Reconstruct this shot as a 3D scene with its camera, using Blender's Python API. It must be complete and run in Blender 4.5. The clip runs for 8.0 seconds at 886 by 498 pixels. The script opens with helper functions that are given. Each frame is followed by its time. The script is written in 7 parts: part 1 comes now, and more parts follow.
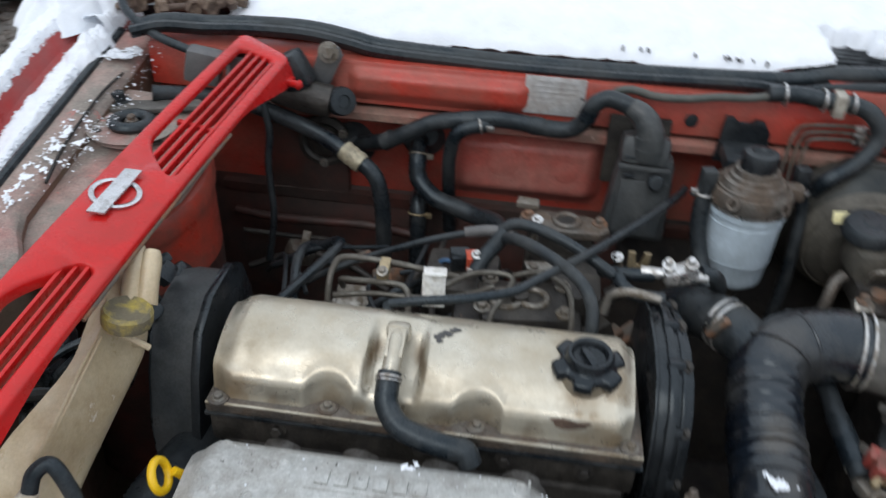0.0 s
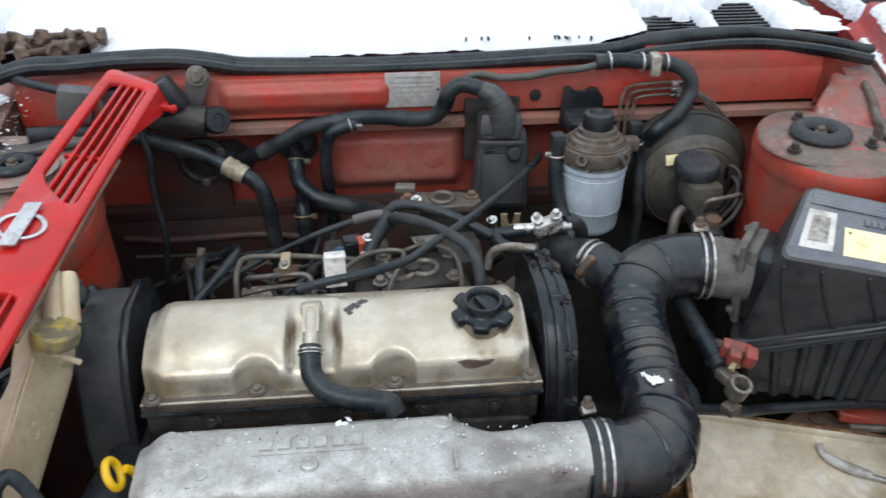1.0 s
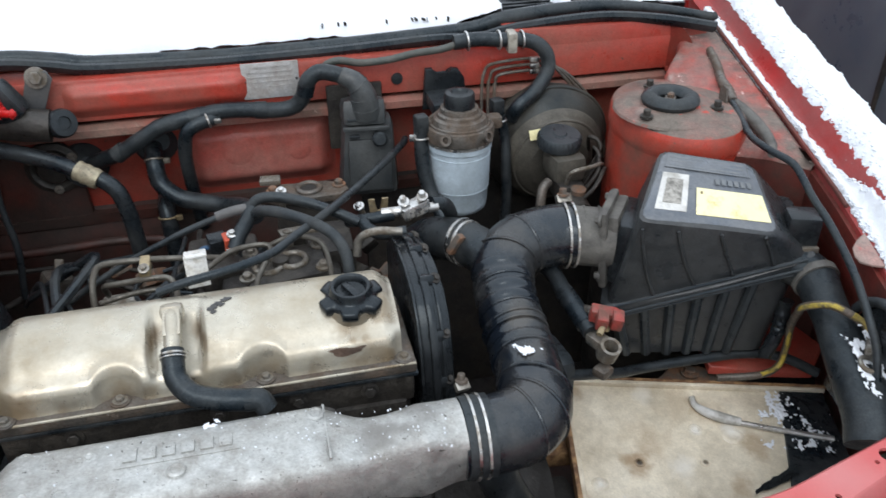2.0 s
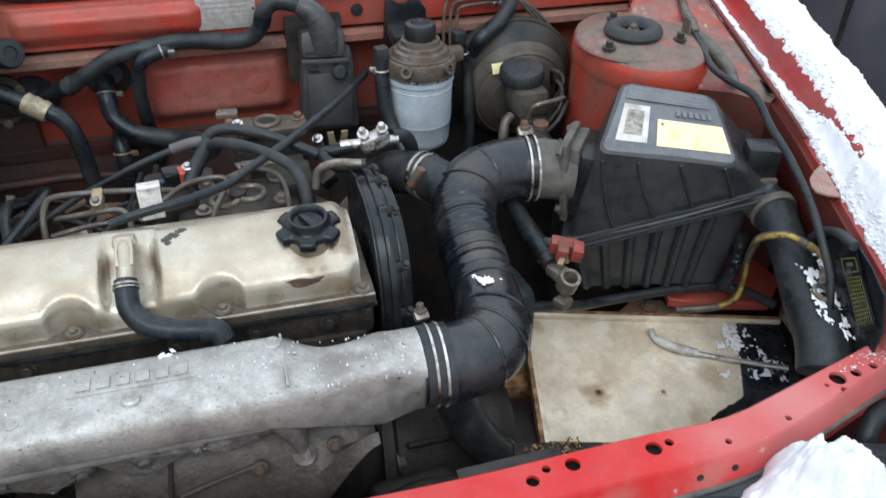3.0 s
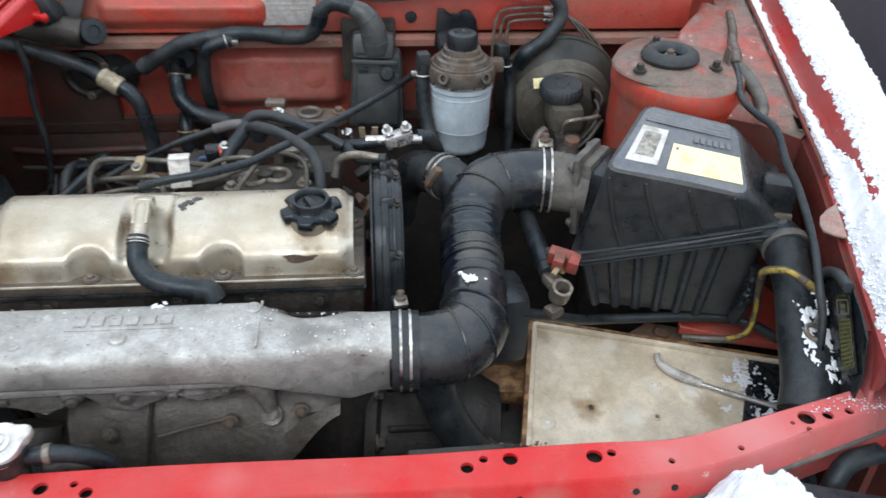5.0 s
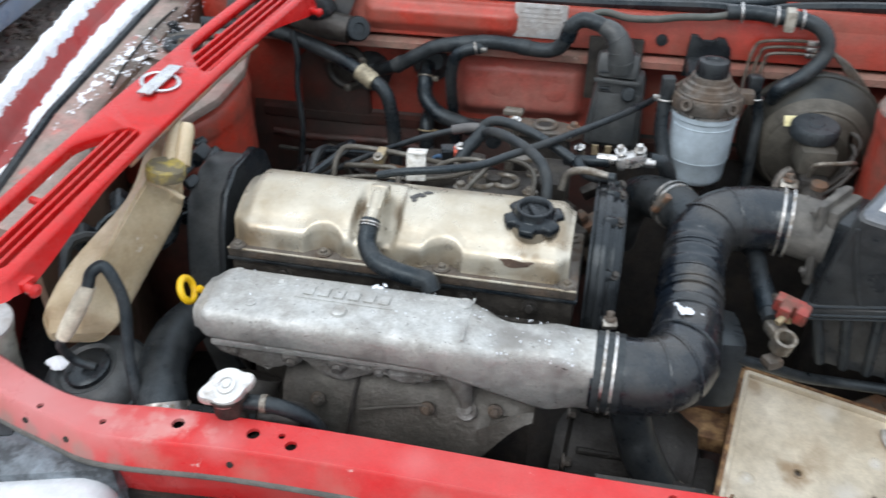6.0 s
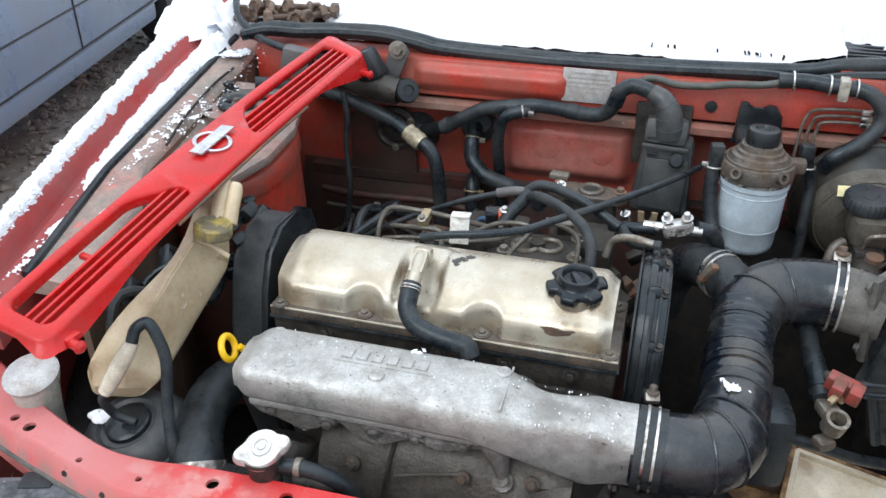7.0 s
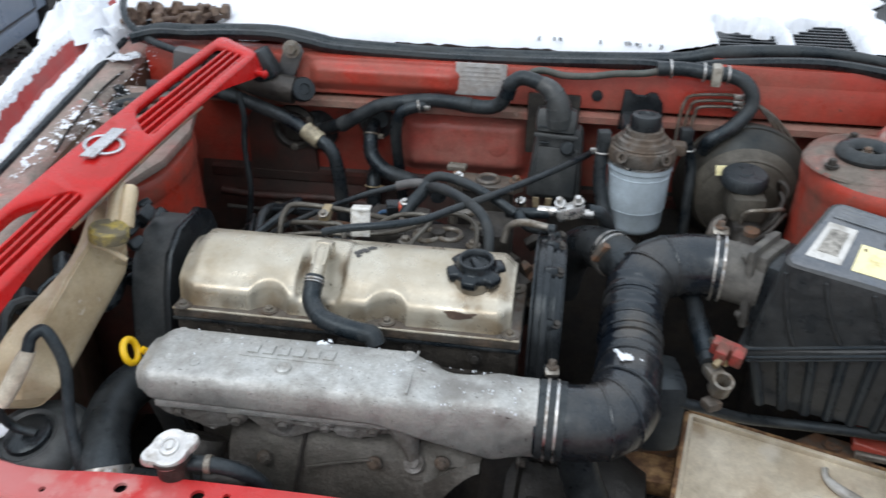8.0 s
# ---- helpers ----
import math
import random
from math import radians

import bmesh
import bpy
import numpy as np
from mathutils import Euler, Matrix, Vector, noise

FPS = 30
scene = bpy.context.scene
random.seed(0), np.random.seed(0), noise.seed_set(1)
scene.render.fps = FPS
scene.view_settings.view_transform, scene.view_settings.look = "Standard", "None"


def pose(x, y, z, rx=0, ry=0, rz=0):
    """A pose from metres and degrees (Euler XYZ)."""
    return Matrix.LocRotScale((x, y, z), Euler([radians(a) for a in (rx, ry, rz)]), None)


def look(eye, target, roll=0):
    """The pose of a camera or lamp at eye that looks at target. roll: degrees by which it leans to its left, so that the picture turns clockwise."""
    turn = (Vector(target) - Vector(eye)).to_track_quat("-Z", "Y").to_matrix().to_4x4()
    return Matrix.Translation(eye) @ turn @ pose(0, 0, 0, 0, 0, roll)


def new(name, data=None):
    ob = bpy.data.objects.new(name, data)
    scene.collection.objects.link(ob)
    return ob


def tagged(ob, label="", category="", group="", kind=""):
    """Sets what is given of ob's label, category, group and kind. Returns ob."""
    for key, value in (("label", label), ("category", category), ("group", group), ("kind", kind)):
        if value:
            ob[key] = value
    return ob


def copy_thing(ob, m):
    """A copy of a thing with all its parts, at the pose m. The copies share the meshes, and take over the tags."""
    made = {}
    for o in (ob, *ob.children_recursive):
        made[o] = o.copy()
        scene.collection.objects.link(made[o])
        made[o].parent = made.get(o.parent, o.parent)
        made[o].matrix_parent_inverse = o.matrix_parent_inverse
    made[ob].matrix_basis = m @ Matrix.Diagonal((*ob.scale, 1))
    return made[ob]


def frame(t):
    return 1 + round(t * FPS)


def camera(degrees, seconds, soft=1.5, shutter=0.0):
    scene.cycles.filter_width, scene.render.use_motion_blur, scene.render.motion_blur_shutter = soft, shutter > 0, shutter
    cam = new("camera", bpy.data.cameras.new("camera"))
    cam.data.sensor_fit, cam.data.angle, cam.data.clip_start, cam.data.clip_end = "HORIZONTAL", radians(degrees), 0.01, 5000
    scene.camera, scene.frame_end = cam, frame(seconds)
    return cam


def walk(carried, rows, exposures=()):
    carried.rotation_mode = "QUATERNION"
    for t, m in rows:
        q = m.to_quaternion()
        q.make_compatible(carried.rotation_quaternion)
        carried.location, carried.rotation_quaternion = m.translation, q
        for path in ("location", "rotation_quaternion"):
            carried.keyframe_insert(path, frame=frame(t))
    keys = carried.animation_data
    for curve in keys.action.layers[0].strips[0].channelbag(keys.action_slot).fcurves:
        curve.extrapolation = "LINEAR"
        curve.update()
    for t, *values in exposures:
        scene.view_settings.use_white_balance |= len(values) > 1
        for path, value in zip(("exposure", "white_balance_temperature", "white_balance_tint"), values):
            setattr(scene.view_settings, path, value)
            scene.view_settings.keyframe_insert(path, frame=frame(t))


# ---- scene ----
cam = camera(57.1, 8.0, shutter=0.5)
PATH = [
    (0, (0.083, -0.541, 1.304), (-0.079, 1.122, 0.204), 3.4),
    (0.5, (0.062, -0.623, 1.306), (0.103, 1.024, 0.172), -1.2),
    (1, (0.066, -0.646, 1.316), (0.211, 1.046, 0.26), -0.2),
    (1.5, (0.086, -0.649, 1.309), (0.38, 1.023, 0.252), -0.4),
    (2.8, (0.116, -0.656, 1.293), (0.543, 0.925, 0.144), 0.4),
    (3, (0.115, -0.659, 1.284), (0.551, 0.899, 0.108), 0.7),
    (3.5, (0.116, -0.656, 1.283), (0.571, 0.868, 0.071), 2.2),
    (4, (0.126, -0.641, 1.279), (0.432, 0.903, 0.045), 2.7),
    (4.2, (0.188, -0.615, 1.272), (0.456, 0.944, 0.048), 3.9),
    (5.3, (0.244, -0.758, 1.293), (0.3, 0.914, 0.195), -0.6),
    (5.5, (0.241, -0.758, 1.291), (0.162, 0.927, 0.216), -0.3),
    (6, (0.233, -0.741, 1.283), (-0.117, 0.887, 0.175), 0.3),
    (6.5, (0.236, -0.726, 1.294), (-0.244, 0.868, 0.186), -1.0),
    (7, (0.237, -0.728, 1.295), (-0.242, 0.934, 0.292), -0.2),
    (7.5, (0.247, -0.73, 1.295), (-0.181, 0.941, 0.282), -0.2),
    (8, (0.254, -0.751, 1.292), (-0.013, 0.963, 0.296), 0.5),
]
walk(cam, [(t, look(e, a, r)) for t, e, a, r in PATH], [(0, -.28), (.5, -.2), (1, -.05), (3, .04), (4, .04), (5.5, .2), (6, .24), (6.5, .28), (7, .3), (7.5, .06), (8, -.08)])

# ---- light ----
world = bpy.data.worlds.new("sky")
scene.world = world
world.use_nodes = True
wn = world.node_tree
sky = wn.nodes.new("ShaderNodeTexSky")
sky.sky_type = 'NISHITA'
sky.sun_disc = False
sky.sun_elevation = radians(42)
sky.sun_rotation = radians(200)
sky.dust_density = 2.0
sky.air_density = 1.0
# an overcast cover over the clear sky, three times as bright overhead as at the horizon
cloud = wn.nodes.new("ShaderNodeMix")
cloud.data_type = 'RGBA'
cloud.inputs[0].default_value = 0.85
tcw = wn.nodes.new("ShaderNodeTexCoord")
sep = wn.nodes.new("ShaderNodeSeparateXYZ")
lum = wn.nodes.new("ShaderNodeMapRange")
lum.inputs["From Min"].default_value, lum.inputs["From Max"].default_value = 0.0, 1.0
lum.inputs["To Min"].default_value, lum.inputs["To Max"].default_value = 4.2, 13.5
tone = wn.nodes.new("ShaderNodeVectorMath")
tone.operation = 'SCALE'
tone.inputs[0].default_value = (0.93, 1.0, 1.09)
wn.links.new(tcw.outputs["Generated"], sep.inputs[0])
wn.links.new(sep.outputs["Z"], lum.inputs["Value"])
wn.links.new(lum.outputs[0], tone.inputs["Scale"])
wn.links.new(sky.outputs[0], cloud.inputs[6])
wn.links.new(tone.outputs[0], cloud.inputs[7])
wn.links.new(cloud.outputs[2], wn.nodes["Background"].inputs[0])
wn.nodes["Background"].inputs[1].default_value = 0.15
sun = new("sun", bpy.data.lights.new("sun", 'SUN'))
sun.data.energy = 0.9
sun.data.angle = radians(35)
sun.data.color = (1.0, 0.98, 0.96)
sun.matrix_world = look((-0.6, -1.6, 2.0), (0, 0, 0))

# ---- materials ----


def mat(name, base, base2=None, scale=25, rough=0.5, metal=0.0, dirt=None, amount=0.4, dirt_scale=9, bump=0.15,
        bump_scale=260, coat=0.0, wear=None, wear_scale=40, wear_amount=0.25, sub=0.0, edge=0.08, spec=0.5, grain=0.16):
    m = bpy.data.materials.new(name)
    m.use_nodes = True
    nt = m.node_tree
    N, L = nt.nodes.new, nt.links.new
    b = nt.nodes["Principled BSDF"]
    tc = N("ShaderNodeTexCoord")
    base2 = base2 or tuple(c * 0.8 for c in base)

    def noise_node(sc, det=6, r=0.6):
        n = N("ShaderNodeTexNoise")
        n.inputs["Scale"].default_value, n.inputs["Detail"].default_value, n.inputs["Roughness"].default_value = sc, det, r
        L(tc.outputs["Object"], n.inputs["Vector"])
        return n

    def ramp(src, lo, hi):
        r = N("ShaderNodeMapRange")
        r.inputs["From Min"].default_value, r.inputs["From Max"].default_value = lo, hi
        L(src, r.inputs["Value"])
        return r.outputs[0]

    def mix(fac, a, c):
        x = N("ShaderNodeMix")
        x.data_type = 'RGBA'
        L(fac, x.inputs[0])
        for sock, v in ((x.inputs[6], a), (x.inputs[7], c)):
            if isinstance(v, tuple):
                sock.default_value = (*v, 1)
            else:
                L(v, sock)
        return x.outputs[2]

    col = mix(ramp(noise_node(scale).outputs["Fac"], 0.35, 0.65), base, base2)
    rv = noise_node(scale * 1.7)
    rr = N("ShaderNodeMapRange")
    rr.inputs["From Min"].default_value, rr.inputs["From Max"].default_value = 0.3, 0.7
    rr.inputs["To Min"].default_value, rr.inputs["To Max"].default_value = max(0.03, rough - 0.15), min(1, rough + 0.18)
    L(rv.outputs["Fac"], rr.inputs["Value"])
    rough_out = rr.outputs[0]
    metal_out = None
    if dirt:
        f = ramp(noise_node(dirt_scale, 9, 0.68).outputs["Fac"], 0.62 - amount * 0.32 - edge, 0.62 - amount * 0.32 + edge)
        col = mix(f, col, dirt)
        mx = N("ShaderNodeMath")
        mx.operation = 'MAXIMUM'
        sc = N("ShaderNodeMath")
        sc.operation = 'MULTIPLY'
        sc.inputs[1].default_value = 0.85
        L(f, sc.inputs[0])
        L(rough_out, mx.inputs[0])
        L(sc.outputs[0], mx.inputs[1])
        rough_out = mx.outputs[0]
        if metal:
            inv = N("ShaderNodeMath")
            inv.operation = 'MULTIPLY_ADD'
            inv.inputs[1].default_value, inv.inputs[2].default_value = -metal, metal
            L(f, inv.inputs[0])
            metal_out = inv.outputs[0]
    if wear:
        f2 = ramp(noise_node(wear_scale, 10, 0.75).outputs["Fac"], 0.72 - wear_amount * 0.3, 0.76 - wear_amount * 0.3)
        col = mix(f2, col, wear)
    for sc, amt in ((75, grain * 0.8), (380, grain)):
        # fine speckle of dust and grain at two sizes
        g = N("ShaderNodeMapRange")
        g.inputs["From Min"].default_value, g.inputs["From Max"].default_value = 0.3, 0.7
        g.inputs["To Min"].default_value, g.inputs["To Max"].default_value = 1 - amt, 1 + amt
        L(noise_node(sc, 4, 0.7).outputs["Fac"], g.inputs["Value"])
        v = N("ShaderNodeVectorMath")
        v.operation = 'SCALE'
        L(col, v.inputs[0])
        L(g.outputs[0], v.inputs["Scale"])
        col = v.outputs[0]
    L(col, b.inputs["Base Color"])
    L(rough_out, b.inputs["Roughness"])
    if metal_out:
        L(metal_out, b.inputs["Metallic"])
    else:
        b.inputs["Metallic"].default_value = metal
    b.inputs["Coat Weight"].default_value = coat
    b.inputs["Coat Roughness"].default_value = 0.12
    b.inputs["Specular IOR Level"].default_value = spec
    if sub:
        b.inputs["Subsurface Weight"].default_value = sub
        b.inputs["Subsurface Radius"].default_value = (0.02, 0.014, 0.008)
    bp = N("ShaderNodeBump")
    bp.inputs["Strength"].default_value, bp.inputs["Distance"].default_value = bump, 0.002
    bn = noise_node(bump_scale, 5, 0.65)
    L(bn.outputs["Fac"], bp.inputs["Height"])
    L(bp.outputs[0], b.inputs["Normal"])
    return m


M = {}
M["red"] = mat("bright_red_paint", (0.52, 0.012, 0.012), (0.47, 0.011, 0.011), rough=0.26, coat=0.15, spec=0.3, bump=0.03, bump_scale=60, dirt=(0.36, 0.030, 0.026), amount=0.08, dirt_scale=20, edge=0.16, wear=(0.14, 0.06, 0.045), wear_amount=0.15, wear_scale=60, grain=0.05)
M["bay"] = mat("dusty_red_body", (0.45, 0.036, 0.022), (0.36, 0.034, 0.022), scale=9, rough=0.34, spec=0.38, dirt=(0.22, 0.095, 0.070), amount=0.32, dirt_scale=8, edge=0.22, bump=0.12, wear=(0.075, 0.050, 0.040), wear_amount=0.28, wear_scale=60, grain=0.16)
M["baylit"] = mat("brightened_dusty_red_panel", (0.50, 0.065, 0.048), (0.44, 0.085, 0.066), scale=9, rough=0.36, spec=0.4, dirt=(0.33, 0.155, 0.125), amount=0.38, dirt_scale=9, edge=0.24, bump=0.12, wear=(0.12, 0.060, 0.048), wear_amount=0.24, wear_scale=50, grain=0.16)
M["deepred"] = mat("shaded_grimy_red_wall", (0.25, 0.024, 0.018), (0.17, 0.024, 0.018), scale=10, rough=0.42, spec=0.35, dirt=(0.045, 0.034, 0.027), amount=0.42, dirt_scale=8, edge=0.22, bump=0.2)
M["baylow"] = mat("shaded_grimy_red_body", (0.105, 0.026, 0.019), (0.062, 0.022, 0.017), rough=0.48, dirt=(0.028, 0.022, 0.018), amount=0.46, dirt_scale=9, edge=0.18, bump=0.3, wear=(0.10, 0.07, 0.05), wear_amount=0.26, wear_scale=18)
M["browned"] = mat("shaded_brown_grimed_red", (0.20, 0.072, 0.050), (0.15, 0.080, 0.056), rough=0.5, dirt=(0.125, 0.098, 0.068), amount=0.54, dirt_scale=9, edge=0.22, bump=0.25)
M["apron"] = mat("dusty_faded_red_metal", (0.33, 0.245, 0.21), (0.33, 0.155, 0.135), scale=11, rough=0.52, dirt=(0.225, 0.20, 0.175), amount=0.46, dirt_scale=13, edge=0.12, bump=0.5, wear=(0.43, 0.15, 0.13), wear_amount=0.40, wear_scale=22, grain=0.26)
M["ledgepale"] = mat("dusty_pale_red_flange", (0.40, 0.125, 0.095), (0.36, 0.17, 0.14), scale=12, rough=0.45, dirt=(0.20, 0.13, 0.10), amount=0.5, dirt_scale=13, edge=0.16, bump=0.3, wear=(0.50, 0.34, 0.30), wear_amount=0.34, wear_scale=26)
M["tower"] = mat("dusty_brown_red_wing_metal", (0.40, 0.055, 0.040), (0.27, 0.060, 0.045), scale=14, rough=0.42, dirt=(0.175, 0.142, 0.122), amount=0.52, dirt_scale=13, edge=0.12, bump=0.4, wear=(0.55, 0.40, 0.37), wear_amount=0.38, wear_scale=38, grain=0.28)
M["towertop"] = mat("brown_dusted_red_tower_top", (0.25, 0.075, 0.055), (0.17, 0.092, 0.072), scale=18, rough=0.48, dirt=(0.150, 0.128, 0.108), amount=0.56, dirt_scale=15, edge=0.16, bump=0.5, wear=(0.46, 0.060, 0.040), wear_amount=0.44, wear_scale=17, grain=0.28)
M["ductrubber"] = mat("wet_black_duct_rubber", (0.004, 0.006, 0.010), (0.008, 0.011, 0.016), scale=30, rough=0.17, dirt=(0.045, 0.043, 0.040), amount=0.12, dirt_scale=16, edge=0.16, bump=0.4, bump_scale=60, coat=0.3, wear=(0.16, 0.15, 0.14), wear_amount=0.12, wear_scale=60, spec=0.42, grain=0.3)
M["skirt"] = mat("dirty_cast_flange", (0.25, 0.245, 0.235), (0.16, 0.155, 0.148), scale=50, rough=0.45, metal=0.5, dirt=(0.09, 0.082, 0.072), amount=0.42, dirt_scale=40, edge=0.12, bump=0.8, bump_scale=200, wear=(0.05, 0.045, 0.04), wear_amount=0.3, wear_scale=120, grain=0.25)
M["capsteel"] = mat("bright_pressed_steel", (0.66, 0.66, 0.65), (0.58, 0.58, 0.57), scale=40, rough=0.36, metal=0.9, dirt=(0.36, 0.34, 0.31), amount=0.1, dirt_scale=70, bump=0.2, grain=0.1)
M["towerred"] = mat("glossy_red_tower_paint", (0.56, 0.040, 0.020), (0.47, 0.038, 0.020), rough=0.27, coat=0.2, spec=0.4, dirt=(0.17, 0.070, 0.050), amount=0.38, dirt_scale=14, edge=0.2, bump=0.1, wear=(0.12, 0.080, 0.062), wear_amount=0.30, wear_scale=24)
M["support"] = mat("faded_sheened_crossmember_paint", (0.55, 0.012, 0.014), (0.50, 0.012, 0.014), scale=6, rough=0.30, coat=0.08, spec=0.3, dirt=(0.46, 0.085, 0.080), amount=0.16, dirt_scale=7, edge=0.2, bump=0.05, wear=(0.58, 0.36, 0.34), wear_amount=0.30, wear_scale=30, grain=0.07)
M["wing"] = mat("road_dirty_red_wing_paint", (0.37, 0.026, 0.024), (0.31, 0.028, 0.026), scale=7, rough=0.36, spec=0.35, dirt=(0.27, 0.10, 0.095), amount=0.32, dirt_scale=10, edge=0.22, bump=0.08, wear=(0.46, 0.36, 0.35), wear_amount=0.24, wear_scale=40, grain=0.1)
M["rubber"] = mat("black_rubber", (0.005, 0.008, 0.011), (0.010, 0.014, 0.018), scale=60, rough=0.28, dirt=(0.046, 0.048, 0.048), amount=0.27, dirt_scale=13, edge=0.14, bump=0.3, bump_scale=110, wear=(0.085, 0.085, 0.08), wear_amount=0.16, wear_scale=90, spec=0.38, grain=0.3)
M["dullrubber"] = mat("dusty_black_rubber", (0.007, 0.010, 0.013), (0.013, 0.017, 0.021), scale=50, rough=0.33, dirt=(0.040, 0.043, 0.044), amount=0.25, dirt_scale=24, edge=0.2, bump=0.35, bump_scale=150, spec=0.33, grain=0.32)
M["plastic"] = mat("black_plastic", (0.005, 0.007, 0.009), (0.010, 0.012, 0.015), scale=40, rough=0.18, dirt=(0.030, 0.032, 0.033), amount=0.18, dirt_scale=9, edge=0.2, bump=0.14, bump_scale=60, coat=0.12, wear=(0.12, 0.12, 0.115), wear_amount=0.16, wear_scale=120, spec=0.32, grain=0.3)
M["greyplastic"] = mat("dusty_grey_plastic", (0.055, 0.060, 0.066), (0.075, 0.078, 0.082), rough=0.5, dirt=(0.11, 0.105, 0.10), amount=0.25, dirt_scale=13, edge=0.2, bump=0.1)
M["lidtop"] = mat("blue_grey_lid_top", (0.085, 0.102, 0.124), (0.105, 0.122, 0.144), scale=14, rough=0.32, dirt=(0.17, 0.178, 0.186), amount=0.26, dirt_scale=16, edge=0.16, bump=0.08, wear=(0.28, 0.28, 0.28), wear_amount=0.16, wear_scale=110)
M["booster"] = mat("dusty_black_steel_shell", (0.013, 0.015, 0.016), (0.021, 0.022, 0.021), scale=20, rough=0.36, dirt=(0.062, 0.056, 0.045), amount=0.34, dirt_scale=12, edge=0.2, bump=0.2, spec=0.3)
M["boosterdust"] = mat("dust_caked_shell", (0.125, 0.115, 0.095), (0.080, 0.075, 0.063), scale=18, rough=0.5, dirt=(0.045, 0.042, 0.036), amount=0.30, dirt_scale=12, edge=0.2, bump=0.25, spec=0.3, grain=0.25)
M["dustgrey"] = mat("dust_caked_plastic", (0.085, 0.082, 0.075), (0.055, 0.053, 0.049), rough=0.6, dirt=(0.13, 0.125, 0.112), amount=0.3, dirt_scale=30, edge=0.12, bump=0.5, bump_scale=200)
M["scraped"] = mat("scraped_label_paper", (0.40, 0.385, 0.35), (0.27, 0.26, 0.235), scale=160, rough=0.7, dirt=(0.16, 0.155, 0.14), amount=0.3, dirt_scale=120, bump=0.2)
M["wireyellow"] = mat("dirty_yellow_wire", (0.50, 0.38, 0.05), (0.36, 0.27, 0.05), scale=50, rough=0.45, dirt=(0.10, 0.085, 0.05), amount=0.3, dirt_scale=60, bump=0.1)
M["zinc"] = mat("bright_zinc_sheet", (0.78, 0.78, 0.75), (0.70, 0.70, 0.66), rough=0.4, metal=0.3, dirt=(0.5, 0.48, 0.42), amount=0.15, dirt_scale=80, bump=0.1)
M["alu"] = mat("cast_aluminium", (0.53, 0.54, 0.525), (0.43, 0.44, 0.425), scale=60, rough=0.40, metal=0.66, dirt=(0.27, 0.265, 0.245), amount=0.28, dirt_scale=45, edge=0.14, bump=0.5, bump_scale=420, wear=(0.05, 0.048, 0.042), wear_amount=0.38, wear_scale=150, grain=0.16)
M["gold"] = mat("champagne_metallic_paint", (0.515, 0.488, 0.412), (0.445, 0.418, 0.348), rough=0.31, metal=0.74, dirt=(0.30, 0.24, 0.15), amount=0.06, dirt_scale=13, edge=0.2, bump=0.08, bump_scale=350, grain=0.06)


def tint_spots(m, spots, colour=(0.16, 0.105, 0.05), rag=2.4):
    """Stains, and some painted sheen and shade, of uneven outline round given places (x, y, z, radius, strength), over
    the paint's colour.
    """
    nt = m.node_tree
    N, L = nt.nodes.new, nt.links.new
    bs = nt.nodes["Principled BSDF"]
    tc = N("ShaderNodeTexCoord")
    ns = N("ShaderNodeTexNoise")
    ns.inputs["Scale"].default_value, ns.inputs["Detail"].default_value = 42, 9
    L(tc.outputs["Object"], ns.inputs["Vector"])
    col = bs.inputs["Base Color"].links[0].from_socket
    for x, y, z, r, k in spots:
        d = N("ShaderNodeVectorMath")
        d.operation = 'DISTANCE'
        d.inputs[1].default_value = (x, y, z)
        L(tc.outputs["Object"], d.inputs[0])
        a = N("ShaderNodeMath")
        a.operation = 'MULTIPLY_ADD'
        a.inputs[1].default_value = r * rag
        L(ns.outputs["Fac"], a.inputs[0])
        L(d.outputs["Value"], a.inputs[2])
        q = N("ShaderNodeMapRange")
        q.inputs["From Min"].default_value, q.inputs["From Max"].default_value = r * (rag / 2 + (1.1 if rag > 1 else 1.3)), r * (rag / 2 + (.3 if rag > 1 else .1))
        q.inputs["To Max"].default_value = k
        L(a.outputs[0], q.inputs["Value"])
        x_ = N("ShaderNodeMix")
        x_.data_type = 'RGBA'
        x_.inputs[7].default_value = (*colour, 1)
        L(q.outputs[0], x_.inputs[0])
        L(col, x_.inputs[6])
        col = x_.outputs[2]
    L(col, bs.inputs["Base Color"])


tint_spots(M["gold"], [(.172, .022, .795, .030, .55), (.198, .045, .80, .028, .6), (.150, .075, .80, .020, .35), (-.012, .066, .80, .010, .7), (.176, .010, .778, .007, 1), (.163, .010, .778, .006, 1), (.150, .030, .80, .020, .4), (.19, .07, .805, .02, .4), (-.071, .012, .752, .022, .5), (.071, .012, .752, .022, .45), (.19, .0, .755, .03, .5), (-.17, .0, .752, .03, .5)] + [(-.16 + .04 * i, .0, .754, .013, .5) for i in range(10)])
tint_spots(M["gold"], [(x, .006 + .009 * i, .787, .0085, .85) for x in (-.035, .011) for i in range(7)], (0.13, 0.085, 0.045), .9)
rs = random.Random(71)
for key, tones in (("tower", ((0.045, 0.034, 0.028), (0.40, 0.33, 0.30))), ("towertop", ((0.050, 0.038, 0.032), (0.30, 0.24, 0.21)))):
    for tone in tones:
        tint_spots(M[key], [(rs.uniform(.57, .80), rs.uniform(.20, .47), rs.uniform(.865, .90), rs.uniform(.010, .024), rs.uniform(.5, .85)) for _ in range(9)], tone)
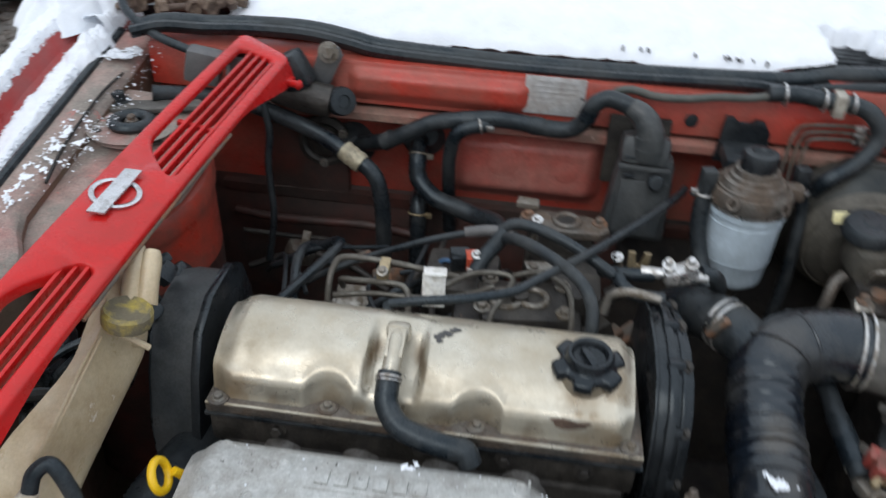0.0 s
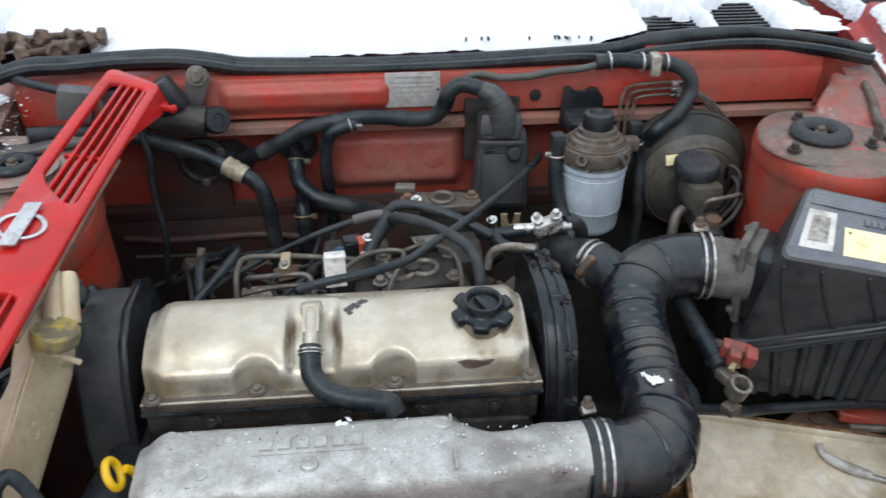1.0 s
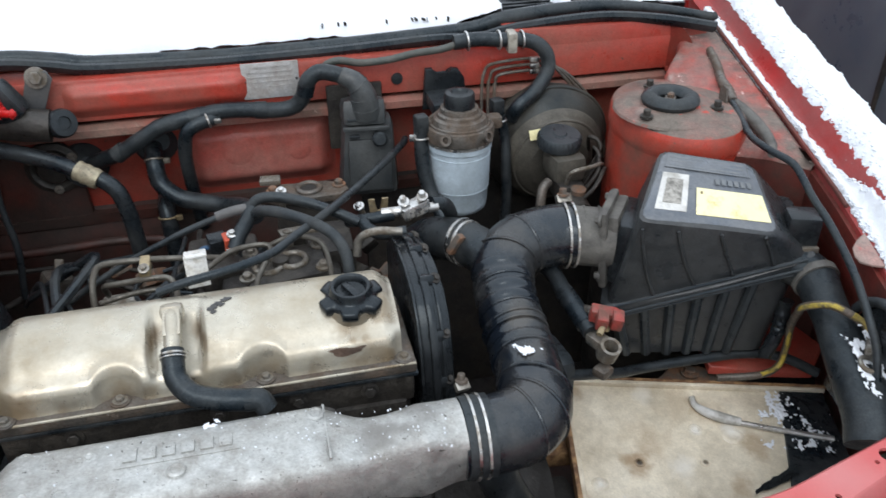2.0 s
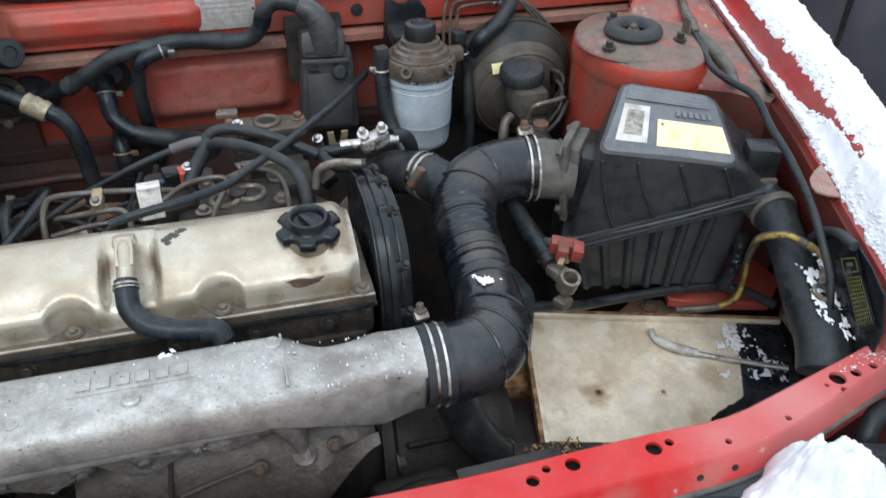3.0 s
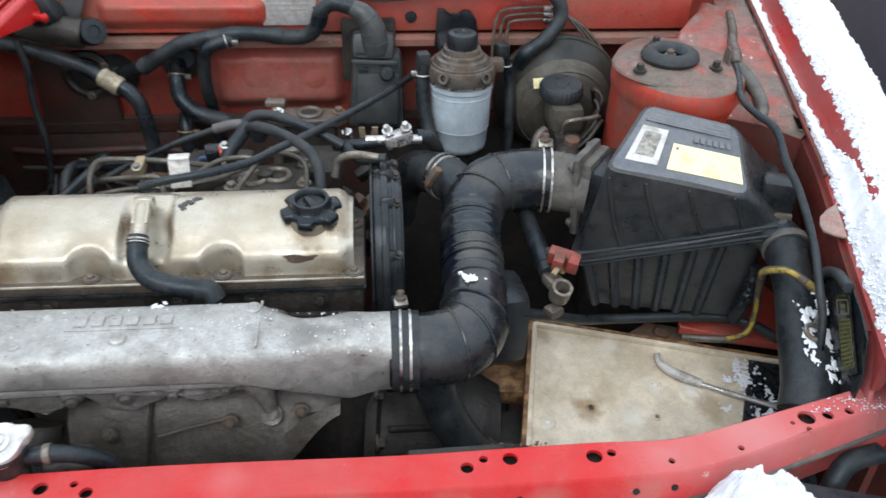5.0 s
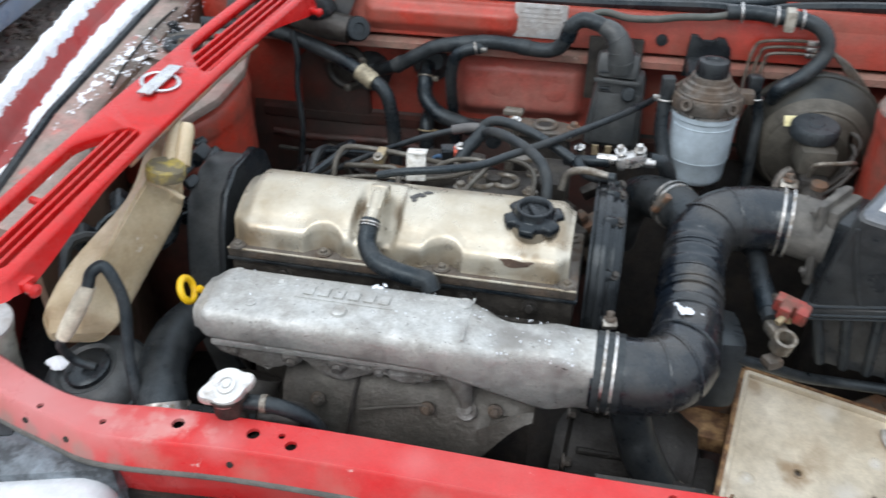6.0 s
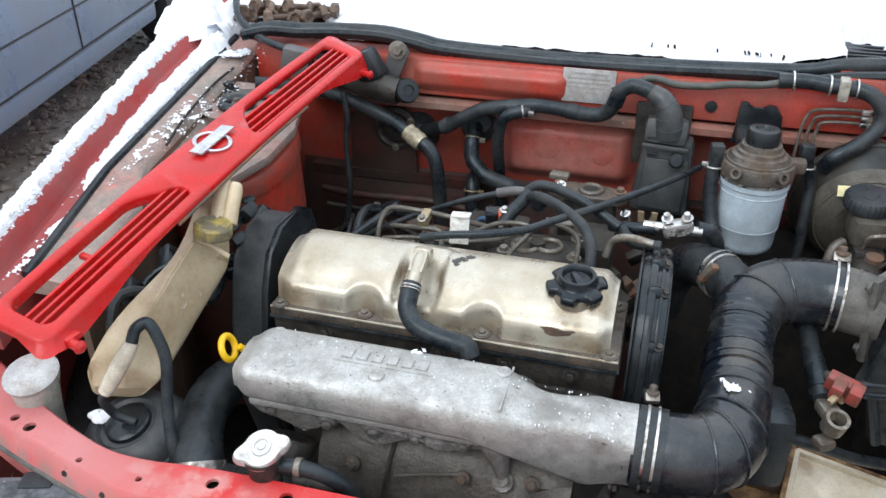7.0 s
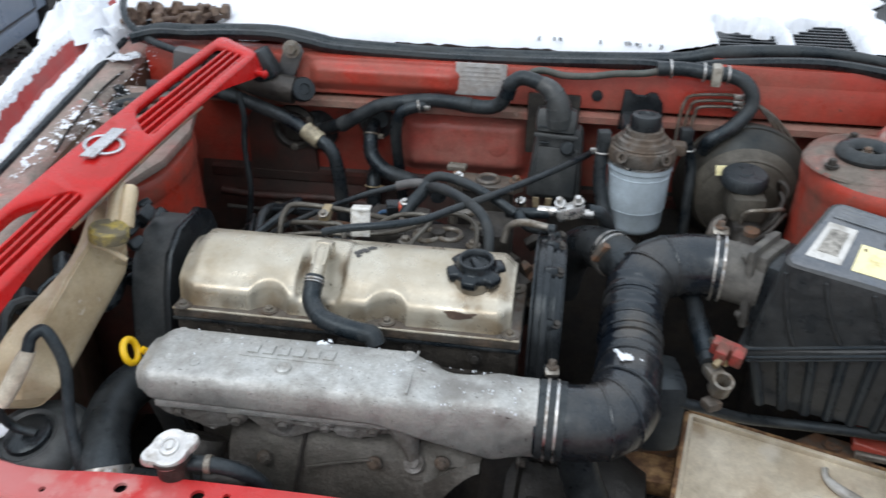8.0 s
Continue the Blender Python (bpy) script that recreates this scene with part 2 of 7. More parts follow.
tint_spots(M["towerred"], [(rs.uniform(.56, .75), rs.uniform(.20, .30), rs.uniform(.80, .87), rs.uniform(.008, .018), rs.uniform(.4, .8)) for _ in range(8)], (0.075, 0.045, 0.036))
tint_spots(M["ductrubber"], [(.352, .030, .755, .018, .7), (.356, .055, .76, .016, .5), (.372, .15, .79, .030, .4), (.35, -.02, .75, .020, .4), (.325, -.075, .75, .022, .4)], (0.075, 0.066, 0.056))
# the last two spots paint the casting's front face darker, as shade
tint_spots(M["alu"], [(.150, -.085, .766, .020, .55), (.175, -.110, .758, .022, .5), (.120, -.120, .765, .014, .45), (.205, -.080, .758, .020, .45), (.225, -.125, .73, .020, .4), (.06, -.075, .768, .014, .35), (-.09, -.146, .735, .03, .3), (.03, -.146, .735, .03, .3)], (0.20, 0.19, 0.175))
M["grime"] = mat("grimy_engine_metal", (0.034, 0.032, 0.030), (0.019, 0.018, 0.018), rough=0.42, metal=0.4, dirt=(0.052, 0.046, 0.038), amount=0.36, dirt_scale=24, edge=0.16, bump=0.7, bump_scale=180, wear=(0.14, 0.13, 0.11), wear_amount=0.2, wear_scale=90, grain=0.35)
M["shield"] = mat("dull_heat_shield_steel", (0.105, 0.100, 0.088), (0.066, 0.063, 0.055), scale=14, rough=0.45, metal=0.45, dirt=(0.065, 0.058, 0.050), amount=0.4, dirt_scale=16, edge=0.14, bump=0.8, bump_scale=140, wear=(0.12, 0.07, 0.05), wear_amount=0.24, wear_scale=60, grain=0.28)
M["steel"] = mat("bright_steel", (0.62, 0.62, 0.61), (0.5, 0.5, 0.49), rough=0.28, metal=1.0, bump=0.1, dirt=(0.22, 0.19, 0.15), amount=0.18, dirt_scale=60)
M["dullsteel"] = mat("dull_steel", (0.30, 0.285, 0.255), (0.20, 0.19, 0.17), rough=0.36, metal=0.8, dirt=(0.11, 0.09, 0.065), amount=0.38, dirt_scale=60, bump=0.2)
M["rust"] = mat("rusty_steel", (0.22, 0.115, 0.065), (0.14, 0.075, 0.045), rough=0.75, metal=0.2, dirt=(0.10, 0.085, 0.07), amount=0.4, dirt_scale=50, bump=0.6)
M["brass"] = mat("brass_crimp", (0.48, 0.38, 0.22), (0.36, 0.29, 0.18), rough=0.4, metal=0.8, dirt=(0.2, 0.16, 0.1), amount=0.35, dirt_scale=60, bump=0.2)
M["clipbrass"] = mat("dull_brass_crimp", (0.42, 0.375, 0.26), (0.31, 0.28, 0.20), rough=0.42, metal=0.5, dirt=(0.20, 0.175, 0.125), amount=0.35, dirt_scale=60, bump=0.3)
M["tank"] = mat("yellowed_tank_plastic", (0.61, 0.525, 0.38), (0.525, 0.425, 0.27), scale=16, rough=0.36, dirt=(0.38, 0.285, 0.17), amount=0.34, dirt_scale=14, edge=0.18, sub=0.12, bump=0.15, bump_scale=90, wear=(0.68, 0.62, 0.52), wear_amount=0.32, wear_scale=14, grain=0.08)
M["cream"] = mat("yellowed_cream_plastic", (0.70, 0.655, 0.545), (0.62, 0.575, 0.465), rough=0.42, dirt=(0.42, 0.36, 0.27), amount=0.2, dirt_scale=40, edge=0.16, bump=0.1)
M["washer"] = mat("dirty_greenish_clear_plastic", (0.50, 0.52, 0.47), (0.38, 0.40, 0.36), scale=22, rough=0.3, dirt=(0.24, 0.24, 0.21), amount=0.36, dirt_scale=18, edge=0.2, bump=0.1, spec=0.5)
M["boltrust"] = mat("dark_rusty_bolt_steel", (0.105, 0.066, 0.048), (0.070, 0.048, 0.037), rough=0.6, metal=0.3, dirt=(0.17, 0.12, 0.085), amount=0.35, dirt_scale=60, bump=0.7)
M["clipbeige"] = mat("dirty_beige_clip", (0.42, 0.40, 0.34), (0.32, 0.30, 0.26), rough=0.5, dirt=(0.2, 0.18, 0.15), amount=0.3, dirt_scale=60, bump=0.2)
M["labelprint"] = mat("faded_green_print", (0.13, 0.13, 0.045), (0.09, 0.09, 0.035), rough=0.6, bump=0.0)
M["yellow"] = mat("yellow_plastic", (0.80, 0.50, 0.01), (0.68, 0.42, 0.01), rough=0.35, bump=0.05, grain=0.04)
M["olive"] = mat("dirty_yellow_cap_plastic", (0.42, 0.33, 0.06), (0.27, 0.21, 0.06), scale=30, rough=0.5, dirt=(0.15, 0.13, 0.085), amount=0.45, dirt_scale=40, bump=0.2)
M["filter"] = mat("pale_blue_grey_filter_paint", (0.56, 0.66, 0.73), (0.48, 0.58, 0.66), scale=12, rough=0.26, coat=0.2, dirt=(0.26, 0.31, 0.34), amount=0.22, dirt_scale=18, edge=0.2, bump=0.05, wear=(0.14, 0.15, 0.15), wear_amount=0.16, wear_scale=60, grain=0.06)
M["fhead"] = mat("oily_brown_casting", (0.155, 0.142, 0.125), (0.10, 0.092, 0.082), rough=0.34, metal=0.5, dirt=(0.085, 0.062, 0.045), amount=0.36, dirt_scale=30, bump=0.4, wear=(0.24, 0.225, 0.20), wear_amount=0.24, wear_scale=60, grain=0.3)
M["snow"] = mat("snow", (0.78, 0.815, 0.86), (0.74, 0.78, 0.835), rough=0.9, bump=0.5, bump_scale=260, sub=0.0, grain=0.03)
M["tray"] = mat("stained_beige_tray", (0.80, 0.735, 0.60), (0.73, 0.655, 0.51), scale=10, rough=0.27, dirt=(0.46, 0.40, 0.30), amount=0.25, dirt_scale=13, edge=0.16, bump=0.15, wear=(0.66, 0.63, 0.57), wear_amount=0.26, wear_scale=12, grain=0.1)
M["white"] = mat("dirty_white_label", (0.62, 0.62, 0.60), (0.52, 0.52, 0.50), rough=0.5, dirt=(0.34, 0.33, 0.30), amount=0.25, dirt_scale=40, bump=0.02, grain=0.06)
M["plate"] = mat("dull_aluminium_plate", (0.50, 0.50, 0.50), (0.40, 0.40, 0.40), rough=0.45, metal=0.35, dirt=(0.32, 0.30, 0.28), amount=0.35, dirt_scale=30, bump=0.05)
M["ylabel"] = mat("pale_yellow_label", (0.88, 0.81, 0.48), (0.84, 0.77, 0.44), rough=0.35, bump=0.02, dirt=(0.6, 0.52, 0.25), amount=0.05, dirt_scale=60, grain=0.04)
M["ink"] = mat("dark_print", (0.06, 0.06, 0.06), rough=0.5, bump=0.0)
M["lidink"] = mat("faded_print", (0.15, 0.16, 0.165), (0.11, 0.125, 0.14), scale=90, rough=0.4, bump=0.0)
M["greyink"] = mat("grey_print", (0.16, 0.165, 0.17), rough=0.5, bump=0.0)
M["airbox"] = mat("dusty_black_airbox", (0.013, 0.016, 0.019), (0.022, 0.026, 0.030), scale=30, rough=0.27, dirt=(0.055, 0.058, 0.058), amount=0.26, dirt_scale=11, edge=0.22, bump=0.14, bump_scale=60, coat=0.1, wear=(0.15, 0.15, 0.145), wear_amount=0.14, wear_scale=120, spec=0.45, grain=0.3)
M["gearcase"] = mat("oily_dirty_gear_casing", (0.050, 0.047, 0.042), (0.028, 0.026, 0.024), scale=22, rough=0.5, metal=0.2, dirt=(0.016, 0.015, 0.014), amount=0.5, dirt_scale=18, edge=0.16, bump=0.8, bump_scale=120, wear=(0.13, 0.12, 0.105), wear_amount=0.28, wear_scale=45, grain=0.35)
M["fuelline"] = mat("dulled_steel_fuel_line", (0.135, 0.128, 0.11), (0.09, 0.085, 0.072), scale=40, rough=0.36, metal=0.6, dirt=(0.07, 0.062, 0.05), amount=0.36, dirt_scale=40, bump=0.2)
M["slate"] = mat("dusty_slate_plastic", (0.034, 0.042, 0.047), (0.026, 0.032, 0.036), scale=24, rough=0.4, dirt=(0.075, 0.078, 0.076), amount=0.3, dirt_scale=14, edge=0.2, bump=0.15, wear=(0.12, 0.12, 0.115), wear_amount=0.14, wear_scale=90, spec=0.45, grain=0.25)
M["greenhose"] = mat("faded_green_grey_hose", (0.062, 0.070, 0.062), (0.045, 0.052, 0.047), scale=30, rough=0.5, dirt=(0.09, 0.088, 0.078), amount=0.3, dirt_scale=30, bump=0.2)
M["redplug"] = mat("dull_red_plastic", (0.30, 0.045, 0.035), (0.22, 0.04, 0.032), rough=0.5, dirt=(0.14, 0.06, 0.045), amount=0.35, dirt_scale=60, bump=0.1)
M["orange"] = mat("orange_plug_plastic", (0.62, 0.10, 0.05), rough=0.4, bump=0.05)
M["blue"] = mat("blue_wire_sleeve", (0.06, 0.13, 0.24), rough=0.5, bump=0.05)
M["chrome"] = mat("chrome", (0.60, 0.61, 0.63), (0.50, 0.51, 0.53), rough=0.20, metal=1.0, bump=0.02, grain=0.05, dirt=(0.30, 0.30, 0.30), amount=0.1, dirt_scale=80)
M["ground"] = mat("wet_gravel_and_slush", (0.30, 0.265, 0.225), (0.20, 0.178, 0.152), scale=3, rough=0.7, dirt=(0.40, 0.39, 0.38), amount=0.2, dirt_scale=1.7, bump=1.0, bump_scale=45, wear=(0.42, 0.39, 0.35), wear_amount=0.4, wear_scale=22)
M["bluecar"] = mat("faded_blue_car_paint", (0.15, 0.245, 0.40), (0.135, 0.225, 0.37), scale=3, rough=0.3, coat=0.3, dirt=(0.23, 0.28, 0.34), amount=0.26, dirt_scale=5, edge=0.24, bump=0.03, wear=(0.22, 0.21, 0.18), wear_amount=0.26, wear_scale=10, grain=0.05)
M["darkcar"] = mat("dark_grey_car_paint", (0.040, 0.068, 0.095), (0.034, 0.060, 0.085), scale=3, rough=0.25, coat=0.4, dirt=(0.09, 0.105, 0.12), amount=0.3, dirt_scale=4, edge=0.25, bump=0.03, grain=0.04)
M["glass"] = mat("dark_car_glass", (0.015, 0.018, 0.02), rough=0.08, bump=0.0, grain=0)
M["dusty"] = mat("dusty_dark_plastic", (0.014, 0.019, 0.024), (0.022, 0.028, 0.034), rough=0.32, dirt=(0.048, 0.051, 0.052), amount=0.24, dirt_scale=16, edge=0.2, bump=0.1, wear=(0.13, 0.13, 0.125), wear_amount=0.1, wear_scale=120, spec=0.4, grain=0.25)
M["lens"] = mat("sky_whitened_lamp_lens", (0.62, 0.64, 0.66), (0.5, 0.52, 0.54), rough=0.2, coat=0.4, bump=0.05, grain=0.05)
M["lamptop"] = mat("slate_grey_lamp_housing", (0.20, 0.235, 0.265), (0.12, 0.145, 0.165), scale=22, rough=0.24, coat=0.3, dirt=(0.040, 0.046, 0.052), amount=0.40, dirt_scale=26, edge=0.10, bump=0.4, bump_scale=90, wear=(0.50, 0.54, 0.57), wear_amount=0.30, wear_scale=24)
M["dark"] = mat("black_underbody_and_shade", (0.009, 0.0085, 0.008), (0.015, 0.013, 0.012), rough=0.7, bump=0.4, dirt=(0.030, 0.024, 0.019), amount=0.3, dirt_scale=18, wear=(0.10, 0.065, 0.04), wear_amount=0.24, wear_scale=45, grain=0.35)
for key in ("rubber", "dullrubber", "ductrubber", "plastic", "dusty", "booster"):
    # the sky's faint blue sheen, put into the tint of oily black surfaces
    M[key].node_tree.nodes["Principled BSDF"].inputs["Specular Tint"].default_value = (0.78, 0.92, 1.0, 1)
M["rimrust"] = mat("rust_orange_rim", (0.40, 0.25, 0.12), (0.28, 0.15, 0.07), scale=50, rough=0.7, dirt=(0.14, 0.075, 0.04), amount=0.4, dirt_scale=50, bump=0.4)

# ---- shaping helpers ----
X3, Y3, Z3 = Vector((1, 0, 0)), Vector((0, 1, 0)), Vector((0, 0, 1))


def basis(axis):
    return Vector(axis).normalized().to_track_quat('Z', 'Y').to_matrix()


def thing(name, at, label, category, group="", kind=""):
    e = new(name)
    e.empty_display_size = 0.05
    e.matrix_basis = Matrix.Translation(at)
    return tagged(e, label, category, group, kind)


def part(name, bm, material, parent=None, label="", angle=38):
    bmesh.ops.recalc_face_normals(bm, faces=bm.faces)
    me = bpy.data.meshes.new(name)
    bm.to_mesh(me)
    bm.free()
    me.materials.append(material)
    for p in me.polygons:
        p.use_smooth = True
    me.set_sharp_from_angle(angle=radians(angle))
    ob = new(name, me)
    if parent:
        ob.parent = parent
        ob.matrix_parent_inverse = parent.matrix_basis.inverted() if parent.type == 'EMPTY' else Matrix()
    if label:
        ob["label"] = label
    return ob


def spline(pts, n=8):
    """Catmull-Rom through pts, each a tuple of any length."""
    P = [np.array(p, float) for p in pts]
    P = [2 * P[0] - P[1]] + P + [2 * P[-1] - P[-2]]
    out = []
    for i in range(1, len(P) - 2):
        a, b, c, d = P[i - 1], P[i], P[i + 1], P[i + 2]
        for k in range(n):
            t = k / n
            out.append(0.5 * (2 * b + (c - a) * t + (2 * a - 5 * b + 4 * c - d) * t * t + (3 * b - a - 3 * c + d) * t ** 3))
    out.append(P[-2])
    return out


def loft(bm, rings, cap=True):
    vs = [[bm.verts.new(p) for p in r] for r in rings]
    for a, b in zip(vs, vs[1:]):
        for i in range(len(a)):
            j = (i + 1) % len(a)
            bm.faces.new((a[i], a[j], b[j], b[i]))
    if cap:
        bm.faces.new(vs[0][::-1])
        bm.faces.new(vs[-1])
    return bm


def sheet(bm, rows):
    """An open surface through rows of points."""
    vs = [[bm.verts.new(p) for p in r] for r in rows]
    for a, b in zip(vs, vs[1:]):
        for i in range(len(a) - 1):
            bm.faces.new((a[i], a[i + 1], b[i + 1], b[i]))
    return bm


def sweep(pts, r, seg=12, n=8, rib=0.0, pitch=0.008, flat=1.0, bm=None, ribs=None):
    """A tube along a spline; pts of 3 numbers, or 4 with the radius as a factor. rib: height of the rings, ribs: the part of the length that has them."""
    bm = bm or bmesh.new()
    pts = [tuple(p) + ((1.0,) if len(p) == 3 else ()) for p in pts]
    S = spline(pts, n)
    C = [Vector(s[:3]) for s in S]
    rings, run, up = [], 0.0, None
    total = sum((b - a).length for a, b in zip(C, C[1:]))
    for i, c in enumerate(C):
        t = (C[min(i + 1, len(C) - 1)] - C[max(i - 1, 0)]).normalized()
        if up is None:
            up = t.orthogonal().normalized()
        up = (up - t * up.dot(t)).normalized()
        side = t.cross(up)
        if i:
            run += (c - C[i - 1]).length
        k = r * float(S[i][3])
        if rib and (ribs is None or any(a <= run / total <= b for a, b in ribs)):
            k += rib * (0.5 + 0.5 * math.cos(2 * math.pi * run / pitch))
        rings.append([c + (up * math.cos(a) + side * math.sin(a) * flat) * k for a in (2 * math.pi * q / seg for q in range(seg))])
    return loft(bm, rings)


def lathe(profile, at, axis=(0, 0, 1), seg=28, bm=None, lobes=0, lobe=0.0, cap=True):
    bm = bm or bmesh.new()
    B, at = basis(axis), Vector(at)
    rings = []
    for r, h in profile:
        rings.append([at + B @ Vector((math.cos(a) * q, math.sin(a) * q, h)) for a, q in
                      ((2 * math.pi * i / seg, max(r, 1e-4) + (lobe * abs(math.cos(lobes * math.pi * i / seg)) ** .5 if r > lobe * 3 else 0)) for i in range(seg))])
    return loft(bm, rings, cap)


def collar(at, axis, r0, r1, h, seg=32):
    """An open ring with thickness."""
    return lathe([(r0, -h / 2), (r1, -h / 2), (r1, h / 2), (r0, h / 2), (r0, -h / 2)], at, axis, seg, cap=False)


def boxy(at, size, turn=(0, 0, 0), bevel=0.003, bm=None, segs=2, taper=(1, 1)):
    """A box with rounded edges; taper shrinks its top."""
    own = bmesh.new()
    bmesh.ops.create_cube(own, size=1)
    for v in own.verts:
        k = taper if v.co.z > 0 else (1, 1)
        v.co = Vector((v.co.x * size[0] * k[0], v.co.y * size[1] * k[1], v.co.z * size[2]))
    if bevel:
        bmesh.ops.bevel(own, geom=own.edges[:], offset=min(bevel, min(size) * 0.45), segments=segs, profile=0.6, affect='EDGES')
    bmesh.ops.transform(own, matrix=pose(*at, *turn), verts=own.verts)
    return merge(bm, own) if bm else own


def merge(bm, other):
    me = bpy.data.meshes.new("tmp")
    other.to_mesh(me)
    other.free()
    bm.from_mesh(me)
    bpy.data.meshes.remove(me)
    return bm


def prism(poly, place, depth, bevel=0.002, bm=None):
    """A flat outline (u, v) given thickness along w; place(u, v, w) puts it into the world."""
    own = bmesh.new()
    n = len(poly)
    a = [own.verts.new((u, v, 0)) for u, v in poly]
    b = [own.verts.new((u, v, depth)) for u, v in poly]
    own.faces.new(a[::-1])
    own.faces.new(b)
    for i in range(n):
        own.faces.new((a[i], a[(i + 1) % n], b[(i + 1) % n], b[i]))
    if bevel:
        es = [e for e in own.edges if abs(e.verts[0].co.z - e.verts[1].co.z) < 1e-6]
        bmesh.ops.bevel(own, geom=es, offset=bevel, segments=2, profile=0.6, affect='EDGES')
    for v in own.verts:
        v.co = Vector(place(*v.co))
    return merge(bm, own) if bm else own


def bolt(at, axis=(0, 0, 1), r=0.006, h=0.005, material=None, parent=None, name="bolt"):
    own = lathe([(r * 1.6, -0.002), (r * 1.6, 0.001), (r * 1.05, 0.0015)], at, axis, 16)
    lathe([(r, 0.001), (r, h), (r * 0.85, h + 0.001)], at, axis, 6, own)
    return part(name, own, material or M["dullsteel"], parent, angle=25)


def band(at, axis, R, w, material, parent, name="clamp_band", t=0.0012):
    own = collar(at, axis, R - .001, R + t, w, 40)
    return part(name, own, material, parent)


def torus(at, axis, R, r, seg=32, ring=10, bm=None, squash=1.0):
    own = bm or bmesh.new()
    B, at = basis(axis), Vector(at)
    vs = []
    for i in range(seg):
        a = 2 * math.pi * i / seg
        vs.append([own.verts.new(at + B @ Vector(((R + r * math.cos(q)) * math.cos(a), (R + r * math.cos(q)) * math.sin(a), r * squash * math.sin(q))))
                   for q in (2 * math.pi * k / ring for k in range(ring))])
    for i in range(seg):
        for k in range(ring):
            own.faces.new((vs[i][k], vs[(i + 1) % seg][k], vs[(i + 1) % seg][(k + 1) % ring], vs[i][(k + 1) % ring]))
    return own


def smooth(a, b, x):
    t = min(1, max(0, (x - a) / (b - a)))
    return t * t * (3 - 2 * t)


def fuzz(p, s):
    return noise.fractal(Vector(p) * s, 1.1, 2.1, 3)


# pale pink stretches: the sky's sheen on the crossmember put into its faded paint
tint_spots(M["support"], [(.60, -.21, .70, .08, .7), (.74, -.18, .70, .08, .75), (.50, -.235, .70, .04, .45), (-.30, -.235, .70, .08, .75), (-.43, -.18, .70, .08, .75), (-.20, -.26, .70, .02, .5), (-.14, -.235, .70, .016, .6), (.10, -.24, .70, .02, .3), (-.24, -.255, .70, .06, .6), (-.36, -.215, .70, .07, .6), (-.09, -.250, .70, .022, .5), (-.17, -.255, .70, .03, .5)], (0.54, 0.23, 0.225), .5)
# dirt along its front face, and chalky worn spots round the holes
tint_spots(M["support"], [(-.42 + .09 * i, float(np.interp(-.42 + .09 * i, (-.42, -.27, -.2, .49, .64, .82), (-.215, -.258, -.27, -.256, -.22, -.158))) - .008, .678, .024, .5) for i in range(14)], (0.40, 0.15, 0.125), 1.6)
tint_spots(M["support"], [(-.186, -.246, .70, .013, .42), (-.164, -.239, .70, .010, .36), (-.152, -.252, .70, .015, .42), (-.128, -.243, .70, .012, .40), (-.104, -.251, .70, .014, .38), (-.084, -.240, .70, .009, .36), (-.218, -.240, .70, .014, .34)], (0.56, 0.36, 0.33), 4.5)
tint_spots(M["support"], [(-.40 + .035 * i, float(np.interp(-.40 + .035 * i, (-.42, -.27, -.2), (-.215, -.258, -.27))) - .010, .672, .014, .55) for i in range(7)], (0.24, 0.20, 0.175), 2.0)
tint_spots(M["alu"], [(.21, -.09, .755, .030, .6), (.16, -.11, .757, .022, .5), (.13, -.075, .76, .018, .4), (-.10, -.13, .755, .02, .4), (.02, -.14, .75, .02, .35)], (0.16, 0.155, 0.145))

# ---- ground and neighbours ----
own = bmesh.new()
g = [-150, -40, -12] + [-6 + 0.25 * i for i in range(49)] + [12, 40, 150]
sheet(own, [[(x, y, 0.03 * fuzz((x, y, 0), 0.9) if abs(x) < 6.1 and abs(y) < 6.1 else 0) for x in g] for y in g])
tagged(part("ground", own, M["ground"]), "wet dark gravel ground with patches of slush", "ground", kind="structure")


